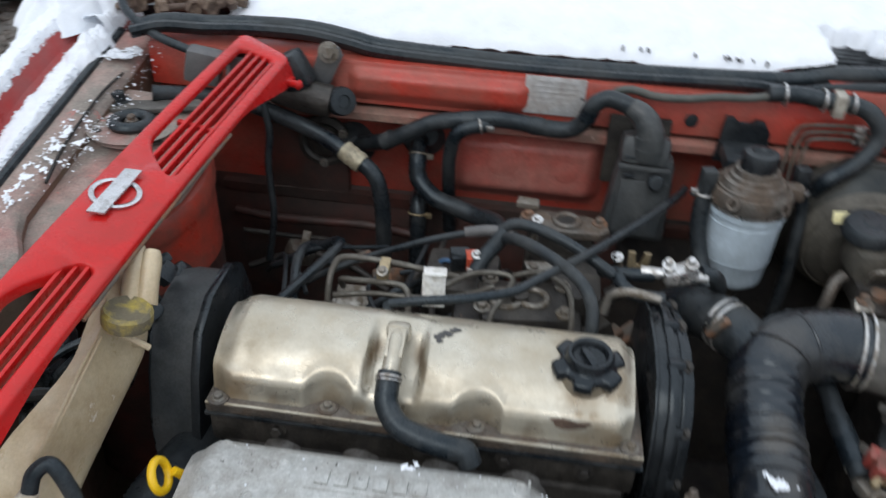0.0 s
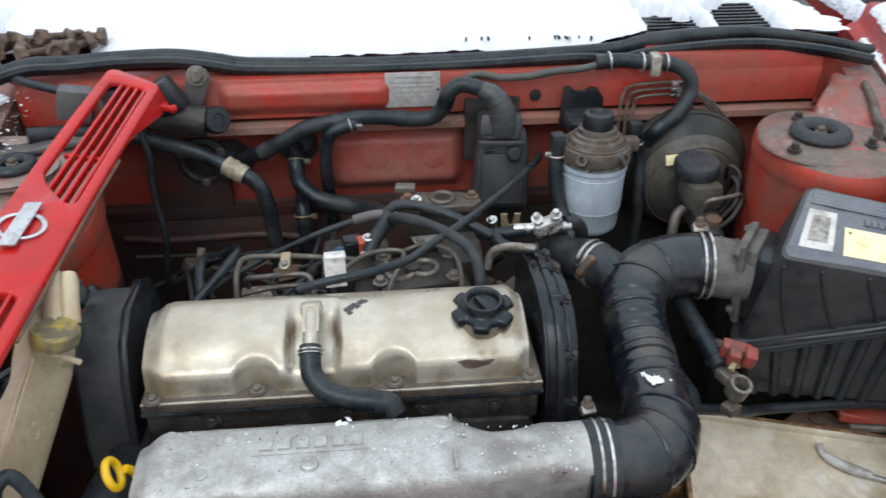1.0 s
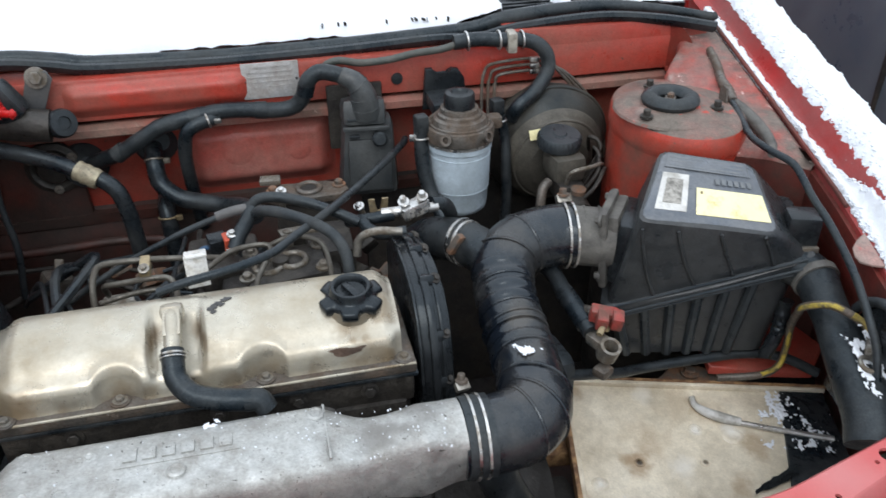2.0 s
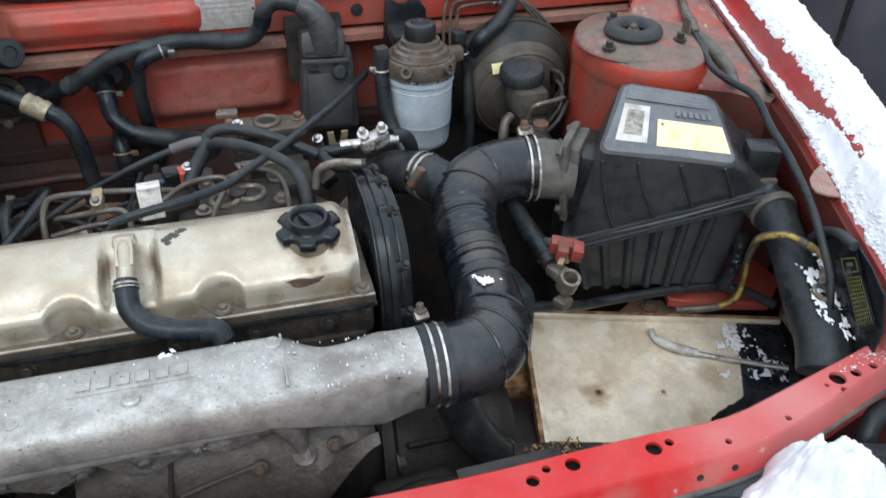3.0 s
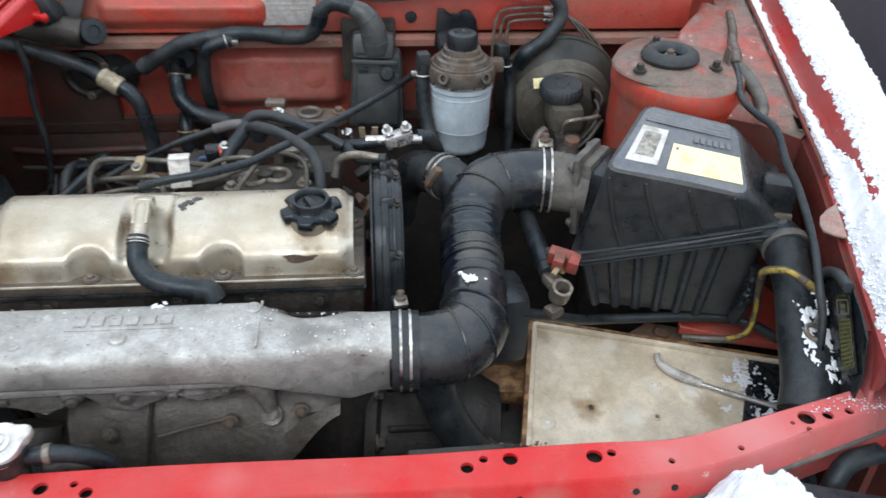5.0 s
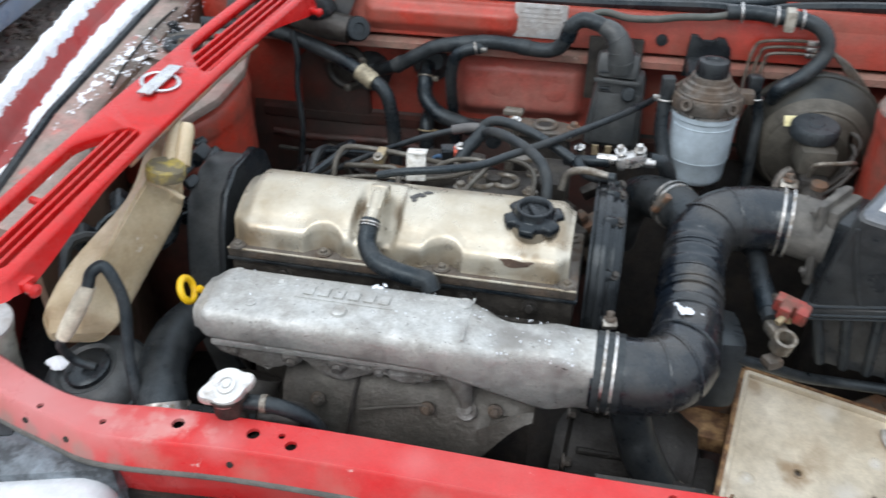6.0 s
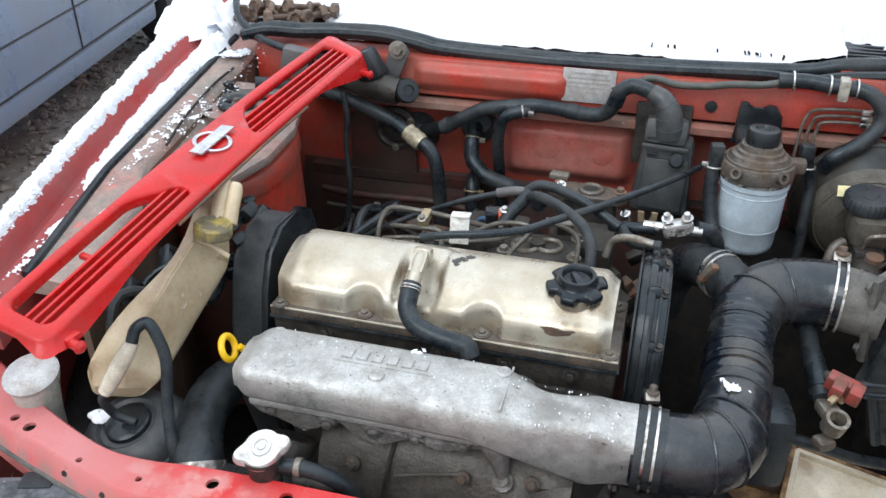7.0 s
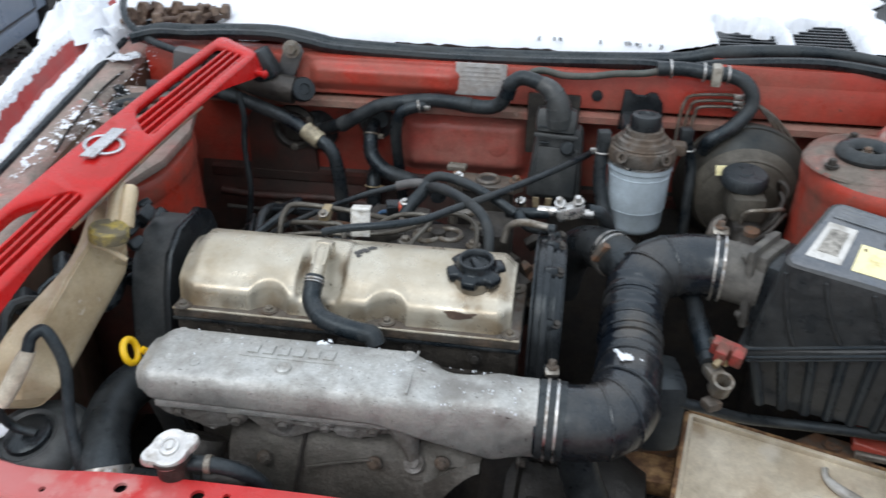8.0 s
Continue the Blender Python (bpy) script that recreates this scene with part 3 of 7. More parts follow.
def parked_car(name, at, turn, paint, label):
    """A parked saloon, side on to the red car; length along its own y."""
    c = thing(name, at, label, "car")
    W = pose(*at, 0, 0, turn)
    T = lambda b: (bmesh.ops.transform(b, matrix=W, verts=b.verts), b)[1]
    prof = [(-2.1, .32), (-2.15, .55), (-2.05, .72), (-1.0, .92), (-0.45, 1.36), (0.75, 1.40), (1.45, 1.0), (2.05, .94), (2.15, .6), (2.1, .32)]
    b = bmesh.new()
    S = spline(prof, 5)
    rings = []
    for x, k, top in ((-.82, .985, .9), (-.80, 1.0, .97), (-.70, 1.0, 1.0), (.70, 1.0, 1.0), (.80, 1.0, .97), (.82, .985, .9)):
        rings.append([(x * (1 if s[1] < .9 else 1 - .28 * (s[1] - .9)), s[0] * k, .32 + (s[1] - .32) * top) for s in S])
    loft(b, rings)
    body = part("body", T(b), paint, c)
    for sx in (-1, 1):
        for y0, y1 in ((-0.55, 0.25), (0.31, 1.0)):
            b = bmesh.new()
            outer = [(y0 - (.32 if y0 < 0 else 0), .97), (y1 + (.2 if y1 > .9 else 0), .99), (y1, 1.28), (y0 + .05, 1.27)]
            prism(outer, lambda u, v, w: (sx * (.795 + w - .2 * (v - .95)), u, v), 0.02, 0.004, b)
            part("window", T(b), M["glass"], c)
        for y in (-0.62, 0.28, 1.12):
            part("door_seam", T(boxy((sx * .818, y, .61), (.012, .008, .56), bevel=.001)), M["dark"], c)
        part("sill", T(boxy((sx * .785, 0.0, .30), (.07, 2.3, .13), bevel=.03)), paint, c)
        part("crease", T(boxy((sx * .815, 0.0, .50), (.016, 2.4, .008), bevel=.003)), M["dusty"], c)
        part("sill_seam", T(boxy((sx * .8185, 0.0, .335), (.012, 2.2, .006), bevel=.002)), M["dark"], c)
        for y in (-1.45, 1.55):
            wheel = part("wheel", T(lathe([(.16, -.09), (.29, -.09), (.305, -.07), (.305, .07), (.29, .09), (.16, .09)], (sx * .74, y, .305), (1, 0, 0), 32)), M["dullrubber"], c)
            part("rim", T(lathe([(.02, -.07), (.16, -.085), (.17, .085), (.02, .07)], (sx * .74, y, .305), (1, 0, 0), 24)), M["dullsteel"], wheel)
    return c


parked_car("parked_car", (-2.83, 1.577, 0), 13.8, M["bluecar"], "blue-grey saloon parked beside on wet gravel")
parked_car("parked_car", (2.20, 1.2, 0), -6, M["darkcar"], "dark grey saloon parked beside on wet gravel")

# ---- red car body ----
XC = 0.12
body = thing("car_body", (XC, 0.3, 0), "red car body with open engine bay, dusty and rusty", "car")


def rail(y):
    return 0.80 + 0.2 * y


def px(prof, x0, x1, bevel=0.003):
    return prism(prof, lambda u, v, w: (x0 + w, u, v), x1 - x0, bevel)


firewall = part("firewall", px([(.49, .908), (.486, .900), (.486, .85), (.512, .846), (.520, .80), (.520, .42), (.56, .42), (.56, .80), (.60, .89), (.60, .908), (.52, .911)], -.44, .80), M["bay"], body)
part("upper_lip", px([(.49, .926), (.4865, .916), (.4865, .895), (.52, .895), (.52, .930)], .47, .738), M["bay"], body)
b = bmesh.new()
plan = [tuple(p) for p in spline([(.736, .4870), (.746, .4820), (.757, .472), (.764, .460), (.767, .446), (.767, .432)], 6)]
tops = [.916 - .052 * smooth(.484, .436, y) for x, y in plan]
sheet(b, [[(x + .004, y + .006, z - .002) for (x, y), z in zip(plan, tops)], [(x, y, z) for (x, y), z in zip(plan, tops)], [(x, y - .0008, (z + .852) / 2) for (x, y), z in zip(plan, tops)], [(x - .001, y - .001, .852) for x, y in plan], [(x - .006, y - .010, .847) for x, y in plan]])
bmesh.ops.solidify(b, geom=b.faces[:], thickness=-.004)
part("corner_web", b, M["bay"], body, "curved red end of the bulkhead")
part("ledge", px([(.478, .838), (.478, .828), (.480, .826), (.51, .826), (.51, .840), (.488, .843)], -.36, .74, .002), M["ledgepale"], body, "dusty pale flange of the bulkhead")


def pressing(x0, x1, z0, z1, y, h, fall):
    """A softly pressed swelling of sheet metal on a wall that faces the engine."""
    own = bmesh.new()
    n, m = 48, 20
    rows = []
    for k in range(m + 1):
        z = z0 + (z1 - z0) * k / m
        rows.append([])
        for q in range(n + 1):
            x = x0 + (x1 - x0) * q / n
            e = smooth(0, fall, x - x0) * smooth(0, fall, x1 - x) * smooth(0, fall, z - z0) * smooth(0, fall * .7, z1 - z)
            rows[-1].append((x, y + .0015 - (h + .0015) * e - .0008 * fuzz((x, 0, z), 14) * e, z))
    sheet(own, rows)
    return own


part("boss", pressing(-.165, .094, .850, .905, .486, .011, .024), M["bay"], body)
# brightness put into the lower panel's dusty paint, offsetting the ledge's shade
part("boss", pressing(-.025, .210, .705, .822, .520, .024, .034), M["baylit"], body)
part("boss", lathe([(.030, -.002), (.024, .0012), (.016, .0024), (.008, .0030), (.001, .0031)], (.06, .4975, .775), (0, -1, 0)), M["baylit"], body)
part("boss", lathe([(.024, -.002), (.018, .0012), (.011, .0020), (.005, .0025), (.001, .0026)], (.15, .4975, .77), (0, -1, 0)), M["baylit"], body)
# bay's depth: its shade put into darker red and black body colours
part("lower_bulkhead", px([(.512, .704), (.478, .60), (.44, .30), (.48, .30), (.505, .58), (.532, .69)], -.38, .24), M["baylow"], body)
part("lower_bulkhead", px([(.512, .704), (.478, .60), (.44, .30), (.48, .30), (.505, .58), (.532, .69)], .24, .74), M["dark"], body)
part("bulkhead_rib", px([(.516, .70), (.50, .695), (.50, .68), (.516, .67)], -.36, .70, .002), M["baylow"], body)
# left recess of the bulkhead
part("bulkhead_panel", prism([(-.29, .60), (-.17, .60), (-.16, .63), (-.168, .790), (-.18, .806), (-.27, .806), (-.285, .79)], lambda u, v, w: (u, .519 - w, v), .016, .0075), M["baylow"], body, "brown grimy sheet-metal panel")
part("bulkhead_cap", lathe([(.040, -.002), (.039, .003), (.031, .007), (.027, .004), (.025, -.002), (.022, .004), (.012, .007), (.004, .007)], (-.200, .502, .778), (0, -1, 0)), M["grime"], body, "dark metal cover plate")
for a in (30, 150, 270):
    bolt((-.200 + .033 * math.cos(radians(a)), .496, .778 + .033 * math.sin(radians(a))), (0, -1, 0), r=.0042, h=.004, material=M["dullsteel"], parent=body)


def tower(cx, cy, rx, ry, mid, inner):
    """Strut tower with its rubber mount; inner: +1 when the bay lies on its +x side."""
    z = .868 if inner < 0 else .8385 + .2 * (mid[1] - .30)
    rings = []
    for k, h in ((1.04, .40), (1.0, .70), (.975, .822), (.985, .830), (1.0, .835), (1.008, .841), (1.003, .852), (.990, .859), (.970, .8635), (.94, .866), (.88, .868), (.5, .874), (.34, .874)):
        rings.append([(cx + rx * k * math.cos(a), cy + ry * k * math.sin(a), h) for a in (2 * math.pi * i / 40 for i in range(40))])
    if inner > 0:
        rings = rings[:2] + [[(x, y, h - .050 + .2 * (y - .30)) for x, y, h in r] for r in rings[2:]]
    t = part("strut_tower", loft(bmesh.new(), rings[1:4]), M["towerred"], body)
    # tower's lower part coloured dark, for the shade deep in the bay
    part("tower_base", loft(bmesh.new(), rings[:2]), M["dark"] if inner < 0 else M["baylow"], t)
    part("tower_flange", loft(bmesh.new(), rings[3:9]), M["towerred"], t)
    part("tower_cap", loft(bmesh.new(), rings[8:]), M["towertop"] if inner < 0 else M["towerred"], t)
    R = .076 if inner < 0 else .048
    part("tower_top", lathe([(R, 0), (R - .002, .003), (.055, .009), (.03, .009)], (mid[0], mid[1], z - .001), (0, 0, 1), 36), M["towertop"] if inner < 0 else M["apron"], t, "rusty brown strut tower top")
    part("mount_ring", torus((mid[0], mid[1], z + .014), (0, 0, 1), .0275 if inner < 0 else .0215, .0120 if inner < 0 else .0085, bm=None, squash=.8), M["rubber"], t, "black rubber strut mount")
    # dark colour stands for the shade in the mount's recess
    part("mount_cup", lathe([(.022, 0), (.020, .006), (.010, .008), (.009, .010), (.004, .011)], (mid[0], mid[1], z + .002)), M["dark"], t)
    bolt((mid[0], mid[1], z + .008), r=.0085, h=.008, material=M["fhead"], parent=t, name="nut")
    part("stud", lathe([(.005, 0), (.005, .011), (.003, .013), (.001, .013)], (mid[0], mid[1], z + .010), seg=12), M["rust"], t)
    for a in (90, 215, 330):
        bolt((mid[0] + (.062 if inner < 0 else .042) * math.cos(radians(a)), mid[1] + (.062 if inner < 0 else .042) * math.sin(radians(a)), z + (.009 if inner < 0 else .001)), r=.0055, h=.008, material=M["grime"], parent=t)
    return t


tower(.660, .300, .087, .110, (.642, .291), -1)
tower(-.392, .292, .100, .118, (-.401, .338), 1)
b = bmesh.new()
prism([(-.455, .08), (-.385, .10), (-.335, .165), (-.300, .235), (-.292, .31), (-.310, .38), (-.345, .42), (-.455, .425)], lambda u, v, w: (u, v, .8255 + .2 * (v - .30) + w), .014, .004, b)
part("tower_plate", b, M["apron"], body, "dusty beige plate over the strut tower")

# aprons, gutters and fenders on both sides
def gl_(y):
    return float(np.interp(y, (-.30, -.13, -.02, .13, .6), (-.435, -.460, -.474, -.494, -.497)))


def gr_(y):
    return float(np.interp(y, (-.30, -.18, .09, .30, .52, .62), (.700, .726, .777, .803, .826, .834)))


for s, gut in ((-1, gl_), (1, gr_)):
    ys = [.52 - .03 * i for i in range(21 if s < 0 else 25)]

    def inn(y, s=s, gut=gut):
        return -.405 + .02 * smooth(.1, -.2, y) - .040 * smooth(.07, .16, y) if s < 0 else gut(y) - .002 - .128 * smooth(.17, .22, y) * (1 - .46 * smooth(.38, .49, y))

    b = bmesh.new()
    loft(b, [[(inn(y), y, rail(y) - .012), (inn(y) + s * .004, y, rail(y) - .004), (inn(y) + s * .012, y, rail(y)), (gut(y) - s * .010, y, rail(y) + .003), (gut(y), y, rail(y) - .004), (gut(y), y, rail(y) - .02), (inn(y) + s * .012, y, rail(y) - .02)] for y in ys if s < 0 or y > .16])
    part("apron", b, M["apron"] if s < 0 else M["tower"], body, "dusty inner wing rail")
    # inner walls coloured darker than the rails, standing in for the shade below
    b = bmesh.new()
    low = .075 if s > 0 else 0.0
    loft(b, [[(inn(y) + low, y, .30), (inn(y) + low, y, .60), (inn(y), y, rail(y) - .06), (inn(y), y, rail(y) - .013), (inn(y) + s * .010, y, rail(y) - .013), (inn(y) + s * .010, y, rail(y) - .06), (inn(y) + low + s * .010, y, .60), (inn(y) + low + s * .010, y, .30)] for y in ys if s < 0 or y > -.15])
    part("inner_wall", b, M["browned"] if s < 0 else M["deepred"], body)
    b = bmesh.new()
    rows = []
    for y in [.62 - .04 * i for i in range(20 if s < 0 else 21)]:
        xg, z = gut(y), rail(y)
        k = 1.0 if s < 0 else 1.5
        o = [(0.004, -.05), (.004, -.006), (.012, .0), (.022, .003), (.027, .010), (.030, .027), (.036, .033), (.048 * k, .033), (.062 * k, .022), (.085 * k, -.04), (.13, -.13), (.16, -.42),
             (.15, -.42), (.115, -.14), (.075 * k, -.045), (.054 * k, .010), (.038, .02), (.020, -.012), (.014, -.05)]
        wide = .020 * smooth(.10, .36, y) if s < 0 else 0
        rows.append([(xg + s * (u + (wide if .02 < u and w > -.1 else 0)), y, z + w) for u, w in o])
    loft(b, rows)
    part("fender", b, M["wing"], body, "red painted front wing")
    if s > 0:
        part("wing_tab", prism([(-.028, 0), (.026, .0), (.020, .010), (.012, .017), (.0, .0195), (-.010, .018), (-.020, .010)], lambda u, v, w: (gr_(.002 + u) + .004 - 1.25 * v, .002 + u, rail(u) - .002 - .3 * v + w), .003, .001), M["apron"], body, "small rusty bracket tab")
    part("gutter_seal", sweep([(gut(y) + (.004 if s < 0 else -.001), y, rail(y) + .004) for y in (ys if s < 0 else ys[:16])], .0060 if s < 0 else .0030, 8, 3), M["rubber"] if s < 0 else M["deepred"], body)
    if s < 0:
        part("apron_seam", sweep([(-.447, .42, rail(.42) + .003), (-.454, .372, rail(.372) + .003), (-.453, .30, rail(.30) + .003), (-.449, .254, rail(.254) + .003), (-.44, .20, rail(.20) + .002)], .0022, 6), M["dark"], body)

# front crossmember with holes
back = [(-.58, -.08), (-.456, -.150), (-.38, -.188), (-.285, -.224), (-.225, -.231), (-.14, -.223), (.04, -.219), (.25, -.221), (.35, -.219), (.445, -.217), (.52, -.217), (.594, -.200), (.775, -.149), (.86, -.11)]
front = [(-.57, -.155), (-.42, -.215), (-.27, -.258), (-.203, -.270), (-.075, -.260), (.052, -.257), (.20, -.258), (.335, -.259), (.49, -.256), (.56, -.245), (.638, -.220), (.747, -.184), (.82, -.158), (.88, -.135)]
bk = [tuple(p) for p in spline(back, 4)]
ft = [tuple(p) for p in spline(front, 4)]
holes = [(-.428, -.212, .004), (-.391, -.214, .0052), (-.366, -.222, .0068), (-.284, -.249, .0036), (-.211, -.255, .0036), (-.138, -.241, .0066), (-.061, -.238, .0068), (-.033, -.235, .0036), (-.020, -.245, .0060), (.317, -.239, .0062), (.333, -.230, .0042),
         (.358, -.231, .0072), (.437, -.233, .0078), (.454, -.230, .0044), (.508, -.243, .0034), (.579, -.232, .0032), (.659, -.198, .0088), (.682, -.196, .0058), (.706, -.192, .0046), (.655, -.213, .0032), (.642, -.204, .0026)]
ZS = .70
b = bmesh.new()


def ring_edges(bm, pts):
    vs = [bm.verts.new((*p, ZS)) for p in pts]
    return vs, [bm.edges.new((vs[i], vs[(i + 1) % len(vs)])) for i in range(len(vs))]


ov, oe = ring_edges(b, bk + ft[::-1])
edges, rims = list(oe), []
for hx, hy, r in holes:
    hv, he = ring_edges(b, [(hx + r * math.cos(a), hy + r * math.sin(a)) for a in (2 * math.pi * i / 14 for i in range(14))])
    edges += he
    rims.append(he)
bmesh.ops.triangle_fill(b, use_beauty=True, use_dissolve=False, edges=edges)
for he in rims:
    ex = bmesh.ops.extrude_edge_only(b, edges=he)
    for v in (q for q in ex["geom"] if isinstance(q, bmesh.types.BMVert)):
        v.co.z -= .004
n = len(bk)
sheet(b, [[(x, y, ZS) for x, y in bk], [(x, y + .003, ZS - .003) for x, y in bk], [(x, y + .004, ZS - .035) for x, y in bk]])
sheet(b, [[(x, y, ZS) for x, y in ft], [(x, y - .003, ZS - .003) for x, y in ft], [(x, y - .008, ZS - .026) for x, y in ft], [(x, y - .0105, ZS - .030) for x, y in ft],
          [(x, y - .0105, ZS - .034) for x, y in ft], [(x, y - .004, ZS - .038) for x, y in ft], [(x, y + .006, ZS - .09) for x, y in ft]])
bmesh.ops.remove_doubles(b, verts=b.verts, dist=1e-5)
part("crossmember", b, M["support"], body, "faded red front crossmember with round holes")
part("rolled_edge", sweep([(x, y - .0100, ZS - .032) for x, y in ft[2:-2]], .0032, 8, 2), M["dustgrey"], body, "grimy rolled edge of the crossmember")
# black sheet added under the top, so its holes show dark as in shade
part("hole_backing", loft(bmesh.new(), [[(x, y, ZS - .012) for x, y in bk[8:-8]] + [(x, y + .012, ZS - .012) for x, y in ft[8:-8]][::-1], [(x, y, ZS - .014) for x, y in bk[8:-8]] + [(x, y + .012, ZS - .014) for x, y in ft[8:-8]][::-1]]), M["dark"], body)
for hx in (-.30, -.245, -.075, .363, .471, .508):
    hy = float(np.interp(hx, [p[0] for p in ft], [p[1] for p in ft]))
    part("face_hole", lathe([(.0034, -.001), (.0034, .0006), (.0005, .0007)], (hx, hy - .0062, ZS - .016), (0, -1, .3), 12), M["dark"], body)
part("stay", boxy((.487, -.286, .625), (.032, .006, .100), (-38, 8, 10), .002), M["wing"], body, "dull red stay below the crossmember")
part("gusset", prism([(-.125, rail(-.125) - .006), (-.125, .66), (-.172, .66), (-.182, .700), (-.176, .722), (-.160, .752)], lambda u, v, w: (gr_(u) + .004 + w, u, v), .006, .002), M["support"], body)
# black floor added to close off the bay's dark bottom
part("bay_floor_fill", boxy((XC, .14, .27), (1.2, .86, .03)), M["dark"], body)
part("front_apron_panel", boxy((XC, -.262, .44), (1.0, .015, .36)), M["dark"], body)

# windscreen, cowl and roof behind the bonnet opening
b = bmesh.new()
rows = []
for y, z, w in ((.60, .915, .70), (.75, .935, .70), (.80, .95, .70), (1.45, 1.36, .58), (2.6, 1.40, .56)):
    rows.append([(XC + w * u, y, z + .03 * (1 - u * u)) for u in (-1, -.5, 0, .5, 1)])
loft(b, [r + [(x, y + .01, z - .03) for x, y, z in r[::-1]] for r in rows])
part("windscreen", b, M["glass"], body)
for s in (-1, 1):
    part("door_side", prism([(.6, .35), (2.8, .35), (2.8, .95), (2.5, 1.38), (1.45, 1.34), (.75, .92), (.6, .90)], lambda u, v, w, s=s: (XC + s * (.80 - w - .25 * max(0, v - .9)), u, v), .03), M["red"], body)
seal_pts = [(-.450, .487, .928), (-.413, .505, .934), (-.365, .525, .939), (-.303, .53, .945), (-.224, .53, .946), (-.165, .53, .938), (-.118, .53, .930), (.0, .53, .926), (.074, .53, .925),
            (.22, .53, .927), (.36, .53, .932), (.43, .53, .937), (.49, .53, .946), (.62, .525, .949), (.72, .51, .942), (.80, .49, .930), (.825, .485, .926)]
seal_pts = [(x, y, z - .014 * smooth(-.42, -.34, x) + .009 * smooth(.44, .56, x)) for x, y, z in seal_pts]
taper = [(*p, (1, .85, .7, .6, .5)[max(0, i - len(seal_pts) + 5)]) for i, p in enumerate(seal_pts[:-1] + [(.812, .488, .927)])]
part("bonnet_seal", sweep(taper, .0115, 12, 5), M["rubber"], body, "black rubber bonnet seal")
part("seal_lip", sweep([(x, y - .024, z - .010 + .010 * smooth(.46, .36, x)) for x, y, z in seal_pts[:-1]], .0075, 8, 5, flat=1.4), M["rubber"], body)
part("seal_flange", sweep([(x, y - .018, z - .0065 + .009 * smooth(.46, .36, x)) for x, y, z in seal_pts[:-1]], .0022, 8, 5), M["dullsteel"], body)
grl = part("cowl_grille", boxy((.58, .635, .931), (.26, .15, .012), (6, 0, 0), .003), M["plastic"], body)
for i in range(8):
    part("slat", boxy((.58, .588 + .013 * i, .9335 + .0013 * i), (.25, .006, .004), (6, 0, 0), .0012), M["plastic"], grl)
for sx in (-.68, .68):
    for y in (.30, 2.42):
        wheel = part("wheel", lathe([(.16, -.08), (.26, -.08), (.275, -.06), (.275, .06), (.26, .08), (.16, .08)], (XC + sx, y, .275), (1, 0, 0), 28), M["dullrubber"], body)
        part("rim", lathe([(.02, -.06), (.15, -.075), (.165, .075), (.02, .06)], (XC + sx, y, .275), (1, 0, 0), 20), M["dullsteel"], wheel)
part("wing_shelf", prism([(.652, .097), (.705, .082), (.79, .062), (.83, .10), (.80, .165), (.66, .165)], lambda u, v, w: (u, v, .552 + w + .20 * (v - .09)), .014, .004), M["bay"], body, "red inner wing shelf below the battery cables")
part("apron_tab", prism([(-.012, 0), (.012, 0), (.010, .026), (.004, .034), (-.006, .032)], lambda u, v, w: (.722 + w, .292 + u, .858 + v), .003, .001), M["fhead"], body, "small rusty bracket on the inner wing")

# ---- engine ----
engine = thing("engine", (0, .06, .30), "old diesel engine with champagne-painted valve cover", "engine")
part("block", boxy((.02, .07, .50), (.40, .16, .40), bevel=.02), M["grime"], engine)
part("cylinder_head", boxy((.018, .058, .715), (.412, .118, .048), bevel=.006), M["grime"], engine)
part("sump_flange", boxy((.02, .02, .42), (.36, .22, .10), bevel=.02), M["grime"], engine)


def cover_top(y, e):
    """Height of the valve cover's top surface at y."""
    return .752 + (.054 - .012 * (1 - e)) * (1 - abs((y - .078) / .086) ** 1.9) if y < .078 else .806 - .012 * (1 - e) - .010 * smooth(.086, .108, y)


def cover_ring(x):
    """Cross-section of the valve cover at x, with the bolt scallops and the breather groove."""
    e = smooth(-.186, -.164, x) * smooth(.214, .198, x)
    sc = max(max(0, 1 - ((x - c) / .023) ** 2) ** .75 for c in (-.071, .071))
    gr = smooth(-.042, -.033, x) * smooth(.018, .009, x)
    yf = .004 + .012 * (1 - e) + .0115 * sc
    yr = yf + .010
    zr = cover_top(yr, e) if sc else cover_top(yr, e)
    zr = max(zr, .768) - .006 * gr
    pts = [(yf - .002, .746), (yf, .752), (yf + .002, .752 + (zr - .752) * .55), (yf + .004, zr - .005), (yf + .007, zr - .0015), (yr, zr)]
    for k in range(1, 9):
        y = yr + (.104 - yr) * (k / 8) ** 1.1
        dip = .015 * gr * smooth(.076, .060, y)
        pts.append((y, max(cover_top(y, e), zr if k < 2 else 0) - dip))
    pts += [(.108, pts[-1][1] - .004), (.111, pts[-1][1] - .014), (.112, .746)]
    return [(x, y, z) for y, z in pts]


xs = sorted(set([-.186, -.184, -.181, -.176, -.170] + [round(-.164 + .003 * i, 4) for i in range(121)] + [.198, .203, .208, .212, .214]))
cover = part("valve_cover", loft(bmesh.new(), [cover_ring(x) for x in xs if x <= .214]), M["gold"], engine, "champagne metallic valve cover with oily stains", angle=50)
part("cover_flange", boxy((.019, .056, .741), (.414, .124, .013), bevel=.003), M["fhead"], cover)
part("flange_edge", sweep([(-.187, -.0050, .7465), (.019, -.0055, .7465), (.225, -.0050, .7465)], .0016, 8), M["gold"], cover)
part("gasket", boxy((.019, .056, .7325), (.416, .126, .004), bevel=.001), M["rubber"], cover)
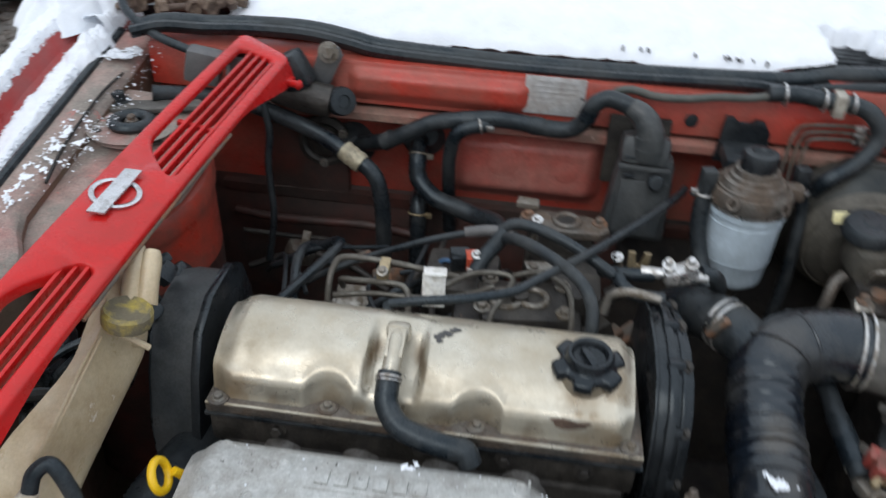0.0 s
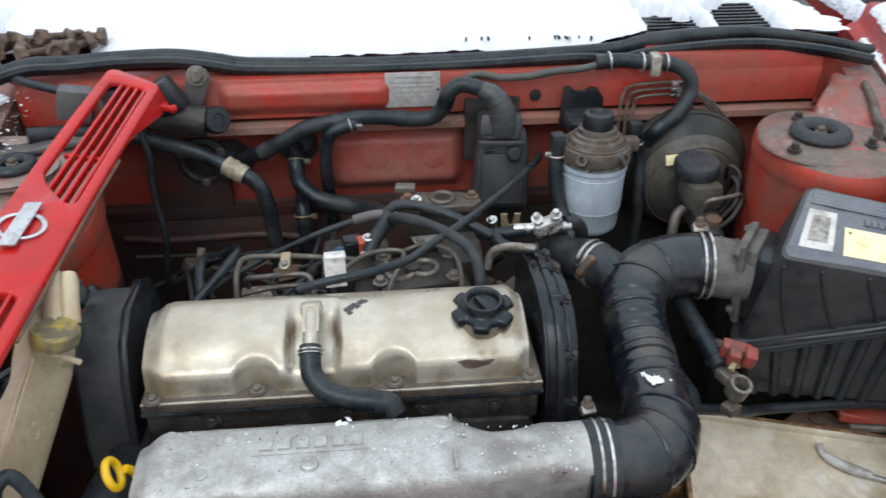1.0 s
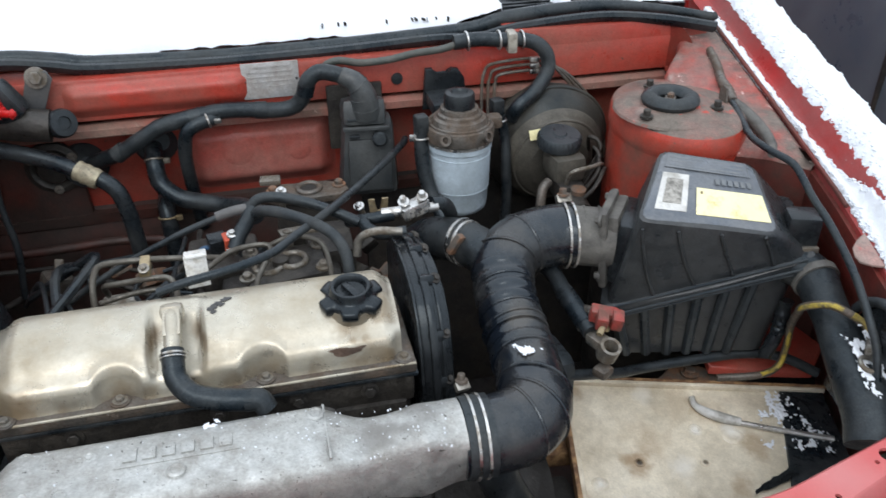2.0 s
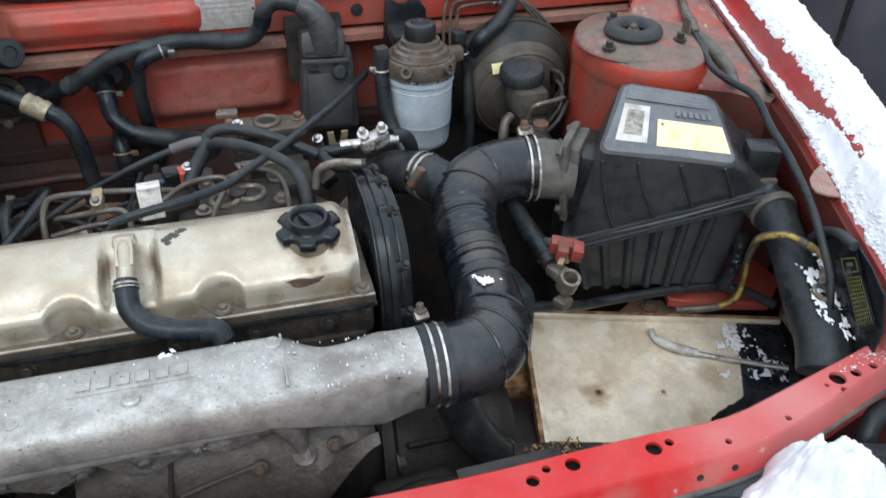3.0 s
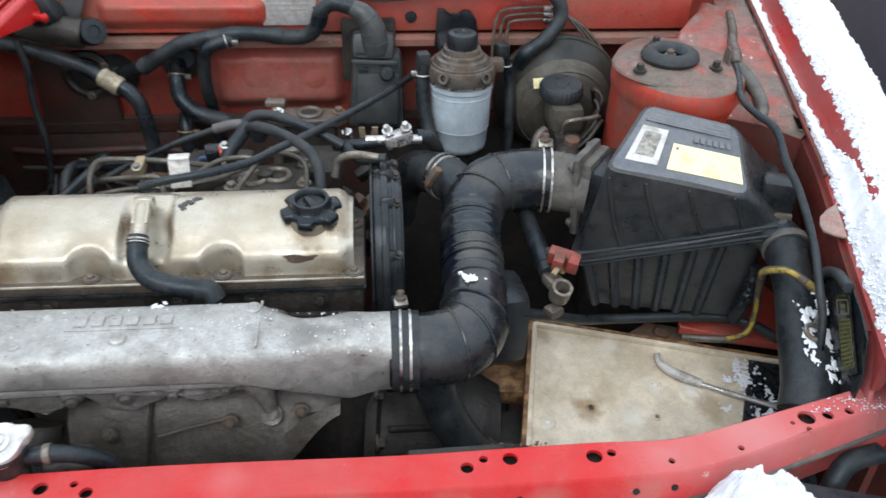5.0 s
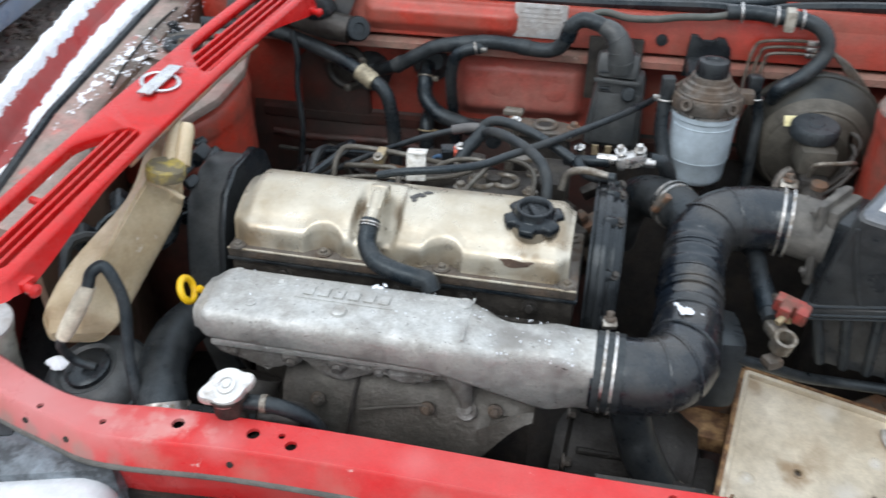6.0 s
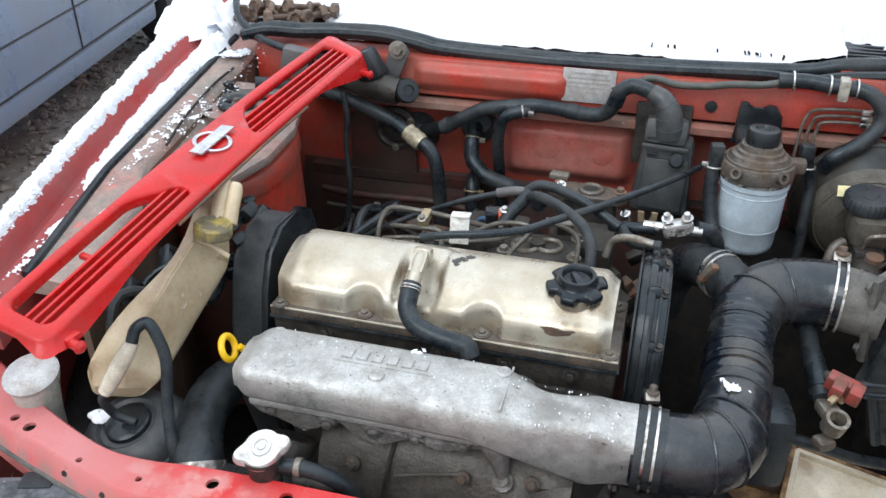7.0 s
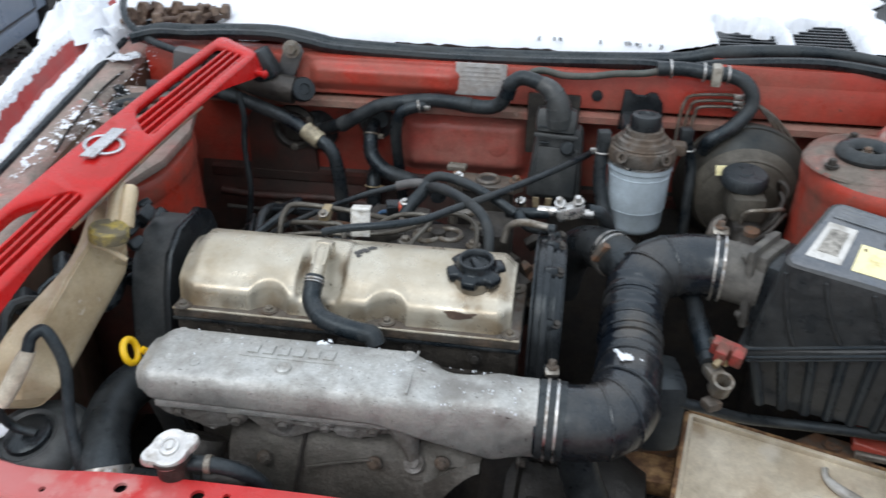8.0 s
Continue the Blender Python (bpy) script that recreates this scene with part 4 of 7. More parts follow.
for p in ((-.071, .012, .750), (.071, .012, .750), (-.176, .006, .750), (.214, .010, .750), (-.176, .108, .750), (.214, .108, .750)):
    bolt((p[0], p[1] - .006, p[2] - .001), r=.0046, h=.004, material=M["dullsteel"], parent=cover)
    part("washer", lathe([(.010, 0), (.010, .002), (.006, .0025)], (p[0], p[1] - .006, p[2] - .003)), M["fhead"], cover)
for i, (x, z) in enumerate(((.10, .718), (.175, .716), (-.12, .718), (.02, .717))):
    bolt((x, -.002, z), (0, -1, .2), r=.006, h=.006, material=M["grime"], parent=engine)
chips = bmesh.new()
for i in range(14):
    random.seed(60 + i)
    cx, cy = random.gauss(0, .0068), random.gauss(0, .0036)
    cx, cy, rr = .031 + cx * .86 + cy * .5, .066 + cy * .86 + cx * .5, random.uniform(.0014, .0038)
    prism([(rr * (1 + .5 * math.sin(3 * a + i)) * math.cos(a), rr * .8 * (1 + .4 * math.cos(2 * a + i)) * math.sin(a)) for a in (2 * math.pi * k / 9 for k in range(9))],
          lambda u, v, w: (cx + u, cy + v, cover_top(cy + v, 1) + .0002 + w + .00002 * i), .0004, 0, chips)
part("paint_chip", chips, M["ink"], cover, "chipped dark spot of bare metal")
own = bmesh.new()
prism([(.018 * math.cos(a) * (1 + .12 * math.sin(5 * a)), .0042 * math.sin(a) * (1 + .3 * math.cos(3 * a)) - .003 * math.sin(a) ** 2) for a in (2 * math.pi * k / 26 for k in range(26))], lambda u, v, w: (.156 + u, .0056 + .16 * (v + .004) - w, .7695 + v), .0012, 0, own)
part("paint_chip", own, M["boltrust"], cover, "brown rust spot on the cover's front")

own, rings = bmesh.new(), []
for r, h, k in ((.0300, -.002, 1), (.0338, .001, 1), (.0346, .004, 1), (.0346, .0085, 1), (.0332, .0108, 1), (.0290, .0118, .75), (.0245, .0128, .25), (.0222, .0150, 0), (.0216, .0205, 0), (.0206, .0224, 0), (.0182, .0228, 0), (.0166, .0216, 0), (.0152, .0150, 0), (.0110, .0136, 0), (.0012, .0136, 0)):
    # six lobes with a wide notch between them
    rings.append([(.168 + q * math.cos(a), .052 + q * math.sin(a) - .08 * h, .795 + h + .08 * q * math.sin(a)) for a, q in
                  ((2 * math.pi * i / 96, r - k * .0072 * smooth(.62, .96, abs(math.cos(3 * 2 * math.pi * i / 96 + .5)))) for i in range(96))])
cap = part("oil_cap", loft(own, rings), M["plastic"], engine, "black lobed oil filler cap", angle=50)
part("cap_grip", boxy((.168, .0508, .8105), (.008, .026, .006), (4, 0, 25), .002), M["plastic"], cap)
part("filler_neck", lathe([(.027, -.012), (.026, .001), (.02, .001)], (.167, .050, .797)), M["gold"], cover)

# breather pipe and hose across the valve cover
br = thing("breather_hose", (-.012, .02, .79), "short black breather hose with gold bracket pipe", "hose")
part("pipe", sweep([(-.012, .052, .806), (-.012, .050, .812), (-.012, .040, .812), (-.012, .022, .803), (-.013, .006, .792)], .0088, 14), M["gold"], br)
part("pipe_head", boxy((-.012, .053, .813), (.024, .017, .018), (-20, 0, 0), .007), M["gold"], br)
part("strap", boxy((-.012, .034, .8145), (.017, .030, .003), (24, 0, 0), .0012), M["gold"], br)
part("clip", torus((-.013, .0075, .7945), (0, 1, .7), .0115, .0014), M["steel"], br)
part("clip", torus((-.013, .0045, .7925), (0, 1, .7), .0118, .0010), M["steel"], br)
part("hose", sweep([(-.013, .012, .797), (-.013, .000, .789), (-.011, -.012, .779), (.002, -.026, .770), (.024, -.033, .765), (.046, -.036, .762), (.057, -.037, .761)], .0112, 16), M["rubber"], br)
part("spigot", sweep([(.050, -.037, .761), (.064, -.038, .760), (.070, -.042, .750)], .0112, 12), M["dullrubber"], br)


def outline_yz(poly, x0, depth, bevel=.006):
    return prism(poly, lambda u, v, w: (x0 + w, u, v), depth, bevel)


tb = [(.215, .755), (.185, .782), (.150, .794), (.10, .796), (.060, .789), (.035, .770), (.018, .735), (.008, .69), (.004, .60), (.01, .45), (.20, .45), (.225, .60)]
tcov = part("belt_cover", outline_yz(tb, .236, .034), M["plastic"], engine, "glossy black timing belt cover")
part("cover_rim", outline_yz([(y + (.006 if y > .1 else -.005), z + (.005 if z > .6 else 0)) for y, z in tb], .246, .009, .003), M["plastic"], tcov)
for x0, d, k in ((.2335, .003, .003), (.259, .004, .002), (.2685, .003, -.004)):
    part("cover_rim", outline_yz([(y + (k if y > .1 else -k), z + (k if z > .6 else 0)) for y, z in tb], x0, d, .0014), M["plastic"], tcov)
for y, z in ((.028, .752), (.012, .70), (.006, .63), (.075, .793), (.135, .795), (.19, .779)):
    part("lug", boxy((.254, y, z), (.018, .014, .014), (-20, 0, 0), .005), M["plastic"], tcov)
    bolt((.264, y - .001, z + .002), (.4, -.5, .7), r=.0040, h=.004, material=M["grime"], parent=tcov)
lb = [(.175, .74), (.155, .785), (.125, .803), (.085, .800), (.050, .780), (.030, .74), (.015, .68), (.01, .58), (.04, .48), (.16, .48), (.185, .62)]
lcov = part("belt_cover", outline_yz(lb, -.262, .055, .012), M["slate"], engine, "dusty dark grey pulley cover")
part("cover_rim", outline_yz([(y + (.008 if y > .1 else -.007), z + (.007 if z > .6 else 0)) for y, z in lb], -.214, .010, .003), M["plastic"], lcov)
part("cover_rib", outline_yz([(y * .86 + .012, z * .9 + .066) for y, z in lb], -.266, .006, .003), M["plastic"], lcov)

# injection pump side of the engine
pump = thing("injection_pump", (.10, .20, .6), "grimy diesel injection pump with steel fuel lines", "pump")
part("housing", boxy((.10, .205, .66), (.15, .11, .16), bevel=.016), M["grime"], pump)
part("top_cover", boxy((.105, .195, .752), (.10, .075, .022), (0, 0, 8), .008), M["grime"], pump)
for x, y in ((.085, .19), (.115, .197)):
    part("cover_ring", torus((x, y, .764), (0, 0, 1), .016, .004, bm=None), M["dullsteel"], pump)
part("cover_boss", lathe([(.010, 0), (.010, .008), (.003, .010)], (.10, .193, .763)), M["grime"], pump)
for x, y in ((.06, .17), (.15, .175), (.065, .225), (.148, .225)):
    bolt((x, y, .764), r=.006, h=.006, parent=pump)
part("side_block", boxy((.165, .26, .70), (.06, .08, .11), bevel=.01), M["grime"], pump)
part("rear_block", boxy((.03, .26, .69), (.09, .09, .12), bevel=.012), M["grime"], pump)
part("lever", prism([(.0, 0), (.05, .004), (.055, .014), (.03, .02), (-.004, .016)], lambda u, v, w: (.105 + u, .232 + v, .775 + w), .004, .001), M["dullsteel"], pump)
part("lever_shaft", lathe([(.006, -.03), (.006, .006), (.003, .008)], (.113, .24, .775)), M["dullsteel"], pump)
part("fuel_line", sweep([(-.109, .150, .744), (-.109, .165, .775), (-.107, .180, .788), (-.098, .195, .792), (-.052, .198, .790), (-.01, .196, .787), (.03, .198, .78)], .0036, 10), M["fuelline"], pump)
part("fuel_line", sweep([(-.018, .135, .755), (-.018, .15, .772), (-.024, .165, .780), (-.04, .172, .780), (-.08, .176, .776), (-.10, .185, .768), (-.104, .21, .74)], .0036, 10), M["fuelline"], pump)
part("fuel_line", sweep([(-.105, .165, .760), (-.06, .17, .765), (-.01, .172, .765), (.04, .18, .77), (.07, .195, .775)], .0033, 10), M["fuelline"], pump)
part("fuel_line", sweep([(.07, .135, .752), (.072, .15, .772), (.09, .20, .785), (.05, .20, .787), (.02, .185, .778), (-.01, .165, .765)], .0033, 10), M["fuelline"], pump)
part("fuel_line", sweep([(.155, .135, .752), (.156, .15, .778), (.15, .19, .787), (.12, .215, .787), (.09, .22, .775)], .0033, 10), M["fuelline"], pump)
for x in (-.109, -.018, .07, .155):
    part("injector", lathe([(.010, -.03), (.010, .0), (.007, .002), (.007, .012), (.004, .014)], (x, .142, .750), (0, .15, 1), 12), M["dullsteel"], pump)
part("line_clamp", boxy((-.052, .188, .785), (.012, .030, .014), (10, 0, 0), .002), M["brass"], pump)
bolt((-.052, .176, .792), (0, -.6, 1), r=.004, h=.004, parent=pump)
wc = part("clip_bracket", boxy((.010, .134, .806), (.024, .004, .036), (-18, 0, 6), .001), M["zinc"], pump, "bright bent steel clip")
part("clip_top", boxy((.010, .142, .823), (.024, .020, .003), (-12, 0, 6), .001), M["zinc"], wc)
fl = part("flange_plate", prism([(-.055, -.012), (-.04, -.024), (.0, -.026), (.045, -.020), (.058, -.006), (.055, .012), (.03, .022), (-.03, .020), (-.052, .008)], lambda u, v, w: (.145 + u, .345 + v - .1 * u, .770 + w), .010, .002), M["fhead"], pump, "oily brown flange plate with open ports")
part("port", torus((.150, .345, .781), (0, 0, 1), .015, .004), M["fhead"], fl)
part("port_hole", lathe([(.013, 0), (.013, .0015), (.001, .0015)], (.150, .345, .7795)), M["dark"], fl)
for dx in (-.043, .046):
    bolt((.145 + dx, .347, .781), r=.006, h=.006, material=M["rust"], parent=fl)
part("flange_neck", boxy((.145, .35, .71), (.085, .05, .12), bevel=.012), M["grime"], pump)
part("bracket", boxy((.10, .37, .786), (.028, .018, .008), (0, 0, -5), .002), M["dullsteel"], pump)
part("bracket", prism([(0, 0), (.022, .002), (.024, .03), (.016, .03), (.014, .012), (.008, .012), (.006, .03), (-.002, .03)], lambda u, v, w: (.222 + u, .27 - w, .765 + v), .004, .001), M["brass"], pump)
plug = part("wire_plug", boxy((.026, .262, .760), (.024, .022, .026), (10, 0, 15), .003), M["plastic"], pump)
part("plug_cap", boxy((.040, .258, .764), (.014, .018, .020), (10, 0, 15), .002), M["orange"], plug, "orange-red electrical connector")
part("plug_cap", boxy((.040, .252, .757), (.010, .010, .006), (10, 0, 15), .001), M["white"], plug)
for i in range(26):
    random.seed(100 + i)
    x, y, z = random.uniform(-.16, .24), random.uniform(.15, .36), random.uniform(.60, .72)
    s = random.uniform(.018, .05)
    part("bracket", boxy((x, y, z), (s, s * random.uniform(.4, 1), s * random.uniform(.3, 1)), (random.uniform(-30, 30), random.uniform(-30, 30), random.uniform(0, 90)), .004), M[random.choice(("grime", "grime", "rust", "dullsteel", "dullrubber"))], pump)
for i in range(12):
    random.seed(200 + i)
    x = random.uniform(-.18, .16)
    part("thin_pipe", sweep([(x, random.uniform(.15, .22), random.uniform(.70, .74)), (x + random.uniform(-.05, .07), random.uniform(.2, .3), random.uniform(.71, .75)), (x + random.uniform(-.08, .1), random.uniform(.28, .42), random.uniform(.64, .72))], random.choice((.003, .004, .006)), 8, 6), M[random.choice(("grime", "dullrubber", "rubber"))], pump)

# ---- intake manifold ----
man = thing("intake_manifold", (.0, -.10, .72), "cast aluminium intake manifold with snow specks", "manifold")


def mring(x):
    """Rounded section of the plenum at x."""
    k = smooth(-.168, -.148, x)
    w = smooth(.105, .165, x)
    bump = math.exp(-((x - .214) / .022) ** 2)
    yb = -.058 - .016 * w + .006 * bump * w - .010 * (1 - k)
    yf = -.146 + .020 * smooth(.10, .20, x) + .012 * (1 - k)
    zt = .767 - .010 * w + .002 * bump - .008 * (1 - k)
    zb = .724 - .050 * smooth(.08, .22, x)
    e = smooth(.20, .247, x)
    c = Vector((0, -.089, .713))
    pts = [(yb, zt - .020), (yb - .004, zt - .006), (yb - .014, zt), (yb * .55 + yf * .45, zt + .001), (yf + .022, zt - .002), (yf + .007, zt - .0035), (yf + .0015, zt - .0075), (yf, zt - .016), (yf, zb + .008),
           (yf + .006, zb), (yf + .018, zb - .004), (yb - .018, zb - .004), (yb - .006, zb), (yb, zb + .01)]
    out = []
    for i, (y, z) in enumerate(pts):
        a = math.atan2(z - .722, y + .095)
        r = Vector((0, c.y + .041 * math.cos(a), c.z + .041 * math.sin(a)))
        q = Vector((0, y, z)).lerp(r, e)
        out.append((x, q.y, q.z))
    return out


part("plenum", loft(bmesh.new(), [mring(-.168 + .006 * i) for i in range(71)]), M["alu"], man, angle=50)
part("lower_flange", prism([(-.150, -.138), (.10, -.134), (.13, -.12), (.13, -.07), (-.15, -.07)], lambda u, v, w: (u, v, .712 + w), .010, .003), M["alu"], man)
for i in range(4):
    x = -.115 + .078 * i
    part("runner", sweep([(x, -.085, .716, 1.1), (x, -.090, .702, 1.05), (x + .004, -.075, .685), (x + .004, -.03, .680), (x + .004, .01, .685)], .0190, 14, flat=1.4), M["skirt"], man)
# scalloped lower edge of the casting with its bolt lugs
random.seed(41)
edge = []
for i in range(61):
    x = -.150 + .0046 * i
    d = .004 + .019 * abs(math.sin((x + .150) / .030)) ** .7 * (1.15 - .9 * smooth(.03, .125, x)) + .0016 * fuzz((x * 60, 1, 2), 1.0)
    edge.append((x, -.002 - max(d, .001)))
part("flange_skirt", prism([(-.150, .006)] + edge + [(edge[-1][0], .006)], lambda u, v, w: (u, -.131 + .010 * smooth(.08, .13, u) + w + .004 * math.sin(u * 90), .714 + v), .030, .0025), M["skirt"], man, "dirty scalloped casting edge")
for x, z, r in ((-.128, .706, .009), (-.064, .702, .010), (-.012, .703, .011), (.034, .706, .009), (.086, .709, .008)):
    part("lug", lathe([(r * 1.3, -.006), (r * 1.1, .002), (r * .8, .005), (r * .55, .005), (r * .5, .009), (.001, .0095)], (x, -.128, z), (.1, -1, -.35), 12), M["skirt"], man)
for p in ((-.010, -.118, .767), (-.142, -.072, .763), (.114, -.078, .767)):
    part("boss", lathe([(.009, -.002), (.008, .001), (.0055, .0022), (.004, .001), (.001, .001)], p, (0, -.05, 1), 18), M["alu"], man)
for x, y in ((-.085, -.085), (-.105, -.122), (-.135, -.118)):
    part("casting_pip", lathe([(.006, 0), (.006, .0015), (.004, .002), (.003, .0012)], (x, y if y > -.13 else -.125, .7665 if y > -.11 else .7645), (0, -.08, 1), 14), M["alu"], man)
part("part_line", boxy((.122, -.10, .7648), (.0025, .07, .0030), bevel=.001), M["alu"], man)
# raised casting mark, as plain bars
for i in range(6):
    part("cast_bar", boxy((-.050 + .0165 * i, -.0935, .7685), (.0115, .014, .003), bevel=.0008), M["alu"], man)
part("cast_panel", boxy((-.009, -.0935, .7672), (.108, .024, .0016), bevel=.0005), M["alu"], man)
part("support_leg", sweep([(.112, -.112, .716, 1.9), (.118, -.120, .704, 1.5), (.124, -.126, .688, .9), (.127, -.129, .674, .62), (.128, -.129, .664, .55)], .0115, 14, flat=.8), M["skirt"], man, "dirty cast support foot")
part("lug", lathe([(.011, -.004), (.011, .002), (.006, .003), (.006, .007), (.001, .0075)], (.128, -.131, .668), (0, -.6, .8), 12), M["skirt"], man)

# exhaust side heat shield
hs = thing("heat_shield", (.06, -.10, .55), "dull grey-brown exhaust heat shield with rusty bolts", "heat shield")
b = bmesh.new()
rows = []
for x, top, bot in ((-.078, .690, .56), (-.03, .694, .50), (.0, .694, .48), (.04, .692, .485), (.075, .692, .520), (.100, .692, .556), (.120, .692, .584), (.138, .692, .608), (.156, .692, .634), (.174, .692, .660), (.188, .691, .676), (.199, .690, .684)):
    rows.append([(x, -.085, top), (x, -.112, top - .012), (x, -.128, top - .03), (x, -.142, (top + bot) / 2), (x, -.150, bot), (x, -.147, bot), (x, -.138, (top + bot) / 2), (x, -.122, top - .03), (x, -.108, top - .016), (x, -.085, top - .006)])
loft(b, [[tuple(v[3 * k:3 * k + 3]) for k in range(10)] for v in spline([[c for q in r for c in q] for r in rows], 4)])
part("shield", b, M["shield"], hs)
part("seam", sweep([(.008, -.114, .686), (.003, -.136, .652), (-.004, -.147, .60), (-.014, -.154, .52)], .0022, 8), M["dark"], hs)
for p in ((-.036, -.136, .655), (.086, -.134, .664), (.158, -.130, .672)):
    bolt(p, (0, -1, .3), r=.005, h=.004, material=M["fhead"], parent=hs)
part("crease", sweep([(.012, -.1370, .650), (.050, -.1345, .660), (.085, -.1330, .668)], .0017, 8), M["shield"], hs)
part("pipe_stub", sweep([(-.11, -.12, .66), (-.115, -.145, .62), (-.11, -.15, .5)], .026, 14), M["grime"], hs)

# grimy rods and pipes low along the bulkhead
for r, key, pts in ((.0070, "baylow", [(-.33, .472, .664), (-.27, .462, .664), (-.20, .458, .668), (-.13, .455, .672), (-.06, .45, .668)]), (.0040, "grime", [(-.31, .44, .650), (-.24, .44, .648), (-.17, .43, .654), (-.10, .40, .650)]), (.0055, "grime", [(-.29, .40, .615), (-.22, .41, .640), (-.15, .40, .640), (-.08, .37, .62)])):
    part("thin_pipe", sweep(pts, r, 10, 6), M[key], pump)
part("bracket", boxy((-.205, .400, .668), (.012, .006, .032), (-20, 10, 0), .002), M["dullsteel"], pump)
part("bracket", boxy((-.215, .405, .645), (.040, .030, .030), (10, 20, 30), .008), M["fhead"], pump)

# ---- air intake hose and air cleaner ----
duct = thing("intake_hose", (.357, .03, .66), "black corrugated rubber air intake hose", "hose")
main = [(.252, -.089, .713), (.285, -.091, .713, 1.02), (.316, -.084, .712, 1.03), (.338, -.062, .711, 1.02), (.348, -.018, .711, .97), (.352, .025, .714, .92), (.354, .065, .722, .90), (.357, .105, .734, .91),
        (.364, .140, .746, .96), (.384, .166, .755, 1.0), (.415, .178, .759, 1.02), (.445, .180, .760, 1.02), (.468, .176, .760, 1.02)]
tube = part("hose", sweep(main, .0390, 32, 26, rib=.0021, pitch=.0165, ribs=((.40, .70),)), M["ductrubber"], duct)
for i, (q, r) in enumerate((((.318, -.083, .712), .0412), ((.335, -.068, .711), .0415), ((.345, -.040, .711), .041), ((.353, .055, .720), .0385))):
    ax = [(1, .35, 0), (1, .9, 0), (.5, 1, 0), (0, 1, .2)][i]
    part("ridge", torus(q, ax, r - .0016, .0022, 40, 8), M["ductrubber"], tube)
for k, (q, r, ax) in enumerate((((.3505, .008, .7127), .0376, (.09, 1, .06)), ((.3535, .046, .718), .0372, (.05, 1, .2)), ((.354, .075, .7245), .0370, (.05, 1, .28)), ((.3575, .112, .7365), .0372, (.1, 1, .3)), ((.3615, .130, .7427), .0382, (.2, 1, .3)), ((.372, .154, .7512), .0396, (.6, 1, .3)), ((.399, .1735, .7573), .0402, (1, .4, .1)))):
    part("ridge", torus(q, ax, r - .0012, .0020, 40, 8), M["ductrubber"], tube)
band((.262, -.090, .713), (1, -.02, 0), .0420, .0026, M["steel"], duct)
band((.272, -.090, .713), (1, -.02, 0), .0420, .0026, M["steel"], duct)
part("collar", collar((.267, -.090, .713), (1, -.02, 0), .037, .0416, .028), M["rubber"], duct)
cs = part("clamp_screw", boxy((.264, -.047, .742), (.015, .010, .009), (30, 0, 10), .002), M["dullsteel"], duct)
bolt((.264, -.044, .747), (0, .3, 1), r=.0042, h=.007, material=M["fhead"], parent=duct, name="screw_head")
band((.456, .179, .760), (1, -.12, 0), .0425, .0026, M["steel"], duct)
band((.466, .178, .760), (1, -.12, 0), .0425, .0026, M["steel"], duct)
part("clamp_screw", boxy((.463, .205, .797), (.020, .012, .010), (40, 0, 0), .002), M["dullsteel"], duct)
bolt((.463, .207, .803), (0, .3, 1), r=.005, h=.007, material=M["rust"], parent=duct, name="screw_head")
branch = part("branch_hose", sweep([(.362, .150, .748), (.345, .185, .752), (.325, .215, .750), (.298, .250, .735), (.278, .275, .700), (.268, .285, .64)], .0285, 20, 8), M["rubber"], duct)
part("clamp_band", collar((.334, .201, .752), (-.55, .8, -.1), .028, .0305, .004), M["steel"], branch)
part("clamp_band", collar((.329, .209, .752), (-.55, .8, -.1), .028, .0305, .004), M["steel"], branch)
part("clamp_screw", boxy((.315, .182, .765), (.012, .010, .030), (20, 20, 30), .003), M["rust"], branch)
part("resonator", boxy((.399, .068, .622), (.052, .075, .105), (0, 0, 8), .016), M["dusty"], duct, "smooth black plastic resonator box")
part("spigot", sweep([(.46, .178, .760), (.485, .170, .759), (.515, .160, .757)], .038, 24, 6), M["dustgrey"], duct, "dust-caked grey inlet spigot")
for x, y in ((.480, .1735), (.498, .1665)):
    part("spigot_ridge", torus((x, y, .759), (1, -.3, 0), .0375, .0016, 36, 8), M["dustgrey"], duct)

ac = thing("air_cleaner", (.61, .13, .60), "black plastic air cleaner box with white and yellow labels", "air cleaner")
top = [Vector(p) for p in ((.511, .097, .818), (.684, .057, .795), (.698, .159, .840), (.587, .203, .853))]
lip = [Vector(p) for p in ((.496, .117, .681), (.726, .052, .762), (.752, .160, .785), (.553, .225, .720))]


def bil(q, a, b):
    return (q[0] * (1 - a) + q[1] * a) * (1 - b) + (q[3] * (1 - a) + q[2] * a) * b


def quad_ring(q, k=0.0, n=9):
    """A quad with rounded corners, as a ring; k pushes it outward."""
    c = sum(q, Vector()) / 4
    out = []
    for i in range(4):
        p, a, b = q[i], q[i - 1], q[(i + 1) % 4]
        d1, d2 = (a - p), (b - p)
        r = .016
        s, e = p + d1.normalized() * r, p + d2.normalized() * r
        for j in range(n // 2):
            t = j / (n // 2 - 1)
            out.append(s * (1 - t) ** 2 + p * 2 * t * (1 - t) + e * t * t)
        far = b - d2.normalized() * r
        out += [e.lerp(far, j / 7) for j in range(1, 7)]
    return [o + (o - c).normalized() * k for o in out]


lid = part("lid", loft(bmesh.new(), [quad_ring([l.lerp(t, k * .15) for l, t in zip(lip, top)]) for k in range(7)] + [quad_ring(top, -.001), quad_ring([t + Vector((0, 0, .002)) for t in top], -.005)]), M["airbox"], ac)
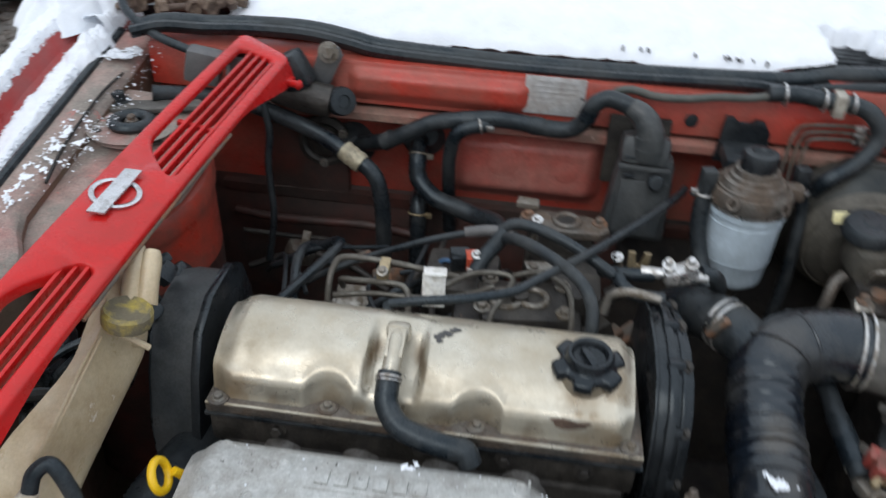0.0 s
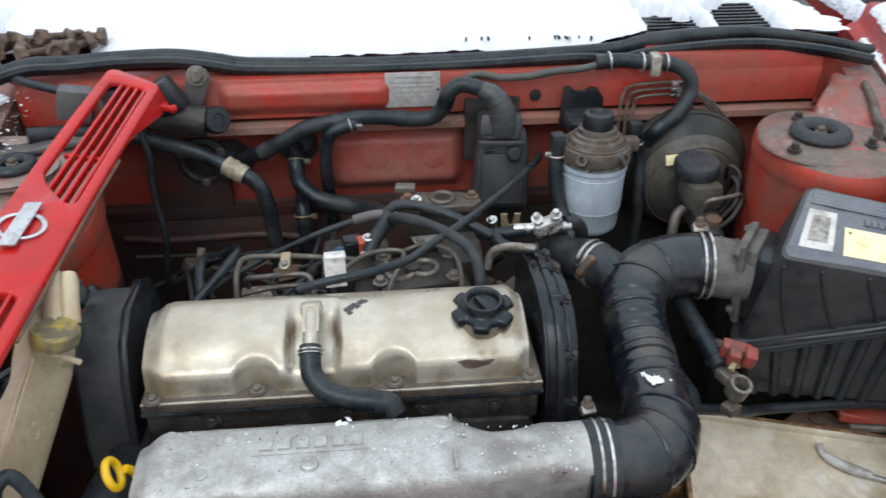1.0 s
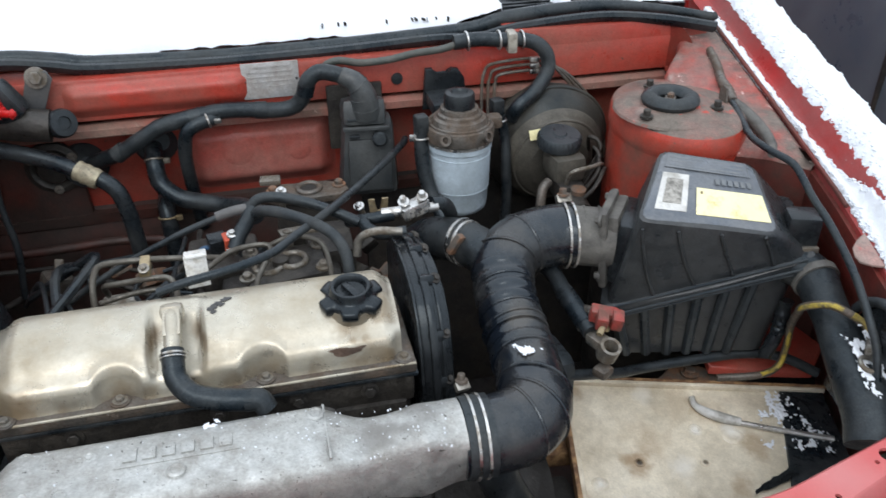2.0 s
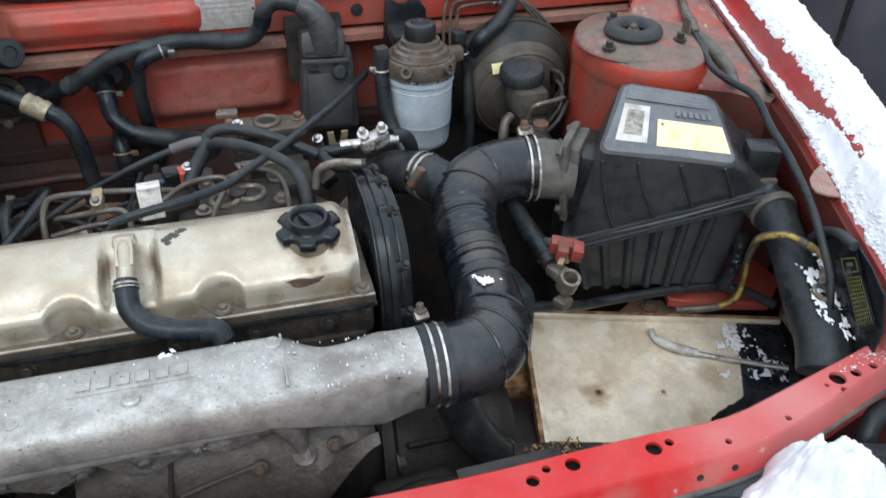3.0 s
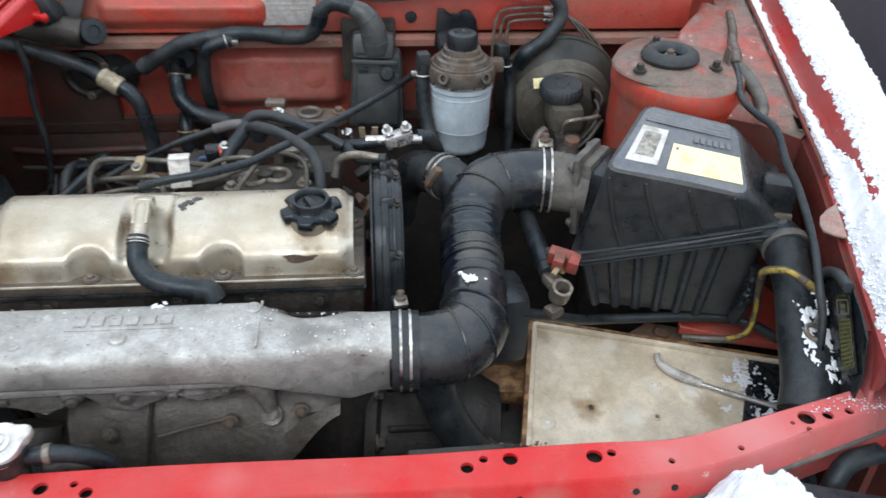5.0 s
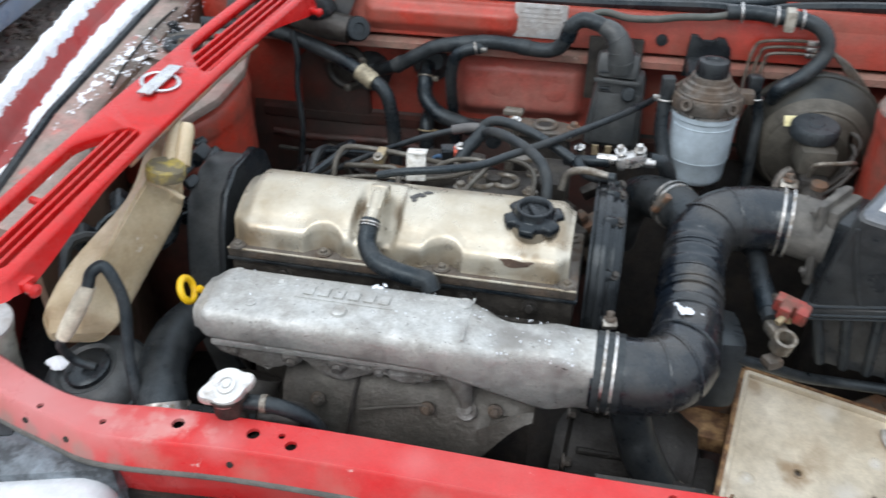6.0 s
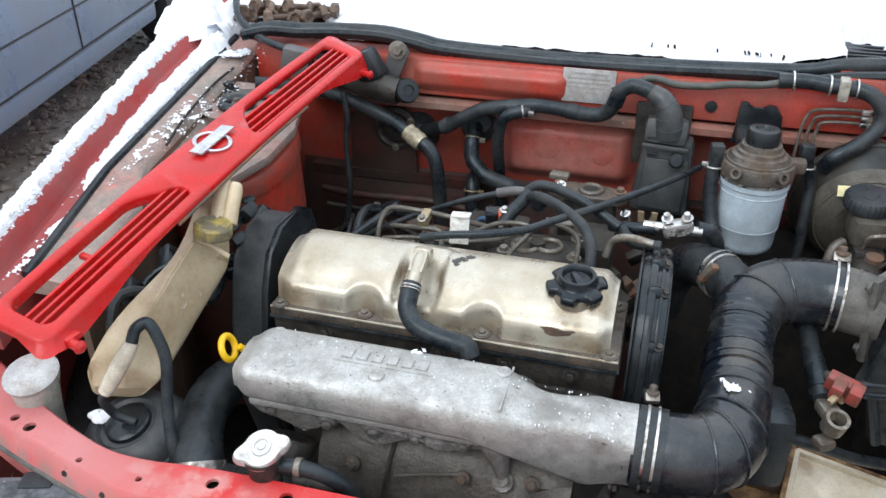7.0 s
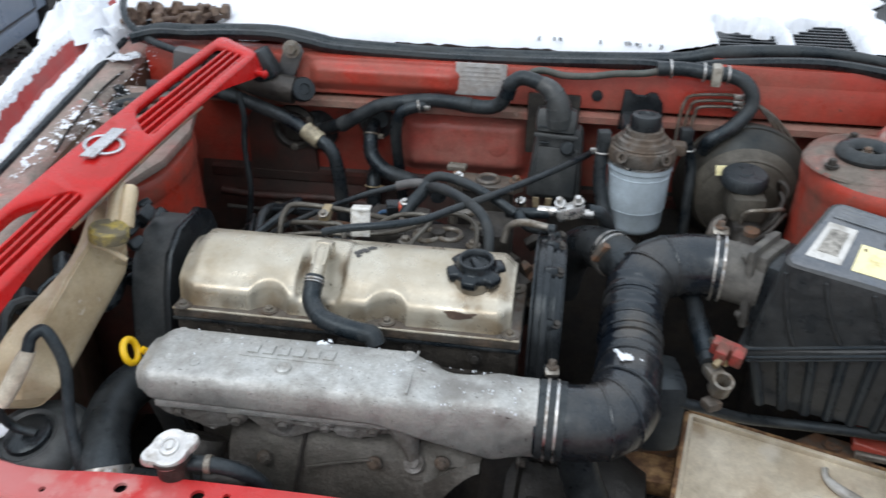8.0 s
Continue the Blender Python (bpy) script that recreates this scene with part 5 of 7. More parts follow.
# lid top in a paler blue-grey than the lid's sides
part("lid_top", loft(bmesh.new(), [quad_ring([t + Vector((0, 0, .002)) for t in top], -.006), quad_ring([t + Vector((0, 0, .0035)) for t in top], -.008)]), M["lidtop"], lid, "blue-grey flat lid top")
part("lid_rim", loft(bmesh.new(), [quad_ring([l - Vector((0, 0, .012)) for l in lip], .006), quad_ring([l - Vector((0, 0, .010)) for l in lip], .009), quad_ring(lip, .009), quad_ring([l + Vector((0, 0, .003)) for l in lip], .004)]), M["airbox"], ac)
bot = [Vector(p) for p in ((.520, .120, .600), (.715, .078, .600), (.740, .165, .600), (.570, .222, .600))]
part("lower_box", loft(bmesh.new(), [quad_ring(bot), quad_ring([l.lerp(q, .15) - Vector((0, 0, .004)) for l, q in zip(lip, bot)], -.004)]), M["airbox"], ac)
for a, c in ((.243, .04), (.448, .28), (.635, .57), (.826, .87)):
    line = [lip[0].lerp(lip[1], a + (c - a) * k).lerp(top[0].lerp(top[1], a + (c - a) * k), k) for k in (.03, .25, .5, .75, .93)]
    part("rib", sweep([p + Vector((-.0005, -.0022, .0012)) for p in line], .0022, 8, 3), M["airbox"], lid)
for i in range(6):
    a = .07 + .135 * i
    p, q = (lip[0].lerp(lip[1], a) - Vector((0, .0, .016))), bot[0].lerp(bot[1], a)
    part("rib", sweep([p, p.lerp(q, .5), q], .0065, 8, 2), M["dusty"], ac)
for k, (dz, dy) in enumerate(((.004, -.006), (-.006, -.010), (-.013, -.007))):
    part("rim_edge", sweep([lip[0].lerp(lip[1], a) + Vector((0, dy, dz)) for a in (.03, .35, .65, .97)], .0018, 8, 3), M["dusty"], ac)
for a, b in ((1.0, .16),):
    c = bil(lip, a, b)
    part("latch", boxy((c.x, c.y - .006, c.z - .010), (.022, .008, .030), (0, 0, -10), .002), M["dullsteel"] if a > .9 else M["plastic"], ac)


def label_quad(a0, b0, a1, b1, lift, material, parent, name, label=""):
    pts = [bil(top, a0, b0), bil(top, a1, b0), bil(top, a1, b1), bil(top, a0, b1)]
    own = loft(bmesh.new(), [[p + Vector((0, 0, lift)) for p in pts], [p + Vector((0, 0, lift + .0006)) for p in pts]])
    return part(name, own, material, parent, label)


label_quad(.40, .14, .94, .50, .0037, M["ylabel"], lid, "yellow_label", "plain pale yellow sticker")
st = label_quad(.10, .16, .33, .66, .0037, M["white"], lid, "white_label", "torn white sticker with scraped middle")
label_quad(.145, .25, .285, .58, .0045, M["scraped"], st, "scraped_middle")
gl = label_quad(.10, .74, .88, .93, .0037, M["lidtop"], lid, "caution_label", "grey caution label with unreadable small print")
for q in ((.10, .735, .88, .745), (.10, .925, .88, .935), (.10, .745, .108, .925), (.872, .745, .88, .925)):
    label_quad(*q, .0040, M["lidink"], gl, "border")
for i in range(3):
    label_quad(.13, .765 + .055 * i, .46, .79 + .055 * i, .0040, M["lidink"], gl, "print_bar")
    label_quad(.52, .765 + .055 * i, .85, .79 + .055 * i, .0040, M["lidink"], gl, "print_bar")
for i in range(6):
    label_quad(.56 + .055 * i, .58, .598 + .055 * i, .66, .0034, M["lidink"], lid, "embossed_bar")
label_quad(.43, .42, .45, .45, .0044, M["olive"], lid, "print_bar")
part("sensor_box", boxy((.728, .085, .785), (.040, .035, .045), (0, 0, -20), .006), M["plastic"], ac)
part("inlet_flange", boxy((.511, .162, .757), (.011, .074, .108), (0, -5, -36), .008), M["dustgrey"], ac, "dust-caked grey inlet flange")
part("flange_ridge", boxy((.523, .161, .755), (.016, .066, .096), (0, -5, -36), .006), M["dustgrey"], ac)
part("inlet_plate", boxy((.532, .160, .752), (.03, .085, .09), (0, 7, -27), .012), M["plastic"], ac)
for dy, dz in ((-.04, -.035), (.045, -.03), (-.04, .04), (.045, .04)):
    bolt((.505 + dy * .42 - dz * .09, .162 + dy * .62, .757 + dz * 1.1), (-1, .7, -.09), r=.005, h=.005, material=M["dustgrey"], parent=ac)
part("snorkel", sweep([(.700, .09, .745), (.722, .07, .742), (.735, .048, .735, 1.0), (.730, .018, .726, .92), (.726, -.012, .714, .88), (.718, -.064, .692, 1.05), (.704, -.122, .674, 1.12), (.692, -.150, .655, 1.1)], .0260, 22, 8), M["dullrubber"], ac, "dusty black cold-air snorkel")
part("snorkel_collar", collar((.735, .046, .7345), (-.1, -1, -.25), .024, .0285, .010), M["dustgrey"], ac)

# ---- fuel filter ----
ff = thing("fuel_filter", (.369, .375, .70), "pale blue-grey fuel filter under an oily casting", "fuel filter")
fc = Vector((.369, .377, .0))
can = part("canister", lathe([(.026, .708), (.036, .709), (.0400, .713), (.0412, .720), (.0418, .742), (.0432, .744), (.0432, .748), (.0440, .752), (.0446, .806), (.047, .808), (.047, .816), (.044, .818)], fc, seg=40), M["filter"], ff)
for h, r in ((.746, .0433), (.798, .0449)):
    part("bead", torus(fc + Vector((0, 0, h)), (0, 0, 1), r - .0006, .0010, 40, 8), M["filter"], can)
part("rim", lathe([(.0465, .815), (.0480, .816), (.0480, .819), (.0465, .820)], fc, seg=40), M["steel"], ff)
head = part("head", lathe([(.045, .818), (.0490, .821), (.0500, .834), (.0480, .840), (.0400, .843), (.0375, .848), (.0370, .850), (.0320, .852), (.0310, .856), (.0275, .858), (.0265, .864), (.018, .866)], fc, seg=40), M["fhead"], ff)
part("head_ring", torus(fc + Vector((0, 0, .8425)), (0, 0, 1), .0425, .0020, 40, 8), M["fhead"], head)
for a in (-124, -56):
    d = Vector((math.cos(radians(a)), math.sin(radians(a)), .35)).normalized()
    part("port", collar(fc + Vector((.046 * d.x, .046 * d.y, .832)) + d * .005, d, .0045, .0080, .014, 20), M["fhead"], head)
part("primer_knob", lathe([(.019, .862), (.0215, .864), (.0215, .880), (.0195, .885), (.012, .886), (.010, .883), (.002, .883)], fc, seg=24, lobes=12, lobe=.0008), M["plastic"], ff, "black primer pump knob")
part("head_ear", boxy((.318, .38, .832), (.022, .022, .018), bevel=.005), M["fhead"], head)
part("head_ear", boxy((.420, .38, .836), (.022, .022, .018), bevel=.005), M["fhead"], head)
part("mount_bracket", prism([(-.040, -.05), (.040, -.05), (.036, .01), (.024, .030), (.012, .032), (.005, .020), (-.014, .020), (-.022, .034), (-.034, .034)], lambda u, v, w: (.370 + u * .85, .478 - w, .862 + v * .75), .010, .003), M["plastic"], ff)
part("mount_arm", boxy((.37, .445, .845), (.06, .07, .02), bevel=.005), M["dullrubber"], ff)
part("drain_stub", lathe([(.010, .670), (.018, .690), (.020, .700)], fc), M["fhead"], ff)

# left filter hose with banjo, and its connector
fh = thing("fuel_hose", (.32, .36, .75), "black fuel hose on the filter's side", "hose")
part("hose", sweep([(.313, .372, .842), (.312, .37, .82), (.313, .36, .78), (.322, .345, .745), (.332, .32, .722)], .010, 12), M["rubber"], fh)
part("crimp", boxy((.313, .372, .846), (.018, .018, .026), (0, 0, 10), .003), M["rubber"], fh)
part("hose_clip", torus((.313, .371, .826), (0, .1, 1), .0108, .0016), M["steel"], fh)
part("clip_ear", boxy((.300, .368, .828), (.010, .006, .010), bevel=.002), M["steel"], fh)
fh2 = thing("fuel_hose", (.445, .40, .75), "black return hose beside the brake booster", "hose")
part("hose", sweep([(.432, .405, .842), (.446, .41, .80), (.447, .40, .76), (.447, .39, .70), (.44, .38, .62)], .008, 12), M["rubber"], fh2)
part("hose_clip", torus((.438, .408, .824), (0, 0, 1), .0092, .0014), M["steel"], fh2)
part("fitting", boxy((.432, .405, .846), (.018, .018, .024), (0, 0, 10), .003), M["rubber"], fh2)
cn = thing("hose_connector", (.272, .222, .79), "bright die-cast hose connector with screws", "connector")
part("body", boxy((.272, .224, .800), (.038, .020, .018), (0, -12, 15), .004), M["steel"], cn)
for dx, dz in ((-.014, .010), (.010, .014)):
    bolt((.272 + dx, .222, .802 + dz), (-.2, -.4, 1), r=.0045, h=.008, material=M["steel"], parent=cn, name="nut")
    part("spigot", sweep([(.272 + dx, .224, .798), (.272 + dx * 3, .226, .797)], .0065, 10), M["steel"], cn)
part("hose", sweep([(.245, .225, .794), (.225, .225, .792), (.205, .23, .788), (.19, .245, .78)], .008, 12), M["rubber"], cn)
part("hose", sweep([(.255, .19, .788), (.225, .195, .786), (.21, .205, .79), (.205, .215, .795)], .0075, 12), M["rubber"], cn)
part("hose", sweep([(.295, .23, .800), (.312, .235, .795), (.325, .25, .77), (.33, .28, .73)], .009, 12), M["rubber"], cn)

# ---- black control box on the bulkhead ----
cb = thing("control_box", (.235, .45, .72), "black plastic control box with a fat cable plug", "control box")
part("case", boxy((.2475, .452, .773), (.090, .048, .122), (-4, 2, -1), .014, taper=(.80, .85)), M["slate"], cb)
part("cover", boxy((.2475, .4275, .764), (.064, .008, .080), (-7, 2, -1), .0035), M["slate"], cb)
part("shoulder", boxy((.243, .448, .842), (.064, .044, .040), (-14, 2, -1), .012), M["slate"], cb)
part("lid_edge", boxy((.244, .428, .823), (.068, .008, .007), (-10, 2, -1), .0025), M["slate"], cb)
part("back_plate", boxy((.236, .480, .822), (.082, .008, .10), (0, 0, 0), .010), M["grime"], cb)
part("vent_bar", boxy((.228, .427, .838), (.022, .005, .006), (-14, 0, -1), .002), M["plastic"], cb)
part("vent_bar", boxy((.226, .426, .812), (.016, .005, .005), (-10, 0, -1), .002), M["plastic"], cb)
part("cap", lathe([(.011, -.006), (.011, .004), (.008, .007), (.003, .007)], (.262, .423, .806), (0, -1, .3)), M["rubber"], cb)
part("plug", sweep([(.246, .440, .842, 1.35), (.245, .436, .858, 1.2), (.241, .435, .876, 1.05), (.231, .438, .891, .9), (.214, .443, .900, .72)], .0170, 18), M["slate"], cb)
for q, d, r in (((.2455, .437, .855), (-.1, -.2, 1), .0212), ((.2425, .4355, .870), (-.25, -.1, 1), .0192), ((.236, .4365, .885), (-.6, .1, .8), .0170)):
    part("plug_ring", torus(q, d, r - .001, .0014, 28, 8), M["slate"], cb)
for i in range(2):
    part("print_bar", boxy((.245, .4245, .745 - .008 * i), (.018, .001, .004), (-4, 0, 0), 0), M["greyink"], cb)

# ---- brake booster and master cylinder ----
bb = thing("brake_booster", (.52, .44, .72), "dusty black brake booster with master cylinder", "brake booster")
part("dome", lathe([(.03, -.06), (.055, -.055), (.075, -.035), (.080, -.03), (.095, -.010), (.098, .0), (.098, .012), (.092, .016), (.085, .04), (.05, .055)], (.53, .455, .755), (0, 1, .12), 48), M["booster"], bb)
part("seam", torus((.53, .455, .755), (0, 1, .12), .097, .004, 48), M["booster"], bb)
part("front_shell", lathe([(.012, -.0660), (.034, -.0640), (.046, -.0615), (.048, -.0590), (.060, -.0560), (.0665, -.0520), (.0690, -.0460), (.0710, -.0440), (.0770, -.0400), (.0800, -.0340)], (.53, .455, .755), (0, 1, .12), 48), M["boosterdust"], bb, "dust-caked front of the booster shell")
part("shell_ring", torus((.53, .4055, .749), (0, 1, .12), .0680, .0022, 48), M["boosterdust"], bb)
part("label", boxy((.489, .392, .801), (.019, .001, .015), (-25, 0, 8), 0), M["ylabel"], bb, "small yellow paper tag")
part("master_cylinder", sweep([(.53, .41, .745), (.525, .36, .738), (.520, .30, .730), (.518, .27, .728)], .019, 18), M["grime"], bb)
res = part("reservoir", boxy((.520, .350, .770), (.050, .055, .040), (0, 0, 4), .012), M["boosterdust"], bb, "grimy brown fluid reservoir")
part("reservoir_cap", lathe([(.0305, 0), (.0315, .003), (.0315, .014), (.0285, .018), (.010, .018), (.008, .020), (.002, .020)], (.516, .366, .794), (0, -.1, 1), 112, lobes=28, lobe=.0010), M["dusty"], res, "black ribbed reservoir cap")
part("reservoir_neck", boxy((.520, .330, .740), (.04, .05, .03), bevel=.008), M["grime"], bb)
for i in range(4):
    part("brake_pipe", sweep([(.52 + .01 * i, .29 + .02 * i, .735), (.545 + .01 * i, .29 + .02 * i, .76 + .01 * i), (.565, .31 + .02 * i, .775 + .008 * i), (.58, .34 + .02 * i, .76)], .0030, 8), M["grime"], bb)
part("brake_pipe", sweep([(.49, .33, .755), (.478, .32, .748), (.472, .31, .72), (.468, .31, .66), (.47, .32, .60)], .007, 10), M["fhead"], bb)
part("outlet_block", lathe([(.012, -.04), (.013, .0), (.014, .012), (.011, .020), (.011, .03)], (.524, .302, .725), (0, -.1, 1), 16), M["rust"], bb)
part("pipe_loop", sweep([(.512, .318, .752), (.513, .310, .772), (.520, .306, .780), (.545, .309, .782), (.562, .315, .782), (.566, .325, .774), (.560, .335, .762)], .0030, 8), M["dullsteel"], bb)
bl = thing("brake_lines", (.50, .48, .86), "three thin steel brake lines clipped to the bulkhead", "pipe")
for i in range(3):
    o = .009 * i
    part("line", sweep([(.424 + o * 1.1, .455, .80), (.427 + o * 1.1, .468, .845), (.432 + o, .474, .872 - o), (.446 + o * .6, .474, .885 - o), (.509, .474, .888 - o), (.537 + o * .8, .474, .877 - o * .5), (.581 + o * .8, .468, .828), (.605 + o * .8, .462, .785), (.614 + o * .8, .455, .75), (.61 + o, .45, .72)], .0025, 8), M["fhead"], bl)
    part("line_clip", boxy((.509, .4695, .888 - o), (.015, .009, .0075), (0, 0, 0), .002), M["steel"], bl)

# ---- hoses and harness along the bulkhead ----


def hose(label, pts, r, material="rubber", category="hose", name="rubber_hose", rib=0.0, pitch=.006, clips=(), n=8, seg=14):
    h = thing(name, pts[0][:3], label, category)
    part("tube", sweep(pts, r, seg, n, rib=rib, pitch=pitch), M[material], h)
    for c, ax, R, kind in clips:
        part("hose_clip", torus(c, ax, R, .0016), M[kind], h)
        part("clip_ear", boxy((c[0] + R + .003, c[1] - .004, c[2]), (.010, .006, .008), bevel=.002), M[kind], h)
    return h


A = hose("thick black vacuum hose with a brass crimp", [(-.40, .40, .872), (-.34, .43, .862), (-.287, .440, .853), (-.203, .437, .826), (-.150, .418, .808), (-.110, .404, .788), (-.097, .400, .755), (-.093, .402, .695), (-.094, .41, .63)], .0112)
part("crimp", sweep([(-.150, .4185, .8085), (-.138, .4125, .8035), (-.124, .4070, .7965)], .0134, 16, rib=.0012, pitch=.012), M["clipbrass"], A)
hw = hose("thick taped wiring harness along the bulkhead", [(-.165, .52, .770), (-.142, .495, .783), (-.10, .468, .806), (-.065, .460, .828), (-.030, .460, .845), (.048, .462, .856), (.118, .462, .850), (.145, .460, .853), (.160, .455, .868), (.169, .450, .893), (.185, .450, .904), (.205, .446, .902), (.222, .441, .896), (.232, .438, .889)],
     .0112, "dullrubber", "wiring harness", "wiring_harness", rib=.0003, pitch=.02, n=14)
for q, d in (((-.100, .468, .806), (.7, -.1, .5)), ((.010, .461, .851), (1, 0, .12)), ((.100, .462, .852), (1, 0, -.1)), ((.165, .4525, .880), (.3, -.1, 1))):
    part("tape_wrap", collar(q, d, .0108, .0124, .016), M["rubber"], hw)
gm = thing("grommet", (-.165, .50, .76), "black rubber grommet in the bulkhead", "grommet")
part("disc", lathe([(.034, 0), (.032, .008), (.018, .018), (.014, .024)], (-.160, .515, .772), (.4, -1, .3)), M["rubber"], gm)
hose("black heater hose bending down from a clip", [(.040, .470, .850), (.030, .455, .848), (.010, .450, .844), (-.006, .450, .830), (-.013, .458, .792), (-.013, .478, .73), (-.010, .49, .66)], .0098, clips=(((.026, .4535, .8475), (1, .2, .2), .0104, "steel"),))
hose("black heater hose curving towards the engine", [(-.058, .515, .795), (-.059, .490, .793), (-.058, .470, .780), (-.054, .458, .756), (-.029, .440, .739), (.005, .428, .733), (.032, .415, .732), (.06, .385, .742), (.075, .35, .745)], .0128, clips=(((-.058, .476, .785), (0, .6, .8), .0135, "dullsteel"),))
copy_thing(gm, Matrix.Translation((-.062, .505, .785)))
hose("black heater hose running down the bulkhead", [(-.055, .50, .715), (-.055, .47, .712), (-.053, .455, .69), (-.052, .45, .64), (-.05, .45, .56)], .0125, clips=(((-.054, .458, .70), (0, .3, 1), .0132, "brass"),))
hose("thin grey vacuum hose along the bulkhead top", [(.190, .478, .895), (.201, .476, .906), (.218, .474, .910), (.248, .474, .904), (.289, .474, .905), (.325, .474, .911), (.367, .474, .914), (.400, .474, .922)], .0054, "greenhose")
lh = hose("black brake servo hose looping to the booster", [(.385, .474, .922), (.42, .474, .924), (.454, .470, .922), (.485, .466, .921), (.508, .460, .915), (.522, .455, .90), (.524, .450, .880), (.512, .440, .864), (.494, .430, .850), (.470, .422, .835), (.462, .43, .815)], .0108,
          clips=(((.405, .474, .923), (1, 0, .1), .0132, "steel"), ((.452, .470, .922), (1, 0, 0), .0132, "steel"), ((.486, .466, .921), (1, 0, 0), .0132, "steel")))
part("clip_block", boxy((.470, .466, .920), (.014, .028, .030), (0, 0, -4), .004), M["clipbeige"], lh)
hose("black accelerator cable across the engine", [(.298, .415, .806), (.290, .395, .808), (.250, .330, .812), (.208, .270, .815), (.165, .210, .819), (.122, .160, .821), (.091, .125, .822), (.045, .108, .819), (.0, .102, .814), (-.03, .102, .806)], .0050, category="cable", name="cable")
hose("thin black cable with a grey sleeve", [(.09, .262, .804), (.05, .262, .803), (.0, .262, .788), (-.047, .262, .768), (-.10, .262, .742), (-.16, .25, .71), (-.21, .24, .66)], .0042, category="cable", name="cable")
hose("grey plastic sleeve round a cable", [(.085, .262, .806), (.055, .2622, .805), (.030, .262, .799)], .0068, "greyplastic", "cable", "cable_sleeve")
hose("black leak-off hose arching to the pump", [(.075, .255, .800), (.085, .24, .812), (.105, .215, .822), (.135, .185, .824), (.160, .158, .820), (.172, .138, .808), (.175, .125, .788), (.174, .12, .77)], .0068)
hose("black hose looping behind the pump", [(.070, .262, .806), (.085, .262, .818), (.11, .255, .820), (.145, .24, .815), (.175, .225, .806), (.20, .215, .795)], .0068)
hose("black hose end at the pump", [(.048, .225, .772), (.055, .235, .785), (.066, .25, .795), (.075, .262, .806)], .0095, "dullrubber")
hose("thin black bracket hose over the belt cover", [(.19, .17, .775), (.195, .175, .795), (.215, .17, .806), (.245, .165, .804)], .005, "dullsteel", "pipe", "pipe")
hose("thin dark wire hanging by the wing", [(-.262, .43, .86), (-.255, .425, .82), (-.258, .42, .77), (-.252, .41, .70), (-.26, .40, .63)], .0048, "dullrubber", "cable", "cable")
hose("blue wire to the orange plug", [(.018, .262, .757), (.005, .268, .752), (-.004, .27, .735), (.0, .27, .70)], .003, "blue", "cable", "wire", n=5)
for p, d in (((.112, .30, .805), (0, -.3, 1)), ((.205, .245, .800), (-.3, -.4, 1)), ((.047, .232, .790), (0, -.3, 1))):
    s = thing("screw", p, "bright steel screw head on the pump", "screw", "pump screws")
    bolt(p, d, r=.0042, h=.004, material=M["steel"], parent=s, name="head")
    part("shank", lathe([(.004, -.035), (.004, 0)], p, d, 10), M["dullsteel"], s)

# maker's plate
pl = thing("maker_plate", (.12, .486, .886), "dull aluminium type plate with unreadable print", "plate")
part("sheet", boxy((.1195, .4845, .8865), (.080, .002, .052), (-2, 0, 0), .0006), M["plate"], pl)
for i, (x, w) in enumerate(((.105, .018), (.128, .012), (.142, .010))):
    part("print_bar", boxy((x, .483, .907), (w, .001, .002), bevel=0), M["plate"], pl)
for i in range(4):
    part("print_bar", boxy((.118, .4832, .899 - .007 * i), (.062, .0006, .0016), bevel=0), M["plate"], pl)
for x in (.083, .156):
    part("rivet", lathe([(.0022, 0), (.0018, .0012), (.0004, .0016)], (x, .4835, .8865), (0, -1, 0), 10), M["ink"], pl)
hole = thing("plug", (.3015, .485, .871), "small black rubber plug in the bulkhead", "plug")
part("disc", lathe([(.009, 0), (.008, .003), (.002, .0035)], (.3015, .486, .871), (0, -1, 0)), M["rubber"], hole)

# ---- wiper motor corner ----
wm = thing("wiper_motor", (-.20, .45, .84), "dusty dark wiper motor on a grey bracket", "wiper motor")
part("bracket", prism([(-.012, -.04), (.016, -.045), (.022, .012), (.012, .024), (-.004, .024), (-.012, .012)], lambda u, v, w: (-.190 + u + v * .35, .478 - w, .906 + v), .005, .001), M["greyplastic"], wm)
bolt((-.183, .473, .922), (0, -1, .2), r=.009, h=.006, parent=wm)
part("case", sweep([(-.27, .462, .878), (-.24, .455, .872), (-.205, .452, .866), (-.175, .452, .862)], .022, 20), M["grime"], wm)
part("end_cap", lathe([(.012, -.022), (.018, -.018), (.0195, -.010), (.0195, .004), (.0175, .008), (.009, .009), (.008, .006), (.001, .006)], (-.160, .447, .866), (.55, -.75, .35), 26), M["plastic"], wm)
part("gearbox", boxy((-.285, .455, .90), (.06, .05, .04), (0, 10, 20), .010), M["greyplastic"], wm)
part("connector", boxy((-.341, .437, .902), (.046, .032, .044), (0, 12, 10), .007), M["greyplastic"], wm, "grey plastic plug housing")
part("gearbox", boxy((-.225, .452, .90), (.04, .04, .05), (0, -30, 0), .010), M["rubber"], wm)
lk = thing("wiper_link", (-.36, .36, .88), "dusty grey pressed-steel bracket beside the strut", "bracket")
part("arm", prism([(-.08, -.02), (-.02, -.026), (.07, .0), (.075, .02), (.0, .022), (-.07, .022)], lambda u, v, w: (-.385 + u, .383 + .7 * v, .858 + w + .1 * u), .007, .003), M["dustgrey"], lk)
bolt((-.444, .392, .860), r=.010, h=.012, material=M["dullrubber"], parent=lk)

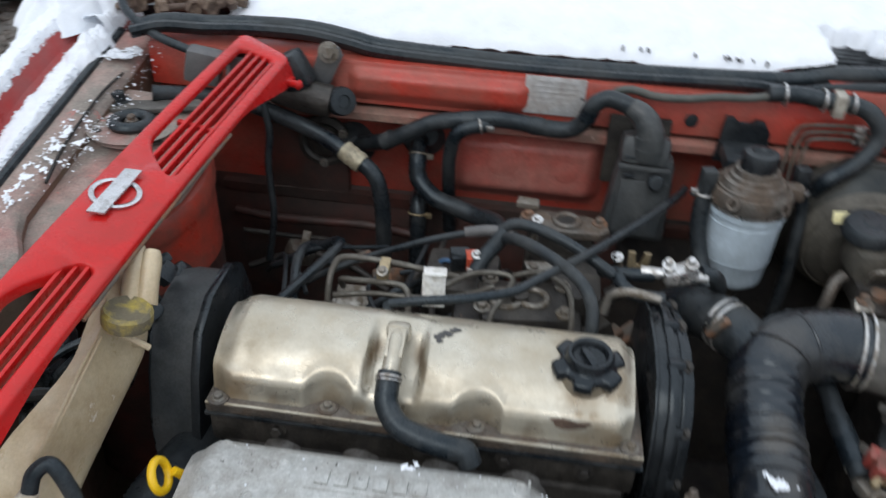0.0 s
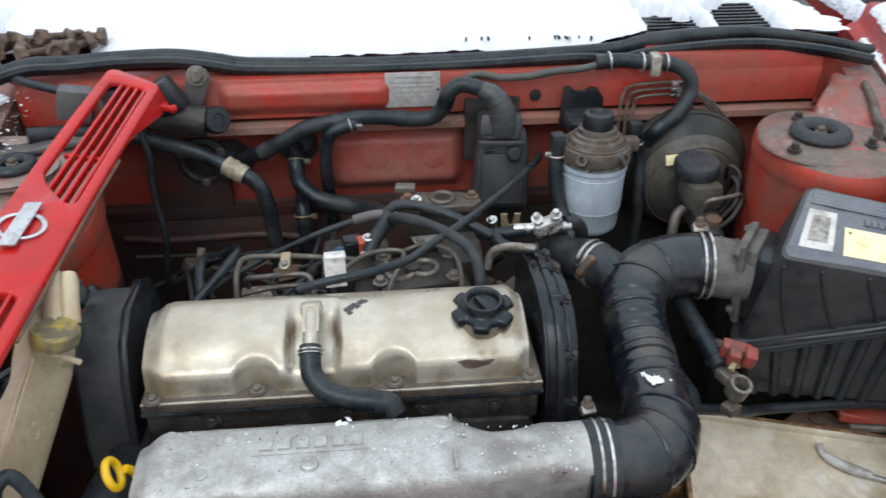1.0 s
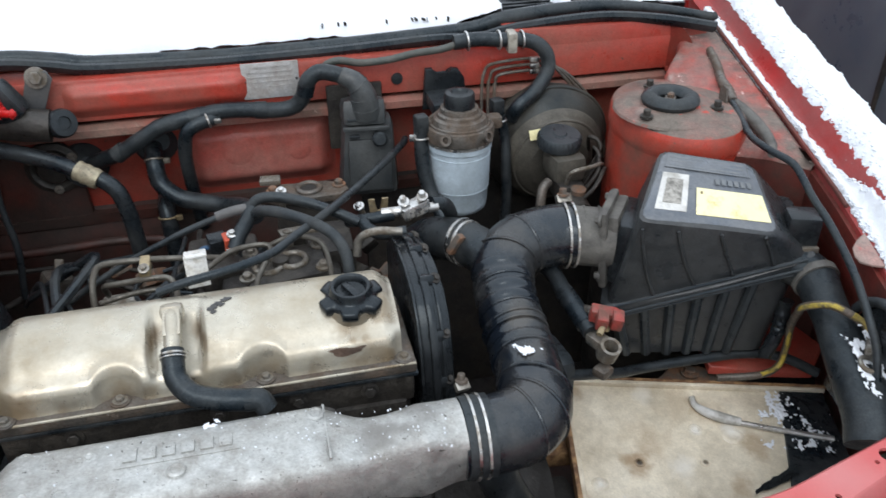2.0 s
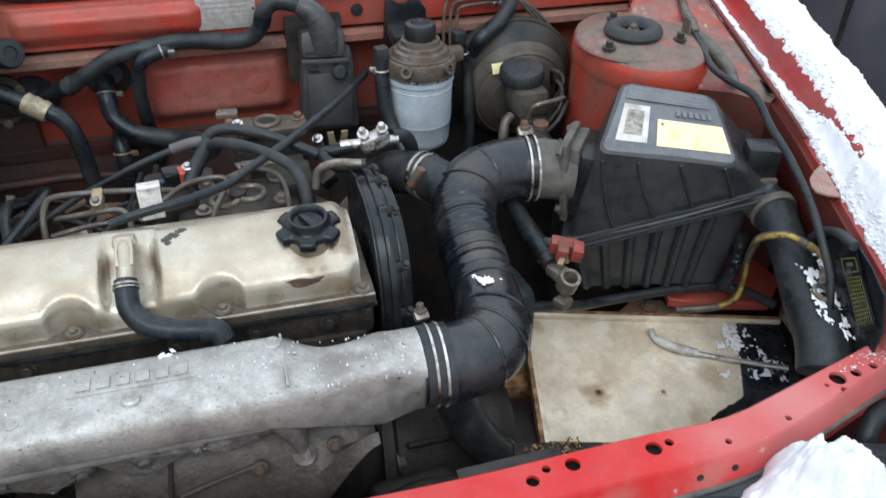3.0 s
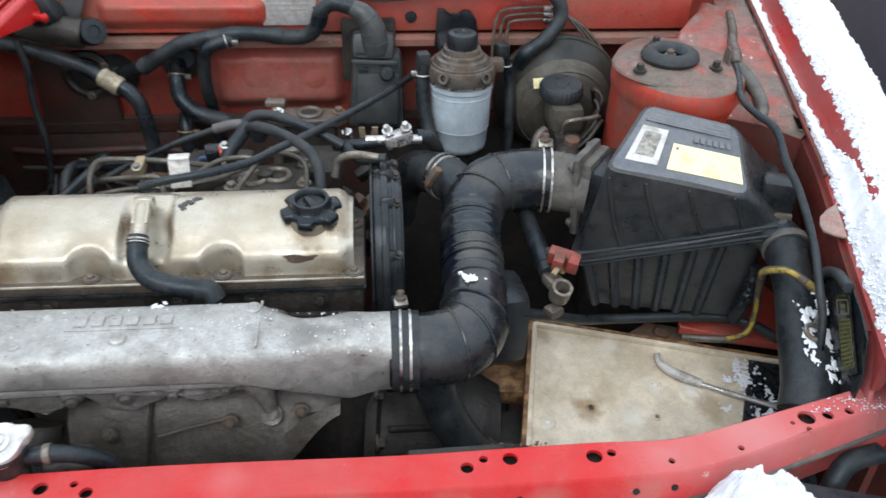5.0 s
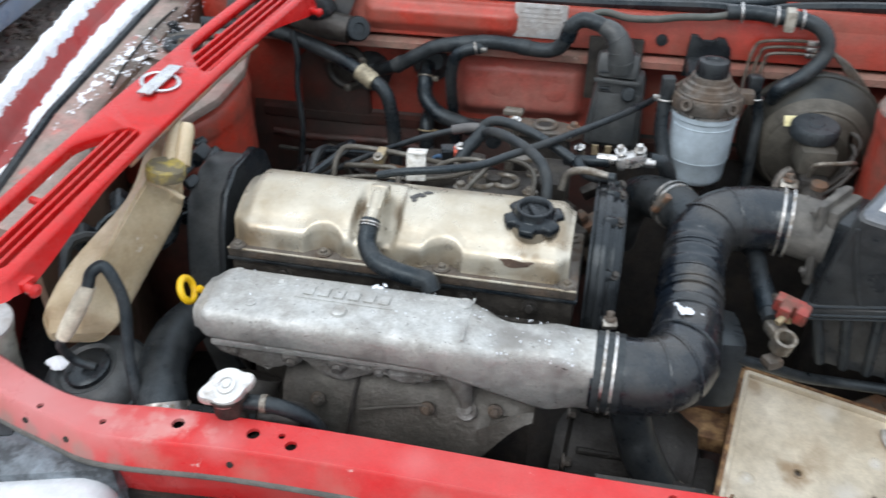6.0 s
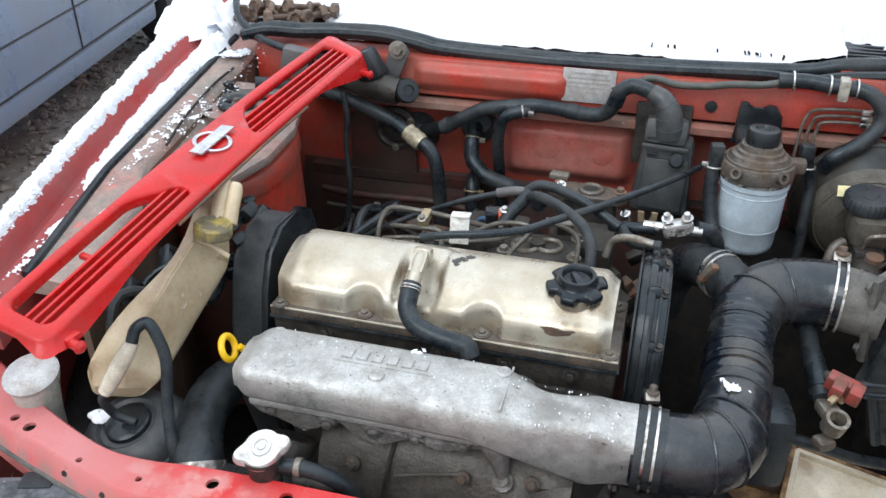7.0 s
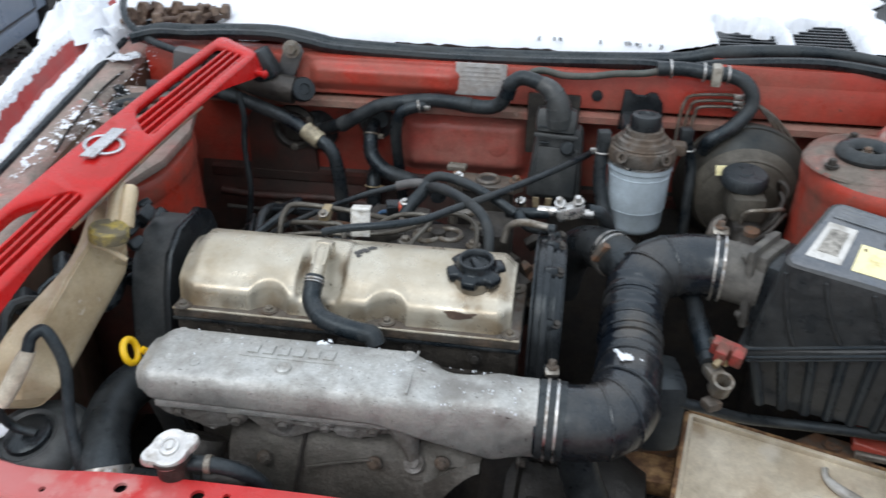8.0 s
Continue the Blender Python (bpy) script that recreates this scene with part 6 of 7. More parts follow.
# ---- loose grille panel lying across the corner ----
gr = thing("grille_panel", (-.27, .095, .87), "loose bright red radiator grille panel with chrome badge", "grille")
GO = Vector((-.2745, .095, .9035))
GU = Vector((.051, .686, .074)).normalized()
GV = Vector((.97, -.07, -.16))
GV = (GV - GU * GV.dot(GU)).normalized()
GW = GU.cross(GV)
GW = GW if GW.z > 0 else -GW


def gp(s, v, w):
    bow = -.010 * (s / .35) ** 2
    return GO + GU * s + GV * v + GW * (w + bow)


def rrect(s0, s1, v0, v1, r, n=7, k0=0.0, k1=0.0, r0=0.0, r1=0.0):
    """Rounded rectangle; k0 and k1 slant its ends."""
    out = []
    r0, r1 = r0 or r, r1 or r
    for cs, cv, a0, q in ((s1 - r1, v1 - r1, 0, r1), (s0 + r0, v1 - r0, 90, r0), (s0 + r0, v0 + r0, 180, r0), (s1 - r1, v0 + r1, 270, r1)):
        for i in range(n):
            a = radians(a0 + 90 * i / (n - 1))
            s, v = cs + q * math.cos(a), cv + q * math.sin(a)
            f = (s - s0) / (s1 - s0)
            out.append((s - v * (k1 * f + k0 * (1 - f)), v))
    return out


def dense(ring, step=.02):
    out = []
    for (a, b), (c, d) in zip(ring, ring[1:] + ring[:1]):
        k = max(1, int(math.hypot(c - a, d - b) / step))
        out += [(a + (c - a) * i / k, b + (d - b) * i / k) for i in range(k)]
    return out


outer = dense(rrect(-.350, .352, -.046, .026, .014, k0=.1, k1=.45))
op1 = dense(rrect(.048, .330, -.0375, .0185, .011, k0=.9, k1=.2, r0=.019))
op2 = dense(rrect(-.336, -.098, -.0395, .0175, .013, k0=.1, k1=-.9, r1=.025))
b = bmesh.new()
edges, loops = [], []
for ring in (outer, op1, op2):
    vs = [b.verts.new((s, v, 0)) for s, v in ring]
    edges += [b.edges.new((vs[i], vs[(i + 1) % len(vs)])) for i in range(len(vs))]
    loops.append(vs)
bmesh.ops.triangle_fill(b, use_beauty=True, use_dissolve=False, edges=edges)
for ring, down, k in ((outer, -.026, 1.02), (op1, -.008, 1), (op2, -.014, 1)):
    c = (sum(p[0] for p in ring) / len(ring), sum(p[1] for p in ring) / len(ring))
    rr = ring + ring[:1]
    sgn = 1 if ring is outer else -1
    off = lambda p, d: (p[0] + sgn * d * (1 if p[0] > c[0] else -1), p[1] + sgn * d * (1 if p[1] > c[1] else -1))
    def foot(p):
        """Lower edge of a wall; the outer skirt is shallow along the middle of the near side and deepens and flares at the ends."""
        if ring is not outer:
            return (*off(p, .003), down)
        k, near = smooth(.17, .33, abs(p[0])), p[0] < -.335
        if p[1] < 0:
            return (*off(p, .003), -.010 if near else down)
        return (*off(p, .003 + .010 * k), -.008 if near else -.007 - (.024 if p[0] > 0 else .011) * k)
    sheet(b, [[(*p, 0) for p in rr], [(*off(p, .0020), -.0014) for p in rr], [(*off(p, .003), -.004) for p in rr], [foot(p) for p in rr]])
bmesh.ops.remove_doubles(b, verts=b.verts, dist=1e-5)
for v in b.verts:
    v.co = gp(*v.co)
part("panel", b, M["red"], gr, angle=50)
for s0, s1, k0, k1, first in ((.048, .330, .9, .2, -.0195), (-.336, -.098, .1, -.9, -.0125)):
    for i in range(4):
        v = first + (.0106 if first < -.015 else .0093) * i
        a, c = s0 - v * k0 - .004, s1 - v * k1 + .004
        own = bmesh.new()
        prism([(a, v - .0017), (c, v - .0017), (c, v + .0017), (a, v + .0017)], lambda s, q, w: gp(s, q, -.013 + w), .011, .0010, own)
        part("slat", own, M["red"], gr)
    own = bmesh.new()
    prism([(s0 + .1, -.032), (s0 + .106, -.032), (s0 + .106, .016), (s0 + .1, .016)], lambda s, q, w: gp(s, q, -.016 + w), .006, .001, own)
    part("cross_rib", own, M["red"], gr)
bd = bmesh.new()
S = 40
vs = []
for i in range(S):
    a = 2 * math.pi * i / S
    vs.append([bd.verts.new(gp(-.006 + r * math.cos(a) * .92, -.019 + r * math.sin(a), w)) for r, w in ((.0195, .0005), (.0195, .003), (.0220, .0040), (.0245, .003), (.0245, .0005))])
for i in range(S):
    for k in range(4):
        bd.faces.new((vs[i][k], vs[(i + 1) % S][k], vs[(i + 1) % S][k + 1], vs[i][k + 1]))
badge = part("badge_ring", bd, M["chrome"], gr, "chrome ring badge with a plain bar")
own = bmesh.new()
prism([(-.038, -.0080), (.034, -.0080), (.038, .0080), (-.034, .0080)], lambda s, q, w: gp(s - .006, q - .019, .0035 + w), .003, .001, own)
part("badge_bar", own, M["chrome"], badge)
for s, v in ((.330, .062), (-.322, .062)):
    part("peg", boxy(gp(s - .008, v - .032, -.024 if s > 0 else -.012), (.022, .018, .008), (0, 0, -8), .003), M["red"], gr)
    part("peg", lathe([(.005, 0), (.005, .014), (.007, .016), (.003, .02)], gp(s - .012, v - .026, -.024 if s > 0 else -.012), (1, -.3, 0), 10), M["red"], gr)
part("rear_edge", sweep([gp(-.15, .030, -.009), gp(-.05, .030, -.008), gp(.05, .030, -.008), gp(.15, .030, -.009)], .002, 8), M["rust"], gr)

# ---- coolant tank and its corner ----
tk = thing("coolant_tank", (-.29, -.10, .55), "yellowed translucent coolant tank with olive cap", "tank")


# stations along the tank: left edge, top crease, right edge, depth below
st_ = [((-.297, .052, .846), (-.284, .048, .856), (-.272, .050, .850), .03), ((-.296, .036, .846), (-.276, .020, .856), (-.248, .030, .838), .05), ((-.294, .012, .834), (-.268, -.006, .848), (-.233, .012, .820), .06),
       ((-.294, -.007, .822), (-.263, -.028, .838), (-.248, .026, .779), .06), ((-.285, -.056, .818), (-.266, -.061, .825), (-.248, .009, .771), .06), ((-.320, -.114, .780), (-.270, -.118, .798), (-.257, -.047, .740), .06),
       ((-.331, -.155, .749), (-.282, -.143, .773), (-.262, -.090, .720), .05), ((-.339, -.154, .724), (-.285, -.156, .748), (-.254, -.134, .724), .03), ((-.328, -.160, .715), (-.288, -.162, .722), (-.268, -.146, .715), .012)]


def tank_ring(L, C, R, h):
    """Section of the tank: a sloping narrow face, a broad face, and its underside, with rounded corners."""
    L, C, R, dn = Vector(L), Vector(C), Vector(R), Vector((0, .02, -1)) * h
    poly = [L, C, R, R + dn * .8 - Vector((.9 * h, .5 * h, 0)), L + dn]
    out = []
    for i in range(5):
        p, a, c = poly[i], poly[i - 1], poly[(i + 1) % 5]
        q = .28 if i != 1 else .09
        s, e = p.lerp(a, q), p.lerp(c, q)
        out += [s * (1 - t) ** 2 + p * 2 * t * (1 - t) + e * t * t for t in (0, .25, .5, .75, 1)]
    return out


flat_st = [(*L, *C, *R, h) for L, C, R, h in st_]
b = bmesh.new()
loft(b, [tank_ring(s[0:3], s[3:6], s[6:9], s[9]) for s in spline(flat_st, 5)])
tb_ = part("body", b, M["tank"], tk, angle=24)
part("mould_seam", sweep([(-.281, -.140, .7695), (-.268, -.100, .8015), (-.2635, -.061, .8215), (-.261, -.030, .8345)], .0016, 8), M["tank"], tb_)
part("neck_ridge", sweep([(-.266, -.022, .835), (-.248, -.018, .8285), (-.229, -.012, .812)], .0030, 8), M["tank"], tb_)
part("filler_cap", lathe([(.0205, 0), (.0215, .003), (.0215, .013), (.0190, .016), (.016, .014), (.004, .014)], (-.246, -.012, .838), (.15, .10, 1), 42, lobes=14, lobe=.0008), M["olive"], tk, "dirty olive-yellow plastic cap")
part("horn", sweep([(-.252, .010, .842, 1.1), (-.254, .026, .858), (-.257, .042, .872, 1.0), (-.258, .050, .879, .75)], .0095, 12), M["tank"], tk)
part("horn", sweep([(-.240, .014, .840, 1.1), (-.241, .028, .856), (-.243, .043, .869, 1.0), (-.244, .050, .875, .75)], .0095, 12), M["tank"], tk)
ov = thing("overflow_hose", (-.27, -.19, .72), "black overflow hose with a cream nozzle", "hose")
part("nozzle", sweep([(-.259, -.164, .792, .8), (-.266, -.172, .778), (-.280, -.182, .752), (-.289, -.187, .737, .85)], .0088, 14), M["cream"], ov)
part("hose", sweep([(-.259, -.166, .792), (-.257, -.158, .804), (-.248, -.150, .808), (-.236, -.154, .796), (-.226, -.161, .770), (-.221, -.180, .725), (-.212, -.196, .69), (-.204, -.204, .665)], .0064, 12), M["dullrubber"], ov)
part("hose_tail", sweep([(-.289, -.187, .737), (-.296, -.186, .722), (-.290, -.18, .70), (-.270, -.176, .69)], .005, 10), M["rubber"], ov)
wn2 = thing("washer_neck", (-.40, -.16, .60), "cream washer bottle neck with a grey lid", "bottle")
part("neck", lathe([(.021, .0), (.022, .10), (.025, .135), (.028, .15)], (-.402, -.171, .575), (.06, -.03, 1), 28), M["washer"], wn2)
part("lid", lathe([(.025, 0), (.029, .002), (.030, .007), (.026, .010), (.003, .011)], (-.393, -.175, .724), (.06, -.25, 1), 32), M["plate"], wn2, "pale grey flip lid")
lbx = thing("lamp_back_cover", (-.28, -.17, .60), "black plastic cover behind the headlamp", "cover")
part("cover", lathe([(.060, -.05), (.062, -.010), (.059, .004), (.050, .015), (.040, .021), (.034, .022), (.030, .019), (.004, .021)], (-.283, -.168, .662), (-.10, -.25, 1), 40), M["slate"], lbx)
part("rim", torus((-.283, -.168, .658), (-.10, -.25, 1), .0605, .0040, 40, 8), M["dusty"], lbx)
part("bulb_cap", lathe([(.026, 0), (.025, .006), (.020, .009), (.004, .009)], (-.283, -.172, .680), (-.10, -.25, 1), 28), M["plastic"], lbx)
lf = thing("black_loom", (-.30, .03, .72), "tangled black wiring loom by the wing", "wiring loom")
for i in range(9):
    random.seed(40 + i)
    part("wire", sweep([(-.36 + random.uniform(-.02, .04), -.12 + .03 * i + random.uniform(-.02, .02), .70 + random.uniform(-.03, .05)), (-.34 + random.uniform(-.04, .06), -.06 + .03 * i, .72 + random.uniform(-.02, .05)),
                        (-.31 + random.uniform(-.04, .05), .02 + .02 * i, .73 + random.uniform(-.02, .05)), (-.29 + random.uniform(-.03, .03), .09 + .01 * i, .72 + random.uniform(-.05, .04))], random.uniform(.004, .010), 8, 6), M["rubber"], lf)
for p, s in (((-.262, .100, .812), .030), ((-.275, .078, .800), .028), ((-.258, .125, .792), .034), ((-.36, -.03, .75), .04), ((-.35, .04, .76), .04), ((-.250, .105, .790), .024), ((-.270, .115, .818), .020), ((-.262, .065, .788), .024)):
    part("connector", boxy(p, (s * .85, s * .6, s * .5), (20 + 900 * s, 10 - 700 * s, 3000 * s), .006), M["plastic"], lf)

# ---- radiator, its hose and cap ----
rd = thing("radiator", (.02, -.20, .35), "black radiator with bright pressure cap", "radiator")
part("core", boxy((.05, -.235, .50), (.62, .035, .34), bevel=.006), M["dark"], rd)
part("top_tank", boxy((-.10, -.200, .650), (.16, .035, .045), bevel=.014), M["plastic"], rd)
part("filler_neck", lathe([(.016, 0), (.016, .045), (.020, .048), (.020, .052)], (-.096, -.212, .672), seg=24), M["grime"], rd)
b = bmesh.new()
rings = []
for k, h in ((.98, .0), (1.02, .002), (1.02, .0055), (.97, .0080), (.66, .0086), (.60, .0080), (.52, .0080), (.48, .0100), (.36, .0104), (.33, .0092), (.24, .0092), (.21, .0112), (.02, .0114)):
    rings.append([(-.096 + q * math.cos(a + .5), -.212 + q * math.sin(a + .5), .724 + h + .34 * q * math.sin(a + .5)) for a, q in ((2 * math.pi * i / 96, k * (.0190 + (.0090 if k > .9 else 0) * max(0, math.cos(2 * 2 * math.pi * i / 96)) ** 4)) for i in range(96))])
loft(b, rings)
part("pressure_cap", b, M["capsteel"], rd, "bright metal pressure cap with two ears")
part("overflow_tube", sweep([(-.088, -.208, .708), (-.066, -.206, .709), (-.040, -.202, .702), (-.018, -.196, .684), (-.010, -.190, .655), (-.008, -.186, .61)], .0080, 12), M["dullrubber"], rd)
part("thermo_block", boxy((-.052, -.196, .676), (.05, .03, .045), (0, 8, 10), .012, segs=3), M["gearcase"], rd)
part("tube_clip", collar((-.062, -.2055, .7085), (1, .1, 0), .0078, .0094, .006), M["dullsteel"], rd)
rh = thing("radiator_hose", (-.19, -.19, .62), "thick black upper radiator hose", "hose")
part("hose", sweep([(-.180, -.206, .656), (-.187, -.192, .671), (-.202, -.165, .676), (-.216, -.130, .676), (-.222, -.09, .676), (-.222, -.04, .664), (-.215, .02, .652), (-.205, .07, .645)], .0262, 22), M["dullrubber"], rh)
part("clamp_band", collar((-.1845, -.1975, .6665), (-.25, .6, .65), .0258, .0282, .012), M["steel"], rh)
dp = thing("dipstick", (-.18, -.113, .74), "yellow plastic dipstick ring", "dipstick")
part("ring", torus((-.187, -.105, .756), (.93, .12, .34), .0132, .0038, 32, 10), M["yellow"], dp)
part("stem", sweep([(-.180, -.095, .752), (-.176, -.092, .746), (-.173, -.090, .738)], .0042, 8), M["yellow"], dp)
part("rod", sweep([(-.174, -.090, .742), (-.168, -.085, .70), (-.160, -.05, .60)], .003, 8), M["grime"], dp)

# ---- lower front of the bay ----
part("edge_strip", boxy((.318, -.184, .655), (.104, .016, .003), (14, -3, -1), .001), M["gearcase"], body, "bent grey steel strip behind the crossmember")
gb = thing("gearbox", (.30, .02, .40), "dirty gearbox housing below the intake hose", "gearbox")
part("housing", lathe([(.03, -.105), (.062, -.100), (.070, -.085), (.086, -.060), (.090, -.020), (.100, .010), (.108, .050), (.118, .055), (.118, .068), (.08, .072)], (.295, .030, .462), (-1, .1, 0), 44), M["gearcase"], gb)
for a in (20, 48, 76, 104, 132, 160):
    c, s = math.cos(radians(a)), math.sin(radians(a))
    part("rib", sweep([(.355, .030 - .078 * c, .462 + .078 * s), (.315, .030 - .091 * c, .462 + .091 * s), (.285, .030 - .101 * c, .462 + .101 * s), (.248, .030 - .110 * c, .462 + .110 * s)], .0042, 8, 3), M["gearcase"], gb)
for a in (10, 40, 70, 100, 130):
    bolt((.234, .030 - .112 * math.cos(radians(a)), .462 + .112 * math.sin(radians(a))), (1, 0, 0), r=.0065, h=.008, material=M["fhead"], parent=gb)
part("bell", lathe([(.12, -.05), (.13, .0), (.10, .05)], (.19, .06, .49), (1, 0, 0), 36), M["dark"], gb)
part("mount", boxy((.245, -.088, .500), (.10, .05, .06), (8, 0, 4), .016, segs=3), M["gearcase"], gb)
part("mount_arm", sweep([(.20, -.10, .515), (.25, -.098, .530), (.30, -.096, .520), (.345, -.09, .49)], .013, 12), M["gearcase"], gb)
part("breather", sweep([(.268, .0, .565), (.270, -.010, .590), (.262, -.02, .602)], .005, 8), M["grime"], gb)
hose("thick black lower coolant hose", [(.296, .0, .665), (.300, -.036, .622), (.315, -.050, .577), (.338, -.058, .535), (.368, -.064, .498), (.40, -.07, .46)], .0235, "dullrubber", clips=(((.356, -.062, .512), (.62, -.12, -.78), .0242, "dullsteel"),))
bm_ = thing("side_member", (.40, -.03, .50), "rusty brown chassis side member", "beam")
part("beam", boxy((.372, -.02, .470), (.11, .09, .05), (0, 0, 5), .012), M["gearcase"], bm_)
part("beam", boxy((.56, .02, .38), (.30, .26, .06), (0, 0, -10), .012), M["baylow"], bm_)
gv = thing("leaf_litter", (.392, -.132, .588), "small twigs and leaf crumbs behind the crossmember", "debris", kind="stuff")
b = bmesh.new()
for i in range(150):
    random.seed(500 + i)
    p = (.392 + random.uniform(-.032, .032), -.132 + random.uniform(-.018, .016), .588 + random.uniform(-.004, .004))
    boxy(p, (random.uniform(.0012, .0034), random.uniform(.0012, .0024), .0016), (random.uniform(-40, 40), random.uniform(-40, 40), random.uniform(0, 180)), 0, b)
part("crumbs", b, M["rimrust"], gv)
part("shelf", boxy((.395, -.142, .578), (.10, .06, .012), (0, 0, -14), .003), M["dark"], gv)

# ---- battery tray with tool ----
TR = Matrix(((1.1835, .1869, 0, .4572), (-.2799, .9376, -.243, .1348), (-.07, .2344, .97, .5467), (0, 0, 0, 1)))


def on_tray(u, v, w=0.0):
    return tuple(TR @ Vector((u, v, w)))


bt = thing("battery_tray", (.58, .04, .45), "stained beige battery tray, empty", "battery tray")


tint_spots(M["tray"], [(*on_tray(0.0661, -0.1201), 0.022, 0.7), (*on_tray(0.0787, -0.0924), 0.0385, 0.35), (*on_tray(0.1233, -0.0321), 0.033, 0.3), (*on_tray(0.0084, -0.0142), 0.0132, 0.6), (*on_tray(0.0005, -0.1731), 0.0132, 0.6), (*on_tray(0.1686, -0.149), 0.022, 0.5), (*on_tray(0.1578, -0.0427), 0.033, 0.35), (*on_tray(0.1974, -0.0883), 0.022, 0.5)], (0.30, 0.19, 0.09))
tint_spots(M["tray"], [(*on_tray(0.0661, -0.1201), 0.0055, 1), (*on_tray(0.1361, -0.117), 0.0044, 0.8)], (0.05, 0.035, 0.02))
tint_spots(M["tray"], [(*on_tray(0.1748, -0.0648), 0.0154, 0.8), (*on_tray(0.1358, -0.067), 0.0088, 0.8), (*on_tray(0.1093, -0.125), 0.022, 0.6), (*on_tray(0.0201, -0.1516), 0.011, 0.8), (*on_tray(0.0874, -0.0167), 0.0154, 0.5)], (0.74, 0.72, 0.66))


def tray_box(at, size, turn=(0, 0, 0), bevel=.003):
    own = boxy(at, size, turn, bevel)
    bmesh.ops.transform(own, matrix=TR, verts=own.verts)
    return own


part("plate", tray_box((.1475, -.098, -.004), (.295, .196, .008)), M["tray"], bt)
part("edge", tray_box((.1475, .0, .003), (.297, .006, .012), bevel=.0025), M["tray"], bt)
part("rust_edge", tray_box((.1475, .0045, .0025), (.301, .004, .016), bevel=.001), M["rimrust"], bt)
part("edge", tray_box((.0, -.098, .003), (.006, .198, .012), bevel=.0025), M["tray"], bt)
part("rust_edge", tray_box((-.0048, -.098, .0025), (.005, .200, .016), bevel=.001), M["rimrust"], bt)
part("edge", tray_box((.1475, -.1975, .0015), (.295, .006, .013), bevel=.001), M["rimrust"], bt)
for x, y, r in ((.066, -.120, .0042), (.136, -.117, .0036), (.136, -.067, .0052), (.020, -.152, .0062), (.175, -.075, .0085)):
    own = lathe([(r * 1.5, .0), (r * 1.3, .0012), (r * .8, .0016), (r * .55, .0002), (.0005, .0002)], (x, y, 0), seg=20)
    bmesh.ops.transform(own, matrix=TR, verts=own.verts)
    part("dimple", own, M["tray"], bt)
part("rubber_mat", prism([(.244, -.003), (.294, -.003), (.294, -.193), (.212, -.193)], lambda u, v, w: TR @ Vector((u, v, w - .001)), .0055, .001), M["rubber"], bt, "black wet mat at the tray's end")
part("rim_bracket", prism([(-.02, 0), (.28, 0), (.27, .008), (.19, .010), (.165, .034), (.130, .034), (.11, .009), (.02, .008)], lambda u, v, w: TR @ Vector((u, v + .004, w - .006)), .006, .001), M["rust"], bt)
bolt(TR @ Vector((.147, .024, .004)), r=.008, h=.005, material=M["rust"], parent=bt)
part("under_box", tray_box((.15, -.10, -.07), (.26, .17, .12), bevel=.01), M["dark"], bt)
rg = thing("tape_scrap", on_tray(.2, -.17), "crumpled scrap of black tape at the tray edge", "scrap")
own = bmesh.new()
sheet(own, [[on_tray(.178 + .0048 * i + .003 * fuzz((i, j, 0), .7), -.160 + .0030 * i + .0028 * (j - 2) * (.35 + .65 * smooth(0, 6, i)) + .004 * fuzz((i, j, 5), .6), .005 + .004 * abs(fuzz((i, j, 9), .9)) + .006 * smooth(5, 9, i) * max(0, j - 2) / 3) for j in range(6)] for i in range(12)])
bmesh.ops.solidify(own, geom=own.faces[:], thickness=.0012)
part("film", own, M["rubber"], rg, angle=20)
tl = thing("hook_tool", on_tray(.18, -.05), "steel hook tool lying on the battery tray", "tool")
part("shaft", sweep([on_tray(0.1827, -0.0562, 0.0045), on_tray(0.2276, -0.0668, 0.005), on_tray(0.2816, -0.0799, 0.0095)], .0038, 10), M["capsteel"], tl)
part("hook", sweep([(*on_tray(0.1388, -0.0212, 0.01), .8), (*on_tray(0.1407, -0.0311, 0.006), .9), (*on_tray(0.149, -0.0412, 0.006), 1.3), (*on_tray(0.1654, -0.0509, 0.007), 1.5), (*on_tray(0.186, -0.0566, 0.006), 1.2)], .0048, 10), M["white"], tl, "white-coated hook end")

# ---- battery leads ----
bc = thing("battery_lead", (.455, .03, .68), "battery lead with open clamp and red fuse block", "cable")
part("lead", sweep([(.395, .22, .70), (.412, .20, .714), (.434, .165, .720), (.438, .111, .715), (.442, .070, .711), (.445, .046, .706)], .0105, 14), M["dullrubber"], bc)
part("sleeve", sweep([(.438, .118, .715), (.441, .085, .712), (.4435, .058, .708)], .0122, 14), M["rubber"], bc)
part("clamp", collar((.456, .018, .698), (.1, -.35, 1), .0088, .0125, .020), M["dullsteel"], bc, "worn lead battery clamp")
part("clamp_neck", boxy((.450, .036, .701), (.020, .024, .014), (0, 0, 20), .004), M["dullsteel"], bc)
part("clamp_bolt", sweep([(.447, .028, .716), (.455, .036, .720), (.462, .040, .712)], .004, 8), M["brass"], bc)
part("clamp_foot", boxy((.448, .010, .676), (.020, .018, .012), (0, 0, 30), .004), M["fhead"], bc)
fb = part("fuse_block", boxy((.461, .052, .724), (.032, .016, .020), (10, 8, -22), .003), M["redplug"], bc, "dull red fuse block")
for dx in (-.008, .008):
    part("fuse", boxy((.464 + 1.05 * dx, .040 - .3 * dx, .725), (.0135, .020, .019), (10, 8, -22), .003), M["redplug"], fb)
